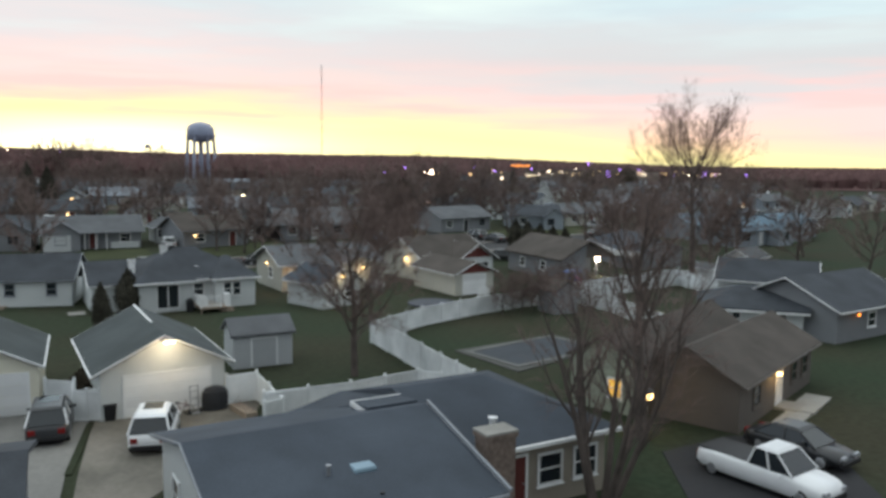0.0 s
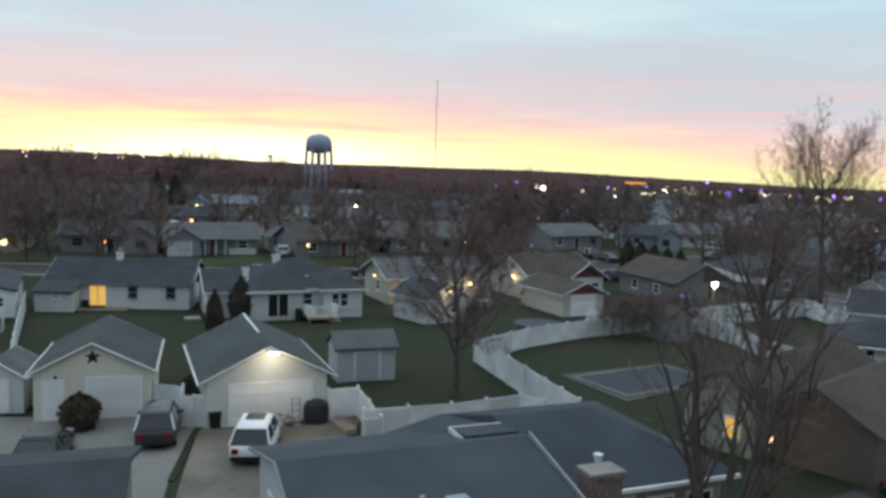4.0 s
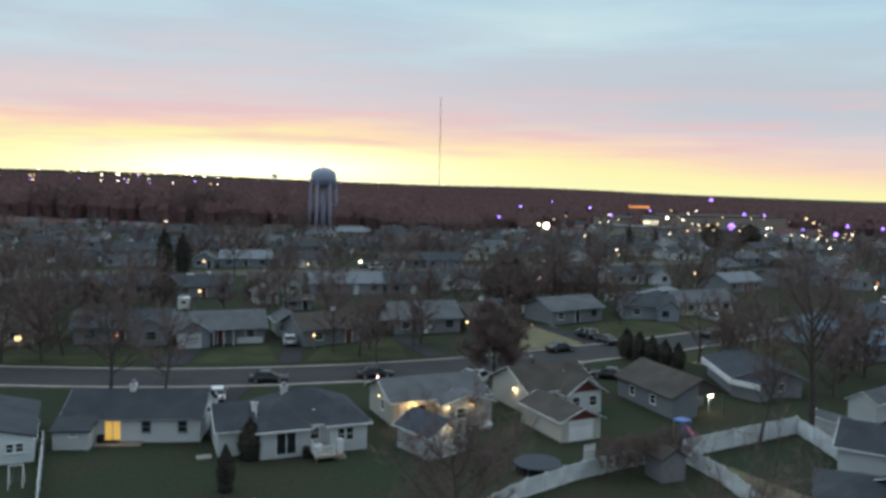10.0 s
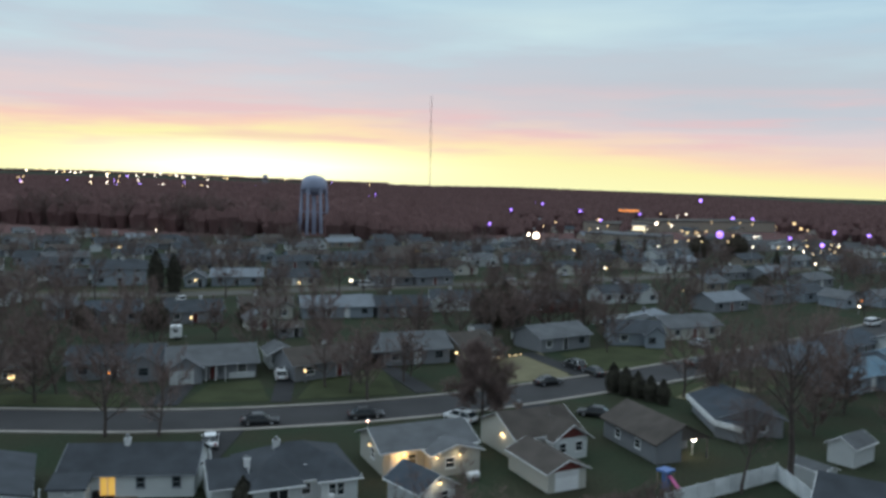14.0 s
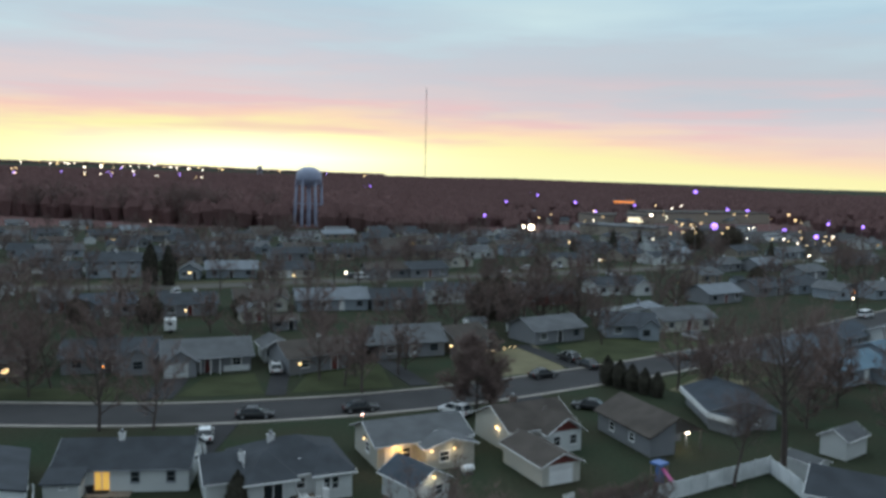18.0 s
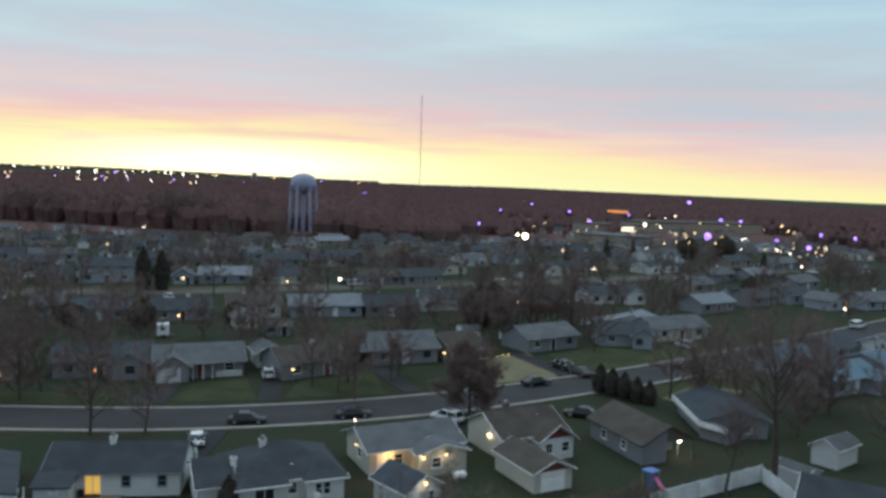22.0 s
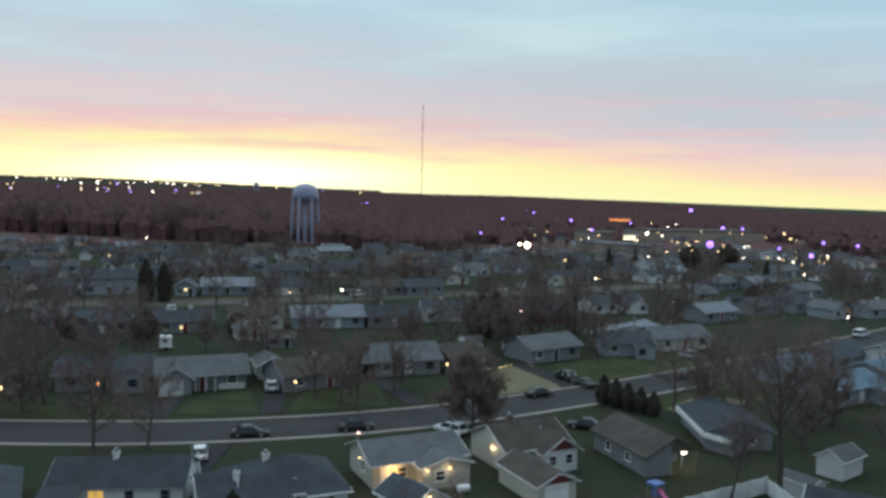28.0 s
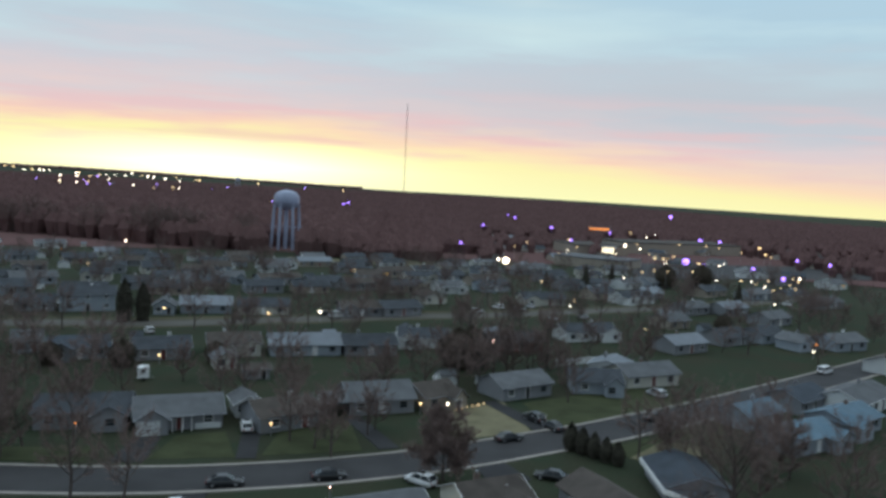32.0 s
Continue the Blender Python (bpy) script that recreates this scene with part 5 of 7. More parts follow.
car(4.3, 100.0, 140, "white", (0.75, 0.76, 0.78), "white SUV in a driveway", "suv")
car(18.6, 119.6, 26, "charcoal", (0.03, 0.032, 0.036), "dark car at the far kerb")
car(22.3, 103.2, 160, "black", (0.02, 0.021, 0.024), "dark car in a driveway")
car(46.3, 134.0, 33, "charcoal", (0.03, 0.032, 0.036), "dark car at the kerb")
car(-22.3, 120.6, 104, "white", (0.75, 0.76, 0.78), "white car in a driveway", "suv")
car(101.0, 178.0, 38, "white", (0.75, 0.76, 0.78), "white van by the kerb", "van")

# lamps
lamp_post(30.4, 88.6, 2.1, "bright white lamp by the porch", BULB_WHITE, 0.3, 0.3, watts=110)
wall_lamp(8.55, 88.2, 2.2, "lit lamp on a house wall", BULB_WARM, 0.14, 20)
lamp_post(-6.9, 92.8, 2.2, "lit reddish yard lamp by the street", glow("bulb_rose", lin(255, 190, 170), 12), 0.13, 0.2)


# ---------------------------------------------------------------- yard clutter near the garages
def bin_box(x, y, rz, label, material, w=0.55, h=0.95):
    t = thing("waste_bin", pose(x, y, 0.05, rz=rz), label, "bin")
    part("body", M().loft([[(-w * 0.42, -w * 0.42, 0), (w * 0.42, -w * 0.42, 0), (w * 0.42, w * 0.42, 0), (-w * 0.42, w * 0.42, 0)], [(-w / 2, -w / 2, h), (w / 2, -w / 2, h), (w / 2, w / 2, h), (-w / 2, w / 2, h)]]), material, t)
    part("lid", M().cbox(-w / 2 - 0.03, w / 2 + 0.03, -w / 2 - 0.03, w / 2 + 0.03, h, h + 0.08, 0.03), material, t)
    for s in (-1, 1):
        part("wheel", M().tube((s * w * 0.4, w * 0.42, 0.1), (s * w * 0.5, w * 0.42, 0.1), 0.1, 0.1, 10), RUBBER, t)
    return t


bin_box(-10.9, 42.1, 17, "small dark waste bin beside the garage door", BLACK, 0.6, 0.75)
grill = thing("covered_grill", pose(-6.0, 43.2, 0.05, rz=17), "dark covered grill beside the garage door", "grill")
part("cover", M().loft([[(r * math.cos(k * math.pi / 6) * 1.25, r * math.sin(k * math.pi / 6) * 0.7, z) for k in range(12)] for r, z in ((0.5, 0), (0.54, 0.5), (0.52, 0.95), (0.4, 1.15), (0.15, 1.25))]), mat("grill_cover", (0.035, 0.036, 0.04), 0.8, 0.2, 2, 9), grill)
truck_ = thing("hand_truck", pose(-6.95, 42.75, 0.06, rz=17), "upright hand truck leaning by the garage door", "hand truck")
for s in (-0.2, 0.2):
    part("rail", M().tube((s, 0, 0), (s, 0.25, 1.35), 0.03, 0.03, 6), METAL_GREY, truck_)
    part("wheel", M().tube((s * 1.3, -0.05, 0.13), (s * 1.6, -0.05, 0.13), 0.13, 0.13, 10), RUBBER, truck_)
for z in (0.35, 0.7, 1.05, 1.32):
    part("rung", M().tube((-0.2, z * 0.185, z), (0.2, z * 0.185, z), 0.022, 0.022, 5), METAL_GREY, truck_)
part("toe_plate", M().box(-0.25, 0.25, -0.3, 0.02, 0.0, 0.02), METAL_GREY, truck_)
bike = thing("bicycle", pose(-7.6, 42.3, 0.06, rz=14), "small bicycle lying by the garage door", "bicycle")
for u in (-0.42, 0.42):
    part("wheel", M().loft([[(u + r * math.cos(k * math.pi / 8), yy, 0.26 + r * math.sin(k * math.pi / 8)) for k in range(16)] for r, yy in ((0.22, -0.02), (0.26, -0.02), (0.26, 0.02), (0.22, 0.02))], caps=False), RUBBER, bike)
part("frame", M().tube((-0.42, 0, 0.26), (0.0, 0, 0.3), 0.02, 0.02, 5).tube((0, 0, 0.3), (0.32, 0, 0.62), 0.02, 0.02, 5).tube((-0.12, 0, 0.6), (0.32, 0, 0.62), 0.02, 0.02, 5).tube((-0.12, 0, 0.65), (0, 0, 0.3), 0.02, 0.02, 5).tube((0.42, 0, 0.26), (0.3, 0, 0.72), 0.02, 0.02, 5), SIDING_RED, bike)
part("handlebar", M().tube((0.3, -0.22, 0.74), (0.3, 0.22, 0.74), 0.015, 0.015, 5), BLACK, bike)
part("saddle", M().cbox(-0.24, -0.02, -0.06, 0.06, 0.65, 0.7, 0.02), BLACK, bike)
bed = thing("planter", pose(-4.5, 42.3, 0.05, rz=-60), "low planter with dry plants at the fence", "planter")
part("box", M().box(-1.0, 1.0, -0.3, 0.3, 0, 0.3), FENCE_WOOD, bed)
PL = random.Random(4)
pm = M()
for k in range(60):
    x, y, a = PL.uniform(-0.9, 0.9), PL.uniform(-0.25, 0.25), PL.uniform(0, 6.3)
    pm.add([(x, y, 0.3), (x + 0.03, y, 0.3), (x + 0.2 * math.cos(a), y + 0.2 * math.sin(a), 0.3 + PL.uniform(0.2, 0.6))], [(0, 1, 2)])
part("dry_plant", pm, TWIG, bed)
for k, (x, y, s) in enumerate(((-12.7, 44.6, 0.9), (-12.4, 46.2, 1.0), (-13.2, 47.5, 1.1), (-12.9, 45.3, 0.7), (-13.9, 45.0, 0.8))):
    conifer("bush", x, y, "dark overgrown bush between the garages", s, 70 * k, "shrub", group="bushes between garages")
for k, (x, y) in enumerate(((-12.55, 43.6), (-12.2, 44.2))):
    bin_box(x, y, 40 * k, "pale waste bin between the garages", WHITE, 0.5, 0.9)

swing = thing("swing_set", pose(-33.2, 63.0, 0, rz=20) @ Matrix.Diagonal((0.85, 0.85, 0.85, 1)), "white A-frame swing set on the lawn", "swing set")
part("top_bar", M().tube((-0.6, 0, 2.0), (0.6, 0, 2.0), 0.05, 0.05, 6), WHITE, swing)
for s in (-0.6, 0.6):
    for q in (-0.8, 0.8):
        part("leg", M().tube((s, q, -0.05), (s, 0, 2.0), 0.045, 0.045, 6), WHITE, swing)
for u in (0.0,):
    part("seat", M().box(u - 0.25, u + 0.25, -0.1, 0.1, 0.5, 0.54), BLACK, swing)
    for q in (-0.22, 0.22):
        part("chain", M().tube((u + q, 0, 0.54), (u + q, 0, 2.0), 0.012, 0.012, 4), METAL_GREY, swing)
board = thing("wooden_board", pose(-20.5, 70.3, 0.06, rz=24, rx=8), "pale board lying tilted on the lawn", "board")
part("sheet", M().cbox(-0.65, 0.65, -0.4, 0.4, 0.0, 0.06, 0.01), CONCRETE, board)
part("batten", M().box(-0.6, 0.6, 0.28, 0.36, -0.12, 0.0), FENCE_WOOD, board)
slide = thing("play_slide", pose(24.6, 77.6, 0, rz=35), "pink and blue plastic play slide", "slide")
part("chute", M().loft([[(-0.25, -1.6, 0.1), (0.25, -1.6, 0.1), (0.25, -1.6, 0.16), (-0.25, -1.6, 0.16)], [(-0.25, 0.2, 1.5), (0.25, 0.2, 1.5), (0.25, 0.2, 1.56), (-0.25, 0.2, 1.56)]]), mat("plastic_pink", (0.55, 0.12, 0.30), 0.4, 0.05, 1, 5, bump=0), slide)
part("ladder", M().box(-0.25, -0.2, 0.2, 0.9, 0, 1.6).box(0.2, 0.25, 0.2, 0.9, 0, 1.6), mat("plastic_blue", (0.10, 0.18, 0.42), 0.4, 0.05, 1, 5, bump=0), slide)
part("canopy", M().cbox(-0.7, 0.7, 0.0, 1.3, 1.9, 2.1), mat("plastic_blue", (0.10, 0.18, 0.42)), slide)
for sx in (-0.6, 0.6):
    for sy in (0.1, 1.2):
        part("post", M().tube((sx, sy, 0), (sx, sy, 1.95), 0.05, 0.05, 6), FENCE_WOOD, slide)
tramp = thing("trampoline", pose(8.8, 68.8, 0), "dark round trampoline on the lawn", "trampoline")
part("mat", M().turned([(0.05, 0.74), (1.75, 0.74), (1.75, 0.77), (0.05, 0.77)], 24), BLACK, tramp)
part("rim", M().turned([(1.75, 0.7), (2.1, 0.7), (2.1, 0.8), (1.75, 0.8)], 24), mat("trampoline_pad", (0.03, 0.035, 0.05), 0.6, 0.1, 1, 6, bump=0), tramp)
for k in range(6):
    a = k * math.pi / 3
    part("leg", M().tube((1.95 * math.cos(a), 1.95 * math.sin(a), -0.05), (1.95 * math.cos(a), 1.95 * math.sin(a), 0.7), 0.035, 0.035, 6), METAL_GREY, tramp)
slats = thing("trellis", pose(13.1, 70.0, 0, rz=32), "white slatted trellis at the fence", "trellis")
for k in range(5):
    part("slat", M().box(k * 0.28, k * 0.28 + 0.12, -0.03, 0.03, 0.1, 1.9), WHITE, slats)
for zz in (0.4, 1.5):
    part("rail", M().box(-0.05, 1.3, -0.06, -0.03, zz, zz + 0.1), WHITE, slats)
tank_ = thing("propane_tank", pose(4.9, 79.6, 0, rz=24), "white propane tank beside the house", "tank")
part("cylinder", M().loft([[(x, r * math.cos(k * math.pi / 6), 0.65 + r * math.sin(k * math.pi / 6)) for k in range(12)] for x, r in ((-0.75, 0.1), (-0.65, 0.3), (-0.5, 0.38), (0.5, 0.38), (0.65, 0.3), (0.75, 0.1))]), WHITE, tank_)
for u in (-0.4, 0.4):
    part("foot", M().box(u - 0.06, u + 0.06, -0.3, 0.3, 0, 0.32), METAL_GREY, tank_)

# ---------------------------------------------------------------- the rows beyond the street
ROWS = random.Random(77)
WALLS = [SIDING_WHITE, SIDING_WHITE, SIDING_TAN, SIDING_GREY, SIDING_WHITE, SIDING_BLUE, SIDING_CREAM]
ROOFS = [ROOF_GREY, ROOF_DARK, ROOF_BROWN, ROOF_SLATE, ROOF_GREY]
WALL_WORD = {"siding_white": "white", "siding_cream": "cream", "siding_grey": "grey", "siding_tan": "tan", "siding_blue": "pale blue", "siding_dark_red": "dark red", "siding_sage": "sage"}
ROOF_WORD = {"shingle_dark": "dark", "shingle_grey": "grey", "shingle_brown": "brown", "shingle_slate": "slate-grey", "shingle_pale": "pale grey", "shingle_blue_grey": "blue-grey"}
TAKEN = []


def row_house(P, Q, depth=8.5, wall=None, roof=None, h=2.6, rise=1.7, ridge="x", wing=0, lit=None, group=""):
    wall, roof = wall or ROWS.choice(WALLS), roof or ROWS.choice(ROOFS)
    at, w = frame_of(P, Q, ground_z(P[0], P[1]))
    word = {0: "ranch house", 1: "ranch house with a gabled wing", -1: "ranch house with a gabled wing"}[wing]
    t = thing("house", at, f"{WALL_WORD[wall.name]} {word}, {ROOF_WORD[roof.name]} roof", "house", group)
    TAKEN.append((Vector((P[0] + Q[0], P[1] + Q[1])) / 2, w / 2 + 3))
    body(t, 0, w, 0, depth, h, rise, wall, roof, ridge, 0.5, WHITE if wall is SIDING_WHITE else TRIM_GREY)
    if wing:
        ww = w * 0.36
        x0 = w - ww if wing > 0 else 0
        body(t, x0, x0 + ww, -2.2, depth * 0.6, h - 0.05, rise * 0.8, wall, roof, "y", 0.35, WHITE if wall is SIDING_WHITE else TRIM_GREY)
    n = max(2, int(w / 3.6))
    for k in range(n):
        u = w * (k + 0.5) / n
        off = -2.2 if wing > 0 and u > w * 0.64 or wing < 0 and u < w * 0.36 else 0
        if k == n // 2 and not off:
            door(t, pose(u, off, 0.1), 0.95, 2.05, ROWS.choice([WHITE, SIDING_RED, BLACK]), False)
        else:
            window(t, pose(u, off, 1.5), 1.3, 1.1, lit == k, WHITE if ROWS.random() < 0.35 else TRIM_GREY)
    if h > 4:
        for k in range(n):
            window(t, pose(w * (k + 0.5) / n, 0, 4.1), 1.1, 1.1)
    if ROWS.random() < 0.6:
        chimney(t, w * ROWS.uniform(0.3, 0.7), depth / 2 + 0.4, h, h + rise + 0.7, 0.6, 0.5, ROWS.choice([WHITE, BRICK, METAL_GREY]))
    return t


FR = "houses across the street"
row_house((-72, 112.5), (-58.5, 115.5), 9, SIDING_TAN, ROOF_BROWN, group=FR)
row_house((-53.2, 117.0), (-40.4, 120.0), 9, SIDING_GREY, ROOF_DARK, wing=1, lit=1, group=FR)
hR1 = row_house((-38.3, 117.6), (-26.3, 121.6), 9, SIDING_GREY, ROOF_GREY, h=2.4, rise=1.9, wing=-1, group=FR)
part("porch_wall", M().box(-0.02, 3.4, -2.24, -2.2, 0, 2.2), SIDING_WHITE, hR1)
part("porch_wall", M().box(8.6, 12.4, -0.04, -0.002, 0, 0.9), SIDING_WHITE, hR1)
for u in (5.2, 6.6, 8.0):
    part("porch_post", M().box(u - 0.07, u + 0.07, -1.1, -0.96, 0, 2.25), WHITE, hR1)
part("porch_roof", M().box(4.5, 8.6, -1.3, 0.05, 2.25, 2.4), ROOF_GREY, hR1)
hR2 = row_house((-7.0, 130.0), (3.8, 133.6), 8.5, SIDING_GREY, ROOF_GREY, rise=2.1, group=FR)
part("carport_roof", M().loft([[(-4.2, y, z), (0.1, y, z), (0.1, y, z + 0.16), (-4.2, y, z + 0.16)] for y, z in ((-0.6, 2.35), (3.4, 3.2), (7.4, 2.35))]), ROOF_GREY, hR2, "low grey carport roof")
part("carport_wall", M().box(-4.0, -3.85, 0.2, 7.0, -0.1, 2.4), SIDING_WHITE, hR2)
part("carport_back", M().box(-3.85, 0, 6.85, 7.0, -0.1, 2.4), SIDING_GREY, hR2)
row_house((-92, 104.0), (-77, 106.0), 9, SIDING_TAN, ROOF_BROWN, group=FR)
row_house((-25.2, 126.6), (-21.6, 128.0), 6, SIDING_WHITE, ROOF_GREY, 2.4, 1.1, "y")
row_house((88, 140), (100, 150), 9, SIDING_WHITE, ROOF_GREY)
# bluish roofs by the bend
row_house((41.8, 166.5), (49.2, 162.7), 8, SIDING_WHITE, ROOF_PALE, rise=1.3, ridge="y")
row_house((63.0, 115.8), (73.0, 121.4), 7.5, SIDING_BLUE, ROOF_BLUE, rise=1.5, wing=1)
row_house((61.0, 128.4), (69.5, 134.0), 6.5, SIDING_BLUE, ROOF_BLUE, rise=1.5)
row_house((77.0, 126.0), (87.0, 133.0), 8, SIDING_BLUE, ROOF_BLUE, rise=1.5, wing=-1)
row_house((76.0, 140.0), (85.0, 147.0), 7.5, SIDING_GREY, ROOF_SLATE, rise=1.6)
W_KEY = {"W": SIDING_WHITE, "C": SIDING_CREAM, "G": SIDING_GREY, "T": SIDING_TAN, "B": SIDING_BLUE, "R": SIDING_RED}
R_KEY = {"g": ROOF_GREY, "d": ROOF_DARK, "b": ROOF_BROWN, "s": ROOF_SLATE, "p": ROOF_PALE}
# near wall from corner to corner, siding, shingles, and what differs
ACROSS = [
    ((-19.9, 118.6), (-11.5, 124.0), "G", "b", dict()),
    ((5.9, 133.7), (11.9, 137.8), "T", "b", dict(wing=1)),
    ((20.5, 142.5), (30.6, 148.6), "G", "g", dict()),
    ((35.2, 150.7), (44.9, 150.2), "B", "d", dict(wing=1)),
    ((47.8, 156.0), (60.0, 160.9), "C", "g", dict(ridge="x")),
]
BEHIND = [
    ((-79.7, 166.7), (-74.8, 168.8), "B", "g", dict()),
    ((-70.0, 161.4), (-59.7, 166.1), "G", "s", dict(wing=-1)),
    ((-53.7, 164.3), (-43.5, 168.4), "G", "d", dict()),
    ((-40.6, 172.4), (-30.1, 175.4), "C", "b", dict(wing=1, lit=0)),
    ((-36.0, 159.0), (-32.0, 160.8), "C", "g", dict(depth=5, h=2.3, rise=1.3, ridge="y")),
    ((-28.7, 151.8), (-24.2, 153.4), "G", "b", dict(depth=4, h=2.0, rise=0.8)),
    ((-27.4, 173.6), (-12.2, 177.3), "B", "p", dict(rise=1.9)),
    ((-11.2, 176.7), (0.4, 179.9), "G", "d", dict()),
    ((0.8, 188.8), (12.9, 189.1), "W", "d", dict(wing=-1)),
    ((21.3, 185.6), (36.4, 190.8), "R", "d", dict()),
    ((45.0, 204.0), (59.8, 209.4), "W", "d", dict(wing=1)),
    ((70.3, 192.8), (80.7, 198.6), "G", "p", dict()),
    ((107.6, 202.8), (113.6, 205.6), "B", "g", dict(ridge="y")),
]
SECOND_STREET = [
    ((-114.7, 210.5), (-105.7, 212.3), "T", "b", dict()),
    ((-103.4, 217.5), (-94.2, 220.6), "G", "d", dict(lit=1)),
    ((-92.4, 219.7), (-79.2, 224.9), "B", "d", dict(h=4.6, rise=1.9)),
    ((-67.5, 221.1), (-62.1, 222.2), "B", "g", dict(ridge="y")),
    ((-61.1, 224.9), (-47.5, 227.7), "B", "p", dict(rise=1.9)),
    ((-45.4, 226.9), (-31.5, 229.7), "C", "d", dict()),
    ((-16.1, 230.3), (-4.4, 233.9), "G", "b", dict(wing=-1)),
    ((-3.4, 232.8), (7.4, 238.9), "G", "d", dict()),
    ((8.6, 261.0), (16.5, 266.1), "C", "b", dict(ridge="y")),
    ((43.4, 268.9), (58.6, 272.3), "C", "d", dict(wing=-1)),
    ((81.9, 281.1), (95.6, 289.5), "W", "d", dict(wing=-1)),
]
BEYOND = [
    ((-138.4, 268.0), (-130.6, 270.1), "G", "d", dict()),
    ((-127.4, 265.9), (-115.7, 273.7), "B", "g", dict()),
    ((-76.7, 273.1), (-69.6, 276.8), "C", "g", dict()),
    ((-50.5, 292.8), (-36.9, 301.1), "B", "b", dict(rise=1.4)),
    ((-31.5, 288.8), (-20.4, 295.8), "G", "d", dict(wing=1)),
    ((-18.2, 288.2), (-7.8, 295.0), "G", "b", dict()),
    ((-3.7, 286.3), (9.6, 295.2), "T", "d", dict(wing=1)),
    ((30.7, 319.8), (44.1, 328.7), "T", "b", dict()),
    ((63.4, 348.0), (76.7, 356.9), "G", "d", dict(rise=2.2)),
    ((73.2, 291.7), (83.4, 298.0), "T", "d", dict()),
    ((-91.9, 267.4), (-83.3, 269.6), "G", "d", dict()),
    ((-66.6, 274.1), (-58.8, 279.4), "T", "d", dict()),
]
WOODS_EDGE = [
    ((-167.3, 322.9), (-160.3, 325.7), "B", "g", dict()),
    ((-163.2, 338.1), (-154.6, 343.9), "B", "d", dict()),
    ((-185.8, 415.2), (-174.2, 423.0), "W", "g", dict()),
    ((-139.6, 336.8), (-128.9, 344.0), "T", "d", dict()),
    ((-142.0, 377.7), (-134.8, 381.8), "C", "p", dict()),
    ((-113.3, 462.7), (-105.3, 468.1), "W", "d", dict(ridge="y")),
    ((-60.4, 351.9), (-47.2, 360.9), "W", "g", dict(wing=1)),
    ((-46.7, 372.6), (-32.3, 379.6), "T", "p", dict()),
    ((-7.0, 336.8), (6.3, 345.8), "T", "b", dict(lit=0)),
    ((20.8, 377.9), (34.1, 386.9), "C", "g", dict()),
    ((-110.8, 356.7), (-103.4, 361.7), "G", "d", dict()),
    ((-216.3, 419.4), (-209.8, 423.7), "B", "g", dict()),
    ((-83.4, 390.7), (-72.0, 398.3), "G", "b", dict()),
]
NORTH_END = [
    ((109.8, 339.2), (122.3, 349.1), "B", "g", dict()),
    ((94.9, 296.9), (103.3, 302.9), "G", "p", dict()),
    ((97.5, 260.3), (107.8, 267.0), "G", "g", dict()),
    ((112.1, 263.3), (122.8, 270.1), "G", "p", dict()),
    ((141.3, 308.9), (154.6, 317.7), "B", "g", dict()),
    ((118.1, 243.6), (128.9, 250.9), "G", "g", dict()),
    ((81.6, 230.6), (89.3, 235.6), "T", "g", dict()),
    ((101.6, 212.3), (110.6, 217.9), "B", "d", dict()),
    ((160.4, 290.5), (173.6, 299.5), "G", "g", dict()),
    ((118.8, 205.4), (130.0, 210.0), "B", "g", dict()),
    ((88.2, 206.3), (97.4, 211.6), "G", "d", dict()),
    ((157.3, 310.5), (170.3, 319.8), "T", "d", dict()),
    ((124.0, 312.7), (136.6, 322.6), "T", "d", dict()),
]
for rows_, group_ in ((ACROSS, FR), (BEHIND, "houses behind the first row"), (SECOND_STREET, "houses on the second street"), (BEYOND, "far houses"), (WOODS_EDGE, "far houses"), (NORTH_END, "far houses")):
    for P_, Q_, w_, r_, more in rows_:
        row_house(P_, Q_, **{"depth": 8, "wall": W_KEY[w_], "roof": R_KEY[r_], "group": group_, **more})
for (x0, y0), n, (dx, dy) in (((-150, 118), 4, (14.5, 1.5)), ((-165, 150), 5, (15, 4.5)), ((-150, 216), 2, (17, 5)), ((118, 176), 3, (17, 13))):
    for k in range(n):
        a = Vector((x0 + dx * k, y0 + dy * k))
        b = a + Vector((dx, dy)).normalized() * ROWS.uniform(10, 12.5)
        row_house(tuple(a), tuple(b), 8.5, wing=ROWS.choice([-1, 0, 1]), lit=ROWS.choice([None, None, 1]), group="far houses")



def fill_rows():
    """Houses in the gaps of the far rows, along lines parallel to the second street."""
    for d in (50, 80, 112, 146, 182):
        line = offset(STREET_B, d)
        for k in range(2, len(line) - 5, 5):
            a = line[k] + Vector((ROWS.uniform(-3, 3), ROWS.uniform(-5, 5)))
            u = (line[k + 1] - line[k]).normalized()
            w = ROWS.uniform(9.5, 13)
            mid = a + u * w / 2
            if a.y > 440 - 0.3 * max(0.0, a.x) or abs(a.x) > 0.6 * a.y or any((mid - c).length < r + 6 for c, r in TAKEN):
                continue
            row_house(tuple(a), tuple(a + u * w), 8, ROWS.choice([SIDING_GREY, SIDING_TAN, SIDING_GREY, SIDING_BLUE, SIDING_CREAM, SIDING_WHITE]), ROWS.choice([ROOF_DARK, ROOF_GREY, ROOF_BROWN, ROOF_DARK]), wing=ROWS.choice([-1, 0, 0, 1]), lit=ROWS.choice([None, None, None, 1]), rise=ROWS.uniform(1.4, 2.0), group="far houses")


fill_rows()

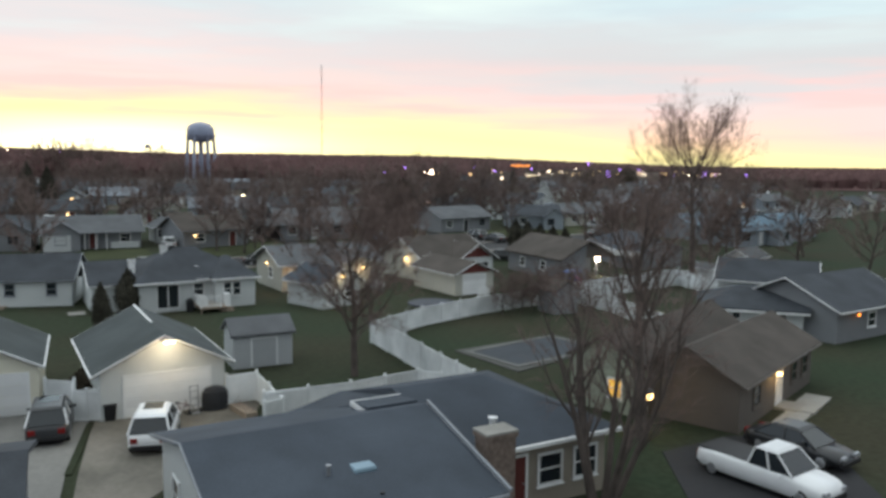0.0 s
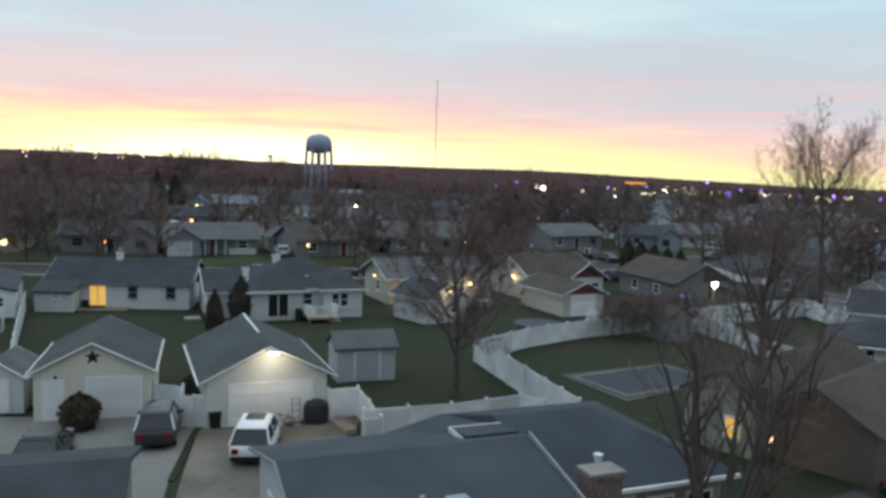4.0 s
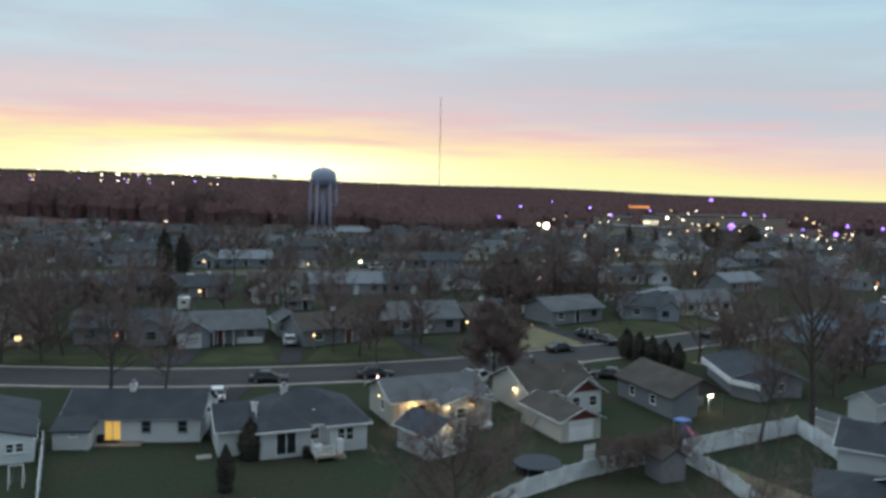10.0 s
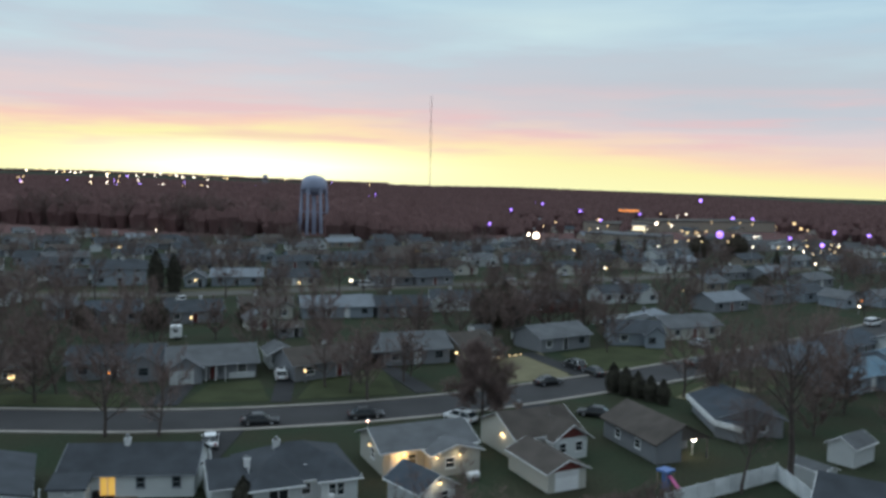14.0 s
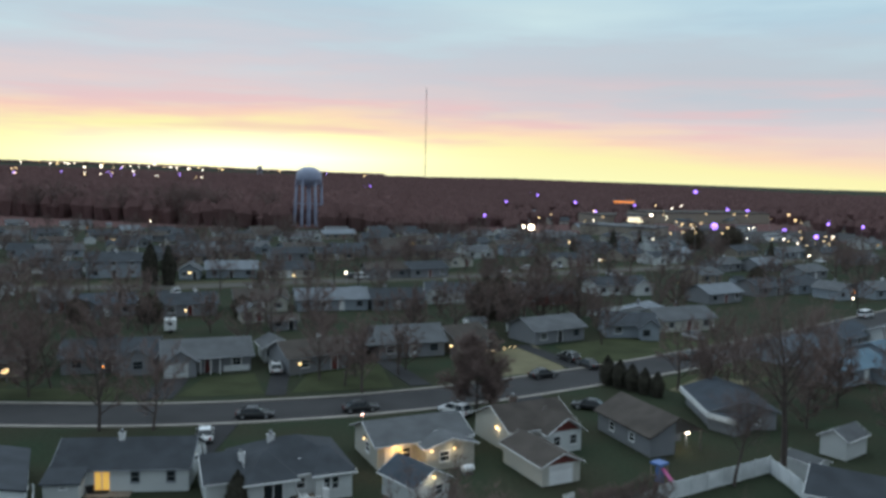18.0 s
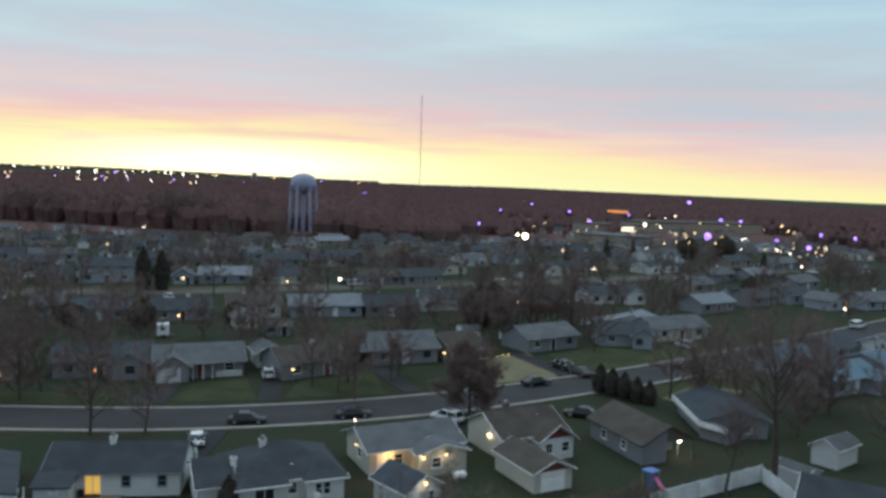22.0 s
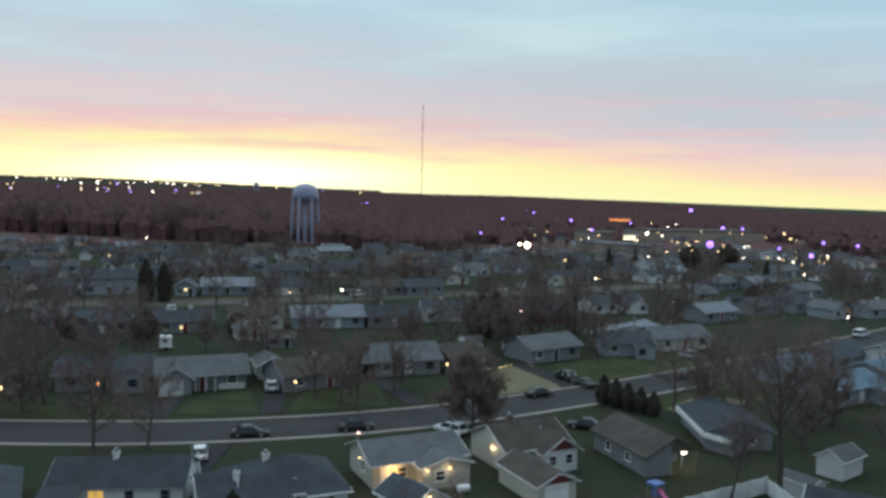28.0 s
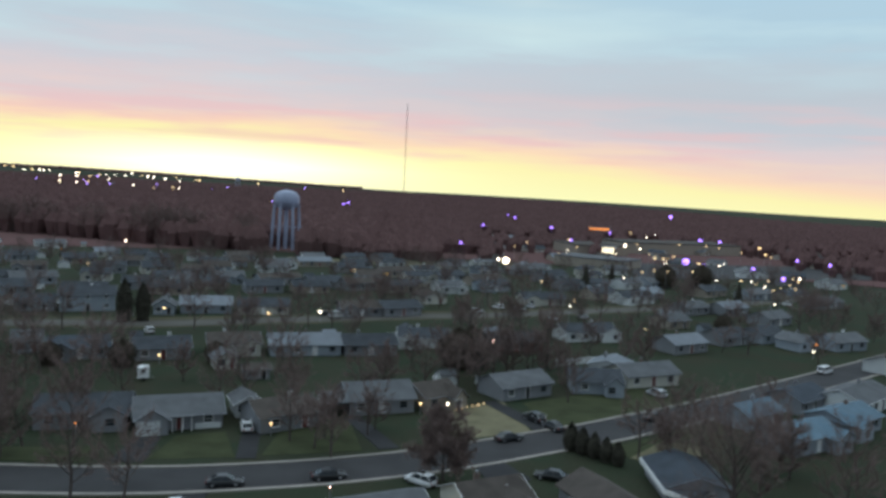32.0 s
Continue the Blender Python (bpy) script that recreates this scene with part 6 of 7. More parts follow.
# lawns and driveways across the street
for k, (pts, m_, lab) in enumerate(((
        [(-33.0, 106.2), (-21.5, 108.0), (-25.3, 119.5), (-32, 116.5)], LAWN_GREEN, "green front lawn"),
        ([(9.5, 118.5), (23.0, 124.8), (20.5, 143), (8, 133)], LAWN_DRY, "dry yellow front lawn"),
        ([(-60, 103.8), (-40.5, 104.3), (-41, 110.5), (-58, 109)], LAWN_GREEN, "green front lawn"),
        ([(-18.0, 109.0), (-4.0, 112.6), (-7.0, 128.0), (-17, 123)], LAWN_GREEN, "green front lawn"),
        ([(27, 127), (58, 146), (50, 158), (24, 142)], LAWN_GREEN, "green front lawn"),
        ([(33, 117), (58, 134), (54, 120), (40, 108)], LAWN_GREEN, "green back lawn"))):
    patch("lawn", pts, 0.03 + 0.004 * k, m_, lab, "lawn")
for k, pts in enumerate(([(-21.3, 107.4), (-18.6, 107.8), (-20.7, 126), (-23.6, 126)], [(-37.8, 104.6), (-33.2, 105.1), (-34, 116.2), (-37.6, 115)], [(-1.5, 113.3), (1.5, 114.3), (-5.2, 130), (-8, 129)], [(14.5, 95.5), (19.5, 103), (16.2, 110), (12.3, 107.2)], [(24.0, 124.5), (27.5, 126.5), (19.0, 143), (16.5, 141.5)], [(-26.4, 75), (-22.8, 76.2), (-22.0, 95.4), (-26.0, 95.0)])):
    patch("driveway_far", pts, 0.06 + 0.004 * k, ASPHALT_DARK, "dark asphalt driveway", "driveway")
patch("field", [(-58, 398), (40, 404), (56, 432), (-60, 428)], -2.0, LAWN_DRY, "pale dry open field before the woods", "field", -5)

# evergreens, bare trees in the yards
conifer("column", -71.6, 210.0, "tall dense dark evergreen behind the houses", 3.0)
conifer("column", -67.2, 211.2, "dense dark evergreen behind the houses", 2.75, 70)
for x, y, k in ((-68.4, 158.0, 0.95), (-54.6, 159.4, 1.08), (-37.6, 166, 0.9), (13.8, 170, 1.7), (16.8, 172, 1.75), (97.4, 229.5, 1.1), (-4.5, 150, 0.5), (118, 345, 1.9), (137, 352, 2.0)):
    conifer("wide", x, y, "dark evergreen in a back yard", k, 40 * k)


def yard_trees():
    rnd = random.Random(5)
    n = 0
    for _ in range(2600):
        if n >= 215:
            break
        y = rnd.uniform(108, 385) if rnd.random() < 0.95 else rnd.uniform(75, 108)
        x = rnd.uniform(-0.62 * y - 5, 0.62 * y + 5)
        if y < 108 and -48 < x < 58:
            continue
        p = Vector((x, y))
        if any((p - c).length < r for c, r in TAKEN):
            continue
        if min((p - q).length for q in STREET) < 7 or min((p - q).length for q in STREET_B) < 6:
            continue
        if -45 < x < 35 and y < 128:
            continue
        TAKEN.append((p, 4.5))
        n += 1
        tree(rnd.choice(["thin"] if y < 105 else ["far", "far", "far_b", "far_b", "far_c"]), x, y, rnd.choice(["bare brown tree in a back yard", "bare leafless yard tree"]), rnd.uniform(0.7, 1.1), rnd.uniform(0, 360), ground_z(x, y), "yard trees")


yard_trees()
for k, (x, y, q) in enumerate(((-11, 113, 0.9), (-15, 116, 0.8), (16.5, 152, 1.1), (20.5, 158, 1.15), (25.5, 164, 1.1), (12.5, 151, 0.9), (33, 144, 0.9), (-43, 106, 1.0), (-57, 104.5, 1.1), (-3.5, 120, 0.7), (-29.5, 132, 0.8), (6, 146, 0.9), (29, 166, 1.0), (34, 172, 1.1), (-46, 135, 0.9), (-18, 140, 0.9))):
    tree("far" if k % 2 else "far_b", x, y, "bare reddish-brown tree among the houses", q, 47 * k, group="yard trees")


# ---------------------------------------------------------------- water tower, mast, shops, woods
def back_yards():
    """Sheds and short white fences behind the far houses."""
    rnd = random.Random(31)
    n = 0
    spots = [(c, r) for c, r in TAKEN if r > 6 and c.y > 135]
    for c, r in spots:
        if rnd.random() < 0.55:
            p = c + Vector((rnd.uniform(-8, 8), 15 + rnd.uniform(0, 4)))
            if any((p - q).length < k for q, k in TAKEN) or min((p - q).length for q in STREET_B) < 8 or min((p - q).length for q in STREET) < 8:
                continue
            w = rnd.uniform(2.4, 4.2)
            q = p + Vector((w, w * 0.4))
            TAKEN.append((p, 4))
            simple_house(rnd.choice(["small pale back-yard shed", "small white back-yard shed", "small grey back-yard shed"]), tuple(p), tuple(q), 2.8, rnd.choice([SIDING_WHITE, SIDING_WHITE, SIDING_BLUE, SIDING_CREAM]), rnd.choice([ROOF_GREY, ROOF_PALE, ROOF_DARK]), 2.0, 0.8, rnd.choice(["x", "y"]), 0.2, None, z=ground_z(p.x, p.y), group="back-yard sheds", name="garden_shed", category="shed")
        if rnd.random() < 0.35 and n < 22 and c.y < 260:
            a = c + Vector((-9, 9 + rnd.uniform(0, 3)))
            b = a + Vector((rnd.uniform(8, 15), rnd.uniform(3, 6)))
            if min((a - q).length for q in STREET_B) > 7 and min((b - q).length for q in STREET_B) > 7:
                n += 1
                fence([tuple(a), tuple(b)], "white back-yard fence among the far houses", 1.6, group="far fences")


back_yards()


def water_tower():
    z0 = ground_z(-69.8, 485) - 0.5
    t = thing("water_tower", pose(-69.8, 485, z0), "pale water tower on tall legs", "water tower")
    H = 33.2 - z0
    part("tank", M().turned([(0.4, H - 12.0), (3.5, H - 11.6), (6.2, H - 10.6), (7.5, H - 8.6), (7.65, H - 6.4), (7.6, H - 4.6), (7.0, H - 2.9), (5.4, H - 1.3), (3.0, H - 0.35), (0.4, H)], 32), METAL_PALE, t, smooth=True)
    part("balcony", M().turned([(7.6, H - 7.6), (8.4, H - 7.6), (8.4, H - 7.4), (7.6, H - 7.4)], 32), METAL_PALE, t)
    part("riser", M().tube((0, 0, 0), (0, 0, H - 11.5), 1.3, 1.3, 14), METAL_PALE, t)
    for k in range(6):
        a = k * math.pi / 3 + 0.15
        part("leg", M().tube((8.7 * math.cos(a), 8.7 * math.sin(a), -0.5), (7.0 * math.cos(a), 7.0 * math.sin(a), H - 7), 0.95, 0.85, 10), METAL_PALE, t)
    for zz in (0.5,):
        for k in range(6):
            a, b = k * math.pi / 3 + 0.15, (k + 1) * math.pi / 3 + 0.15
            part("strut", M().tube((7.9 * math.cos(a), 7.9 * math.sin(a), zz * (H - 8)), (7.9 * math.cos(b), 7.9 * math.sin(b), zz * (H - 8)), 0.14, 0.14, 5), METAL_PALE, t)
    part("finial", M().tube((0, 0, H - 0.05), (0, 0, H + 1.0), 0.25, 0.1, 6), METAL_PALE, t)


water_tower()


def radio_mast(x, y, z0, h):
    t = thing("radio_mast", pose(x, y, z0), "slender red and white radio mast on the ridge", "mast")
    red, n, w = mat("mast_red", (0.35, 0.07, 0.05), 0.6, 0.1, 1, 5, bump=0), 14, 1.25
    for k in range(n):
        m = M()
        a, b = h * k / n, h * (k + 1) / n
        for s, q in ((-1, -1), (1, -1), (0, 1)):
            m.tube((s * w, q * w, a), (s * w, q * w, b), 0.34, 0.34, 4)
        for j in range(4):
            c, d = a + (b - a) * j / 4, a + (b - a) * (j + 1) / 4
            m.tube((-w, -w, c), (w, -w, d), 0.18, 0.18, 4)
            m.tube((w, -w, c), (0, w, d), 0.18, 0.18, 4)
        part("section", m, red if k % 2 == 0 else METAL_GREY, t)


radio_mast(0, 2480, 10, 282)

shop = thing("shop_building", pose(140.5, 548, ground_z(140, 548), rz=12), "large flat-roofed shop with lit front", "shop")
part("wall", M().box(-20, 20, 0, 40, -1, 7), SIDING_TAN, shop)
part("roof", M().box(-20.4, 20.4, -0.4, 40.4, 7, 7.6), ROOF_BROWN, shop)
for k in range(8):
    part("shop_window", M().box(-8 + k * 2.1, -8 + k * 2.1 + 1.9, -0.1, -0.02, 0.6, 6.0), glow("shop_lit", lin(255, 240, 205), 1.6), shop, "")
part("canopy", M().box(-9, 9.4, -3, 0, 6.2, 6.7), WHITE, shop)
shop_b = thing("shop_building", pose(205, 590, ground_z(205, 590), rz=14), "long flat-roofed store building", "shop")
part("wall", M().box(-40, 60, 0, 40, -1, 8), SIDING_TAN, shop_b)
part("roof", M().box(-40.4, 60.4, -0.4, 40.4, 8, 8.7), ROOF_BROWN, shop_b)
sign = thing("shop_sign", pose(183, 731, ground_z(183, 731)), "row of glowing orange sign letters seen as bars", "sign")
for k in range(6):
    part("sign_bar", M().box(k * 3.2 - 9, k * 3.2 - 7.4, 0, 0.4, 10.2, 11.7), BULB_ORANGE, sign)
part("sign_frame", M().box(-10, 10.5, 0.42, 0.7, 9.0, 13.0).box(-8.5, -8, 0.5, 0.7, -0.5, 9.0).box(9, 9.5, 0.5, 0.7, -0.5, 9.0), METAL_GREY, sign)

patch("parking_far", [(120, 395), (300, 450), (320, 530), (140, 486)], ground_z(200, 470) + 1.2, ASPHALT, "asphalt parking before the shops", "parking", -6)


LIT_LEFT = [(-757, 1522, 37), (-742, 1530, 40), (-729, 1536, 40), (-712, 1544, 35), (-700, 1549, 36), (-690, 1554, 36), (-683, 1557, 35), (-673, 1561, 36), (-630, 1579, 33), (-626, 1581, 35), (-593, 1593, 32),
            (-580, 1598, 32), (-567, 1603, 33), (-548, 1609, 33), (-538, 1613, 36), (-521, 1618, 33), (-509, 1622, 33), (-498, 1626, 31), (-477, 1632, 30), (-458, 1637, 32), (-420, 1647, 30), (-414, 1649, 30)]
LIT_LEFT_VIOLET = [(-615, 1585, 13), (-574, 1600, 15), (-491, 1628, 9), (-467, 1635, 7), (-390, 1655, 15), (-360, 1661, 16)]
LIT_SLOPE = [(-587, 1596, 12), (-531, 1422, 6), (-497, 1360, 6), (-627, 1505, 6), (-643, 1574, 9), (-627, 1580, 6), (-521, 1618, 10), (-360, 1528, 6), (-201, 1204, 6), (-200, 1234, 6), (-128, 1695, 23), (-15, 1492, 6), (-301, 1673, 29), (-206, 1687, 24)]
# the lamp posts of the shops: place, height of the globe and its radius
LIT_SHOPS_VIOLET = [
    (253, 663, 5.0, 1.61), (265, 651, 5.0, 1.39), (174, 382, 6.7, 0.95), (161, 324, 7.8, 0.92), (153, 418, 5.8, 2.01), (244, 477, 5.0, 0.91),
    (248, 446, 5.3, 0.87), (125, 581, 5.0, 1.01), (148, 784, 5.0, 1.35), (38, 503, 5.0, 0.86), (79, 774, 5.0, 1.10), (144, 1019, 5.3, 1.45),
    (469, 1379, 7.4, 3.29), (144, 1085, 5.7, 1.55), (-88, 1293, 7.9, 1.83), (153, 393, 6.4, 0.84), (194, 735, 5.0, 1.08), (-91, 1230, 7.1, 1.39)]
LIT_SHOPS = [
    (155, 543, 5.0, 1.44), (125, 589, 5.0, 0.85), (148, 466, 5.0, 0.55), (142, 437, 5.4, 0.78), (146, 434, 5.5, 0.78), (134, 394, 6.4, 0.71),
    (161, 461, 5.1, 0.69), (156, 407, 6.1, 0.74), (270, 587, 5.0, 1.10), (241, 514, 5.0, 0.96), (236, 495, 5.0, 0.62), (175, 367, 7.1, 0.58),
    (150, 314, 7.9, 0.39), (136, 287, 8.0, 0.45), (168, 324, 7.9, 0.62), (160, 309, 8.0, 0.59), (147, 286, 8.0, 0.36), (161, 392, 6.5, 0.60),
    (170, 409, 6.0, 0.50), (135, 306, 8.0, 0.47), (139, 305, 8.0, 0.47), (117, 239, 8.0, 0.38), (124, 303, 8.0, 0.37), (128, 468, 5.0, 0.55),
    (86, 298, 8.0, 0.35), (48, 216, 8.0, 0.31), (114, 509, 5.0, 0.59), (70, 487, 5.0, 0.56), (85, 535, 5.0, 0.61)]
LIT_LOT = [
    (50, 274, 8.0, 0.47), (90, 447, 5.3, 0.52), (100, 472, 5.0, 0.55), (208, 586, 5.0, 0.70), (227, 581, 5.0, 0.71), (206, 601, 5.0, 0.72),
    (211, 678, 5.0, 0.80), (214, 737, 5.0, 0.87), (239, 741, 5.0, 0.88), (111, 340, 7.6, 0.41), (116, 338, 7.6, 0.40), (128, 340, 7.6, 0.51),
    (102, 328, 7.8, 0.49), (231, 568, 5.0, 0.69), (170, 566, 5.0, 0.67), (158, 518, 5.0, 0.77), (231, 528, 5.0, 0.49), (170, 615, 5.0, 0.54),
    (151, 298, 8.0, 0.38), (142, 286, 8.0, 0.27), (135, 278, 8.0, 0.35), (137, 297, 8.0, 0.37), (166, 326, 7.8, 0.41)]


YARD_LAMPS = [(-104.3, 226.7), (-102.9, 227.0), (-99.1, 222.4), (-141.2, 324.1), (-124.8, 324.1), (-168.2, 403.0), (-64.7, 222.0), (-162.1, 477.1), (-48.2, 162.3), (-39.0, 171.0), (-35.7, 220.6), (-25.6, 288.8),
              (-19.6, 347.2), (0.5, 356.2), (-18.2, 118.2), (9.6, 132.8), (62.0, 274.6), (65.8, 356.5), (70.4, 218.9), (106.9, 194.8), (4.9, 132.4), (113.0, 205.0)]


def shop_quarter():
    """Low roofs before and between the shops."""
    rnd = random.Random(21)
    done = []
    for _ in range(900):
        x, y = rnd.uniform(45, 330), rnd.uniform(372, 690)
        if x > 0.6 * y or y < 372 + 0.25 * (x - 45) * (x < 150):
            continue
        p = Vector((x, y))
        if any((p - q).length < 19 for q in done) or (p - Vector((140, 560))).length < 34 or (p - Vector((108, 455))).length < 30 or 150 < x < 320 and 590 < y < 640:
            continue
        if any(abs(math.degrees(math.atan2(x, y)) - la) < math.degrees(lw) and lr - 60 < p.length < lr + 6 for la, lr, lw in LAMP_AZ):
            continue
        done.append(p)
        a = rnd.uniform(0.1, 0.7) if rnd.random() < 0.7 else rnd.uniform(-0.8, 0.1)
        w = rnd.uniform(9, 16)
        wall, roof = rnd.choice([SIDING_WHITE, SIDING_GREY, SIDING_TAN, SIDING_CREAM]), rnd.choice([ROOF_DARK, ROOF_GREY, ROOF_SLATE, ROOF_BROWN, ROOF_PALE])
        simple_house(f"small far {WALL_WORD[wall.name]} house, {ROOF_WORD[roof.name]} roof", (x, y), (x + w * math.cos(a), y + w * math.sin(a)), 8, wall, roof, 2.8, rnd.uniform(1.5, 2.2), rnd.choice(["x", "x", "y"]), 0.4, None, [("n", w * 0.3, 1.5, 1.4, 1.2), ("n", w * 0.7, 1.5, 1.4, 1.2, *([1] if rnd.random() < 0.15 else []))], z=ground_z(x, y), group="houses by the shops")
        if len(done) > 60:
            break


def parking_lamps():
    """Lamp posts of the shops' lot, the slope and the ridge, each with its globe at the given height."""
    rnd = random.Random(9)
    for pts, bulbs, size, label, group in ((LIT_LEFT, [BULB_WARM, BULB_WHITE, BULB_WHITE], 1.0, "far lit road lamp on the ridge", "ridge lamps"),
                                           (LIT_LEFT_VIOLET, [BULB_VIOLET], 1.7, "far violet-white lot lamp", "slope lamps"),
                                           (LIT_SLOPE, [BULB_WARM, BULB_WHITE, BULB_VIOLET], 1.0, "far lit road lamp on the slope", "slope lamps")):
        for x, y, z in pts:
            g = ground_z(x, y)
            r = 1.12 * size * rnd.uniform(0.7, 1.15) * (0.25 + math.hypot(x, y) / 1900)
            lamp_post(x, y + 1.1, max(3.0, z - g - 0.1 + r * 0.6), label, rnd.choice(bulbs), r, 1.0, group, g)
    for pts, bulbs, label in ((LIT_SHOPS_VIOLET, [BULB_VIOLET_WHITE], "tall violet-white parking lamp"), (LIT_SHOPS, [BULB_WHITE, BULB_WARM, BULB_WARM], "tall lit parking lamp"), (LIT_LOT, [BULB_WARM, BULB_WHITE, BULB_WARM], "small lit parking lamp")):
        for x, y, z, r in pts:
            g = ground_z(x, y)
            lamp_post(x, y + 1.1, max(3.0, z - g - 0.1 + r * 0.6), label, rnd.choice(bulbs), r * (0.9 if bulbs[0] is BULB_VIOLET_WHITE else 0.6), 1.0, "parking lamps", g)
    for k, (x, y) in enumerate(YARD_LAMPS):
        lamp_post(x, y, 2.0, "small lit yard lamp", (BULB_WARM, BULB_ORANGE, BULB_WARM, BULB_WHITE)[k % 4], 0.09 + 0.0009 * y, 0.2, "yard lamps", ground_z(x, y))


RIDGE = random.Random(57)
for _ in range(30):
    a_, r_ = radians(RIDGE.uniform(-29, -15)), RIDGE.uniform(1480, 1660)
    LIT_SLOPE.append((r_ * math.sin(a_), r_ * math.cos(a_), RIDGE.uniform(8, 30)))
LAMP_AZ = [(math.degrees(math.atan2(x, y)), math.hypot(x, y), (14 if y < 700 else 6) / y) for x, y, *_ in LIT_LEFT_VIOLET + LIT_SLOPE + LIT_SHOPS_VIOLET + LIT_SHOPS + LIT_LOT if y > 400]
parking_lamps()
shop_quarter()
lamp_post(48.9, 365, 8.6, "bright white twin floodlight", BULB_WHITE, 1.35, 1.0, z=ground_z(49, 365))
lamp_post(45.4, 365, 8.6, "bright white twin floodlight", BULB_WHITE, 0.6, 1.0, z=ground_z(45, 365))
lamp_post(-58.6, 112.2, 1.9, "bright orange-white porch lamp post", BULB_WARM, 0.42, 0.2)
lamp_post(-12.6, 124.4, 1.9, "small orange porch lamp post", BULB_ORANGE, 0.18, 0.2)
lamp_post(-18.6, 121.6, 1.5, "small white yard lamp", BULB_WHITE, 0.13, 0.2)
lamp_post(-46.4, 115.8, 1.8, "small orange yard lamp", BULB_ORANGE, 0.2, 0.2)
lamp_post(-21.2, 219, 3.2, "bright lamp by the second street", BULB_WHITE, 0.32, 0.3)
lamp_post(23.4, 184, 3.6, "rosy lit yard lamp", glow("bulb_rose", lin(255, 190, 170), 12), 0.3, 0.3)


for side, d0, d1, m_, lab in ((1, 4.6, 8.5, VERGE, "dry yellowish verge along the second street"), (-1, 4.6, 6.4, VERGE, "dry grass strip along the second street")):
    vm = M()
    a_, b_ = offset(STREET_B, side * d0), offset(STREET_B, side * d1)
    strip(vm, *((a_, b_) if side < 0 else (b_, a_)), -0.2, 0.035)
    solid("verge" if side > 0 else "pavement_second", vm, m_, lab, "verge" if side > 0 else "pavement", "structure")


def far_cars():
    """Cars parked among the far rows."""
    rnd = random.Random(88)
    tones = [("white", (0.75, 0.76, 0.78)), ("silver", (0.5, 0.52, 0.55)), ("charcoal", (0.03, 0.032, 0.036)), ("white", (0.75, 0.76, 0.78))]
    line = offset(STREET_B, 12) + offset(STREET_B, -12)
    for k in range(15):
        p = line[(k * 37 + 5) % len(line)] + Vector((rnd.uniform(-2, 2), rnd.uniform(-1, 1)))
        if abs(p.x) > 0.6 * p.y or any((p - c).length < r - 3 for c, r in TAKEN):
            continue
        nm, c = rnd.choice(tones)
        word = {"white": "white", "silver": "silver", "charcoal": "dark"}[nm]
        car(p.x, p.y, rnd.uniform(90, 130), nm, c, f"{word} car in a driveway by the second street", rnd.choice(["sedan", "suv"]))


far_cars()


def far_woods():
    """Bare woods on the far slope: thousands of ragged crowns on thin stems, joined."""
    rnd = random.Random(13)
    m = M()
    count = 0
    # a floor of fallen leaves under the trees
    floor = M()
    azs = [radians(-40 + 2 * k) for k in range(42)]
    rr_ = [470, 560, 680, 820, 980, 1150, 1300, 1500, 1750, 2000]
    for k, a in enumerate(azs):
        floor.v += [(r * math.sin(a), r * math.cos(a), ground_z(r * math.sin(a), r * math.cos(a)) + 0.5) for r in rr_]
    n = len(rr_)
    floor.f = [(k * n + i, k * n + i + 1, (k + 1) * n + i + 1, (k + 1) * n + i) for k in range(len(azs) - 1) for i in range(n - 1)]
    solid("woods_floor", floor, WOODS, "brown leaf litter under the winter woods", "ground", "structure")
    for _ in range(70000):
        az = rnd.uniform(-38, 40)
        r = 430 + 1670 * rnd.random() ** 1.15
        x, y = r * math.sin(radians(az)), r * math.cos(radians(az))
        if y < 440 + 0.42 * max(0.0, -60 - x) or (60 < x < 420 and y < 700 or x > 0 and y < 450) and rnd.random() < 0.8:
            continue
        if math.hypot(x + 69.8, y - 485) < 16 or -80 < x < -55 and y < 480:
            continue
        if any(abs(az - la) < math.degrees(lw) and lr - (160 if lr < 700 else 90) < r < lr + 4 for la, lr, lw in LAMP_AZ):
            continue
        z = ground_z(x, y)
        s = rnd.uniform(0.88, 1.1) * (1.0 + r / 2200) * (rnd.uniform(1.2, 1.75) if x < -20 and r < 900 else 1.0)
        h, w = 7.6 * s, 2.7 * s
        n, ph = 5, rnd.uniform(0, 6)
        rings = []
        for zz, q in ((0.05 if r < 700 else 0.3, 0.7), (0.62, 1.0), (0.95, 0.35)):
            rings.append([(x + w * q * rnd.uniform(0.8, 1.15) * math.cos(ph + 2 * math.pi * i / n), y + w * q * rnd.uniform(0.8, 1.15) * math.sin(ph + 2 * math.pi * i / n), z + h * (zz + rnd.uniform(-0.05, 0.05))) for i in range(n)])
        m.loft(rings)
        m.add([(x - 0.2, y, z - 0.5), (x + 0.2, y, z - 0.5), (x, y + 0.2, z + h * 0.5)], [(0, 1, 2)])
        count += 1
        if count > 42000:
            break
    # the farthest crest
    for _ in range(2600):
        az, r = rnd.uniform(-36, -3), rnd.uniform(4250, 4600)
        x, y = r * math.sin(radians(az)), r * math.cos(radians(az))
        z, h, w = ground_z(x, y), rnd.uniform(9, 15), rnd.uniform(6, 11)
        ph = rnd.uniform(0, 6)
        m.loft([[(x + w * q * math.cos(ph + 1.26 * i), y + w * q * math.sin(ph + 1.26 * i), z + h * t) for i in range(5)] for q, t in ((0.7, -0.1), (1.0, 0.5), (0.4, rnd.uniform(0.8, 1.0)))], caps=False)
    ob = solid("woods", m, WOODS, "bare brown winter woods on the far slope", "woods", "stuff")


far_woods()

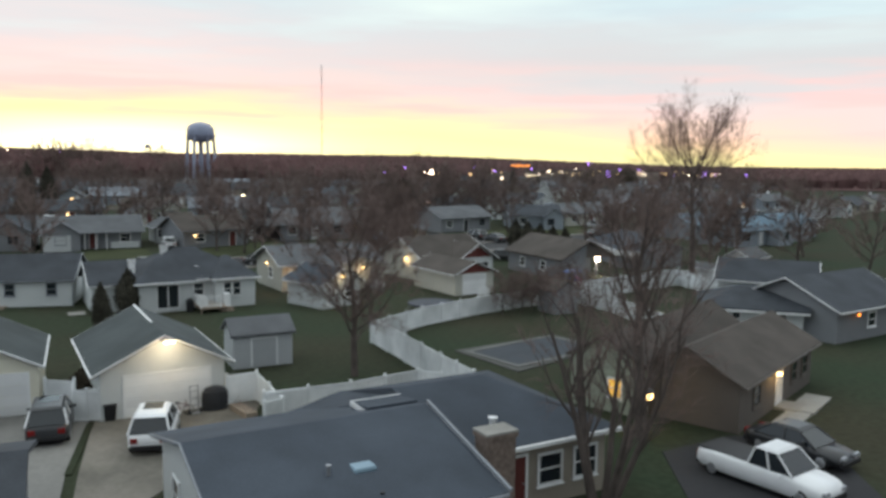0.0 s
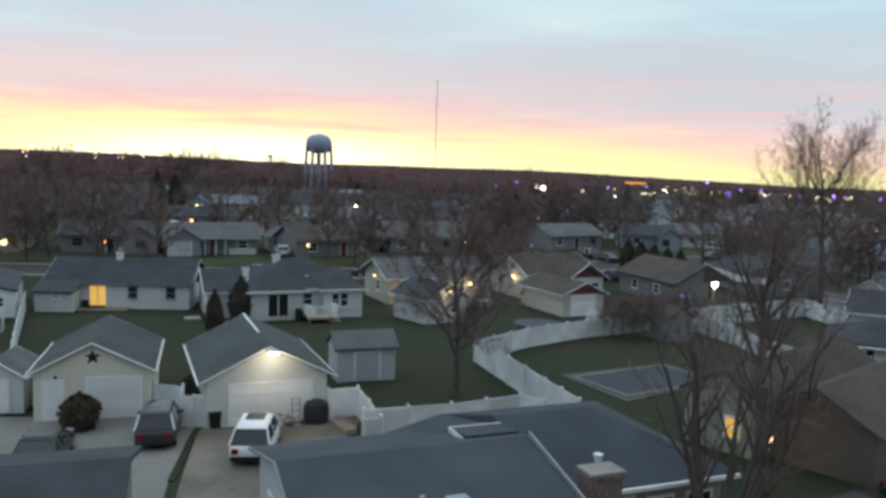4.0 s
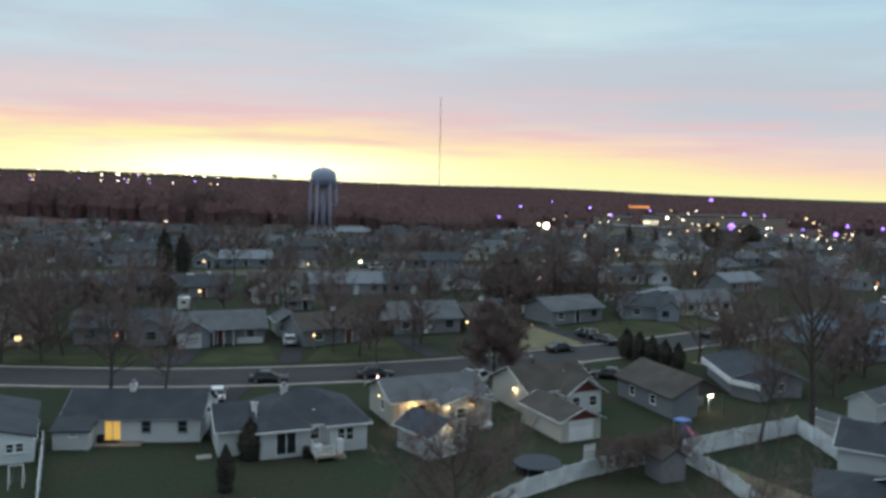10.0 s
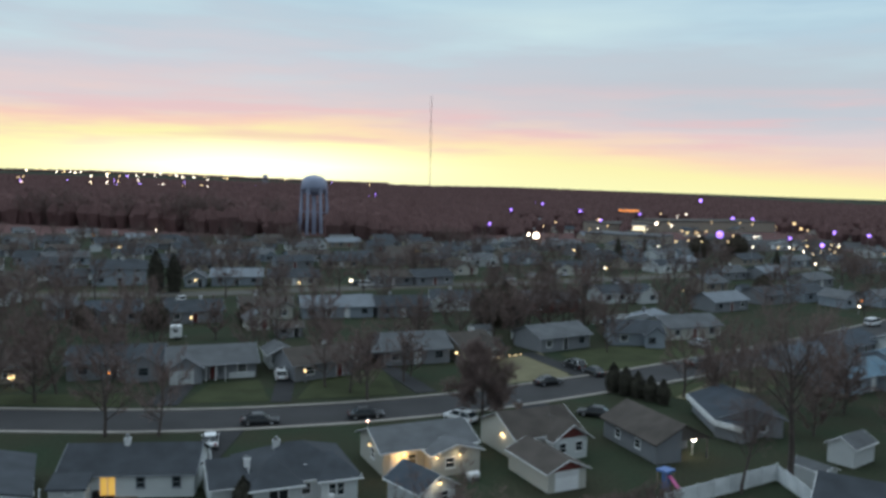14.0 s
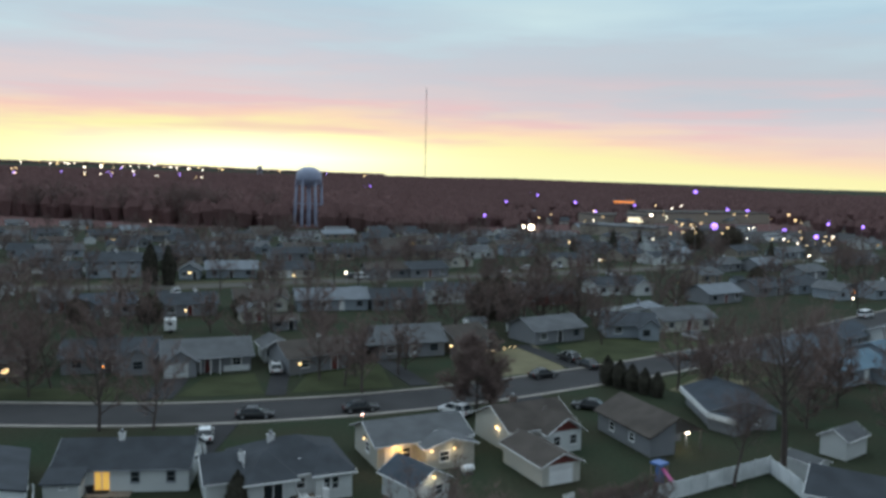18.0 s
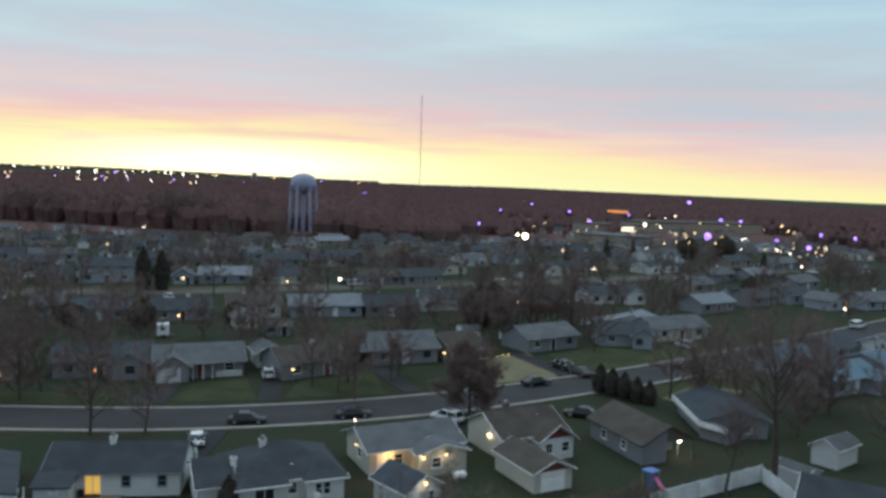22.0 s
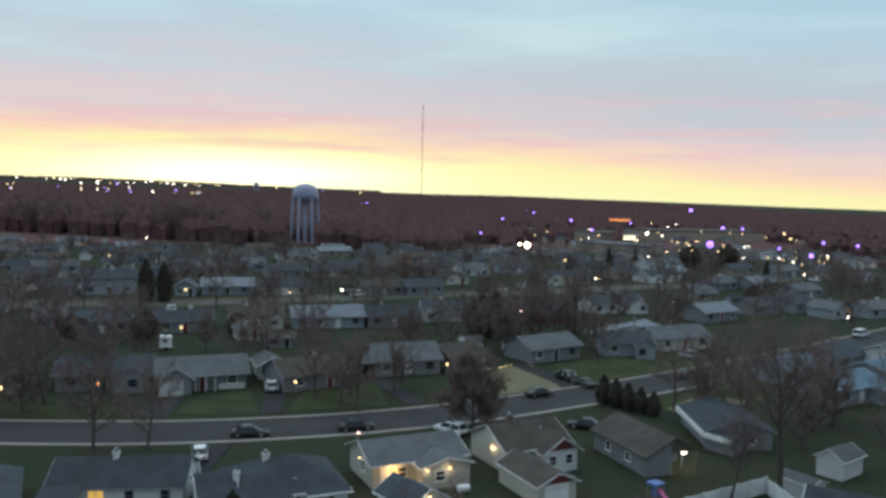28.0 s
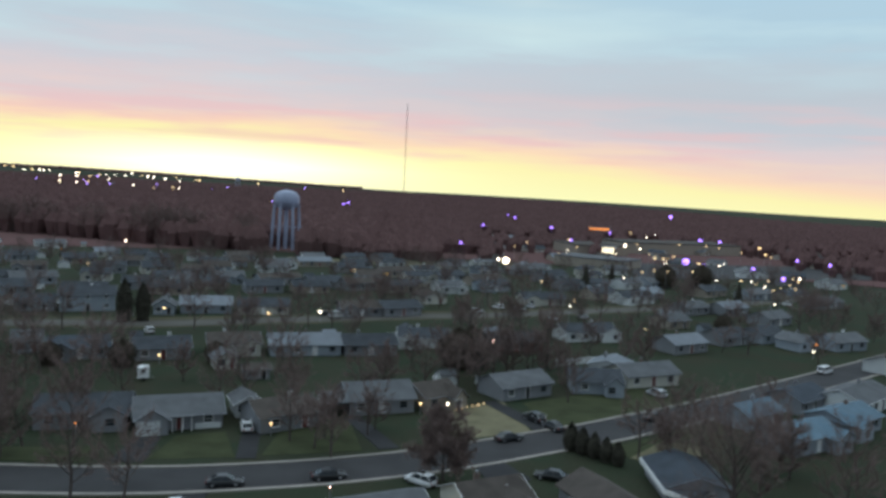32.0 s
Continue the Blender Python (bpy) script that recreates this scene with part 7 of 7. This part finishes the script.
store = thing("shop_building", pose(108, 450, ground_z(108, 450), rz=-38), "long low pale store building", "shop")
part("wall", M().box(-22, 22, 0, 24, -1, 5.5), SIDING_TAN, store)
part("roof", M().box(-22.4, 22.4, -0.4, 24.4, 5.5, 6.1), ROOF_GREY, store)
ware = thing("warehouse", pose(-480, 1560, ground_z(-480, 1560), rz=16), "long pale warehouse on the far slope", "warehouse")
part("wall", M().box(-75, 75, 0, 50, -4, 9), SIDING_WHITE, ware)
part("roof", M().box(-75.5, 75.5, -0.5, 50.5, 9, 10), ROOF_PALE, ware)
far_tank = thing("water_tower", pose(-378, 1848, ground_z(-378, 1848), rz=0), "small far water tower on the ridge", "water tower")
zt = 40.0 - ground_z(-378, 1848)
part("tank", M().turned([(0.5, zt - 8), (4.5, zt - 7), (6.2, zt - 4), (5.2, zt - 1.2), (0.5, zt)], 16), METAL_PALE, far_tank, smooth=True)
for k in range(4):
    a = k * math.pi / 2 + 0.6
    part("leg", M().tube((5.5 * math.cos(a), 5.5 * math.sin(a), -0.5), (5.0 * math.cos(a), 5.0 * math.sin(a), zt - 4), 0.6, 0.6, 6), METAL_PALE, far_tank)

camper = thing("camper_trailer", pose(-47.3, 149.3, 0, rz=15), "white box camper trailer in a back yard", "trailer")
part("body", M().cbox(-1.05, 1.05, -1.0, 1.0, 0.5, 2.6, 0.12), WHITE, camper)
for s_ in (-1, 1):
    part("wheel", M().tube((0.1, s_ * 0.9, 0.33), (0.1, s_ * 1.05, 0.33), 0.33, 0.33, 12), RUBBER, camper)
part("window", M().box(-0.4, 0.4, -1.03, -1.0, 1.5, 2.0), PANE, camper)
part("drawbar", M().tube((1.05, 0, 0.5), (2.0, 0, 0.45), 0.06, 0.06, 5), METAL_GREY, camper)

for x, y, rz, nm, c, lab, st in ((8.6, 128.6, 110, "blue", (0.10, 0.16, 0.26), "blue car in a driveway", "sedan"), (25.3, 249, 25, "white", None, "white SUV by the second street", "suv"), (40.2, 257.5, 30, "silver", (0.5, 0.52, 0.55), "silver car by the second street", "sedan"),
                                 (-17.5, 229, 20, "white", None, "white van by the second street", "van"), (-68.5, 240, 100, "silver", None, "silver car in a driveway", "sedan"), (-20.5, 231.5, 18, "charcoal", None, "dark car by the second street", "sedan"),
                                 (52, 150.5, 115, "silver", None, "silver car in a driveway", "suv"), (24.5, 131, 118, "black", None, "black car in a driveway", "suv"), (26.8, 126.5, 118, "charcoal", None, "dark car in a driveway", "sedan")):
    car(x, y, rz, nm, c or {"white": (0.75, 0.76, 0.78), "silver": (0.5, 0.52, 0.55), "charcoal": (0.03, 0.032, 0.036), "black": (0.02, 0.021, 0.024)}[nm], lab, st)
for k in range(6):
    g = thing("path_light", pose(11.2 + k * 1.05, 133.9 + k * 0.95, 0), "small lit path light along a drive", "lamp", "path lights")
    part("stake", M().tube((0, 0, -0.05), (0, 0, 0.5), 0.025, 0.02, 5), BLACK, g)
    part("globe", bulb_mesh(0.09), BULB_WARM, g, at=pose(0, 0, 0.6), smooth=True)
for x, y, k in ((77.0, 323, 0.9), (101, 372, 0.7), (62, 330, 0.6), (132, 300, 0.7)):
    conifer("spruce", x, y, "dark spruce among the far houses", k, 90 * k, z=ground_z(x, y))


def tall_trees():
    """Tall reddish trees along the edge of the woods, and bare trees over the yards by the bend."""
    rnd = random.Random(63)
    for k in range(30):
        y = rnd.uniform(440, 480)
        x = -y * rnd.uniform(0.17, 0.6)
        y += 0.42 * max(0.0, -60 - x)
        if abs(x + 69.8) < 14:
            continue
        tree(rnd.choice(["far", "far_b"]), x, y, "tall bare reddish tree before the woods", rnd.uniform(1.7, 2.15), rnd.uniform(0, 360), ground_z(x, y), "trees before the woods")
    for x, y, q in ((48, 96, 0.9), (52, 104, 1.0), (44, 106, 0.8), (57, 106, 1.0), (49, 113, 0.8), (66, 104, 1.0), (55, 88, 0.9), (61, 84, 1.0), (48, 125, 0.9), (43, 117, 0.7)):
        if any((Vector((x, y)) - c).length < r - 1 for c, r in TAKEN):
            continue
        tree(rnd.choice(["far", "far_b", "far_c"]), x, y, "bare brown tree among the yards by the bend", q, rnd.uniform(0, 360), 0, "yard trees")
    for x, y, q in ((-66, 103, 1.2), (-60, 119, 1.1), (-49, 123.5, 0.9), (-10, 118, 0.9), (-2.5, 123, 0.8), (17, 158, 1.05), (24, 165, 1.1), (31, 173, 1.0), (-71, 120, 1.2)):
        tree("far_c", x, y, "dense bare reddish tree among the houses", q, rnd.uniform(0, 360), 0, "yard trees")


tall_trees()
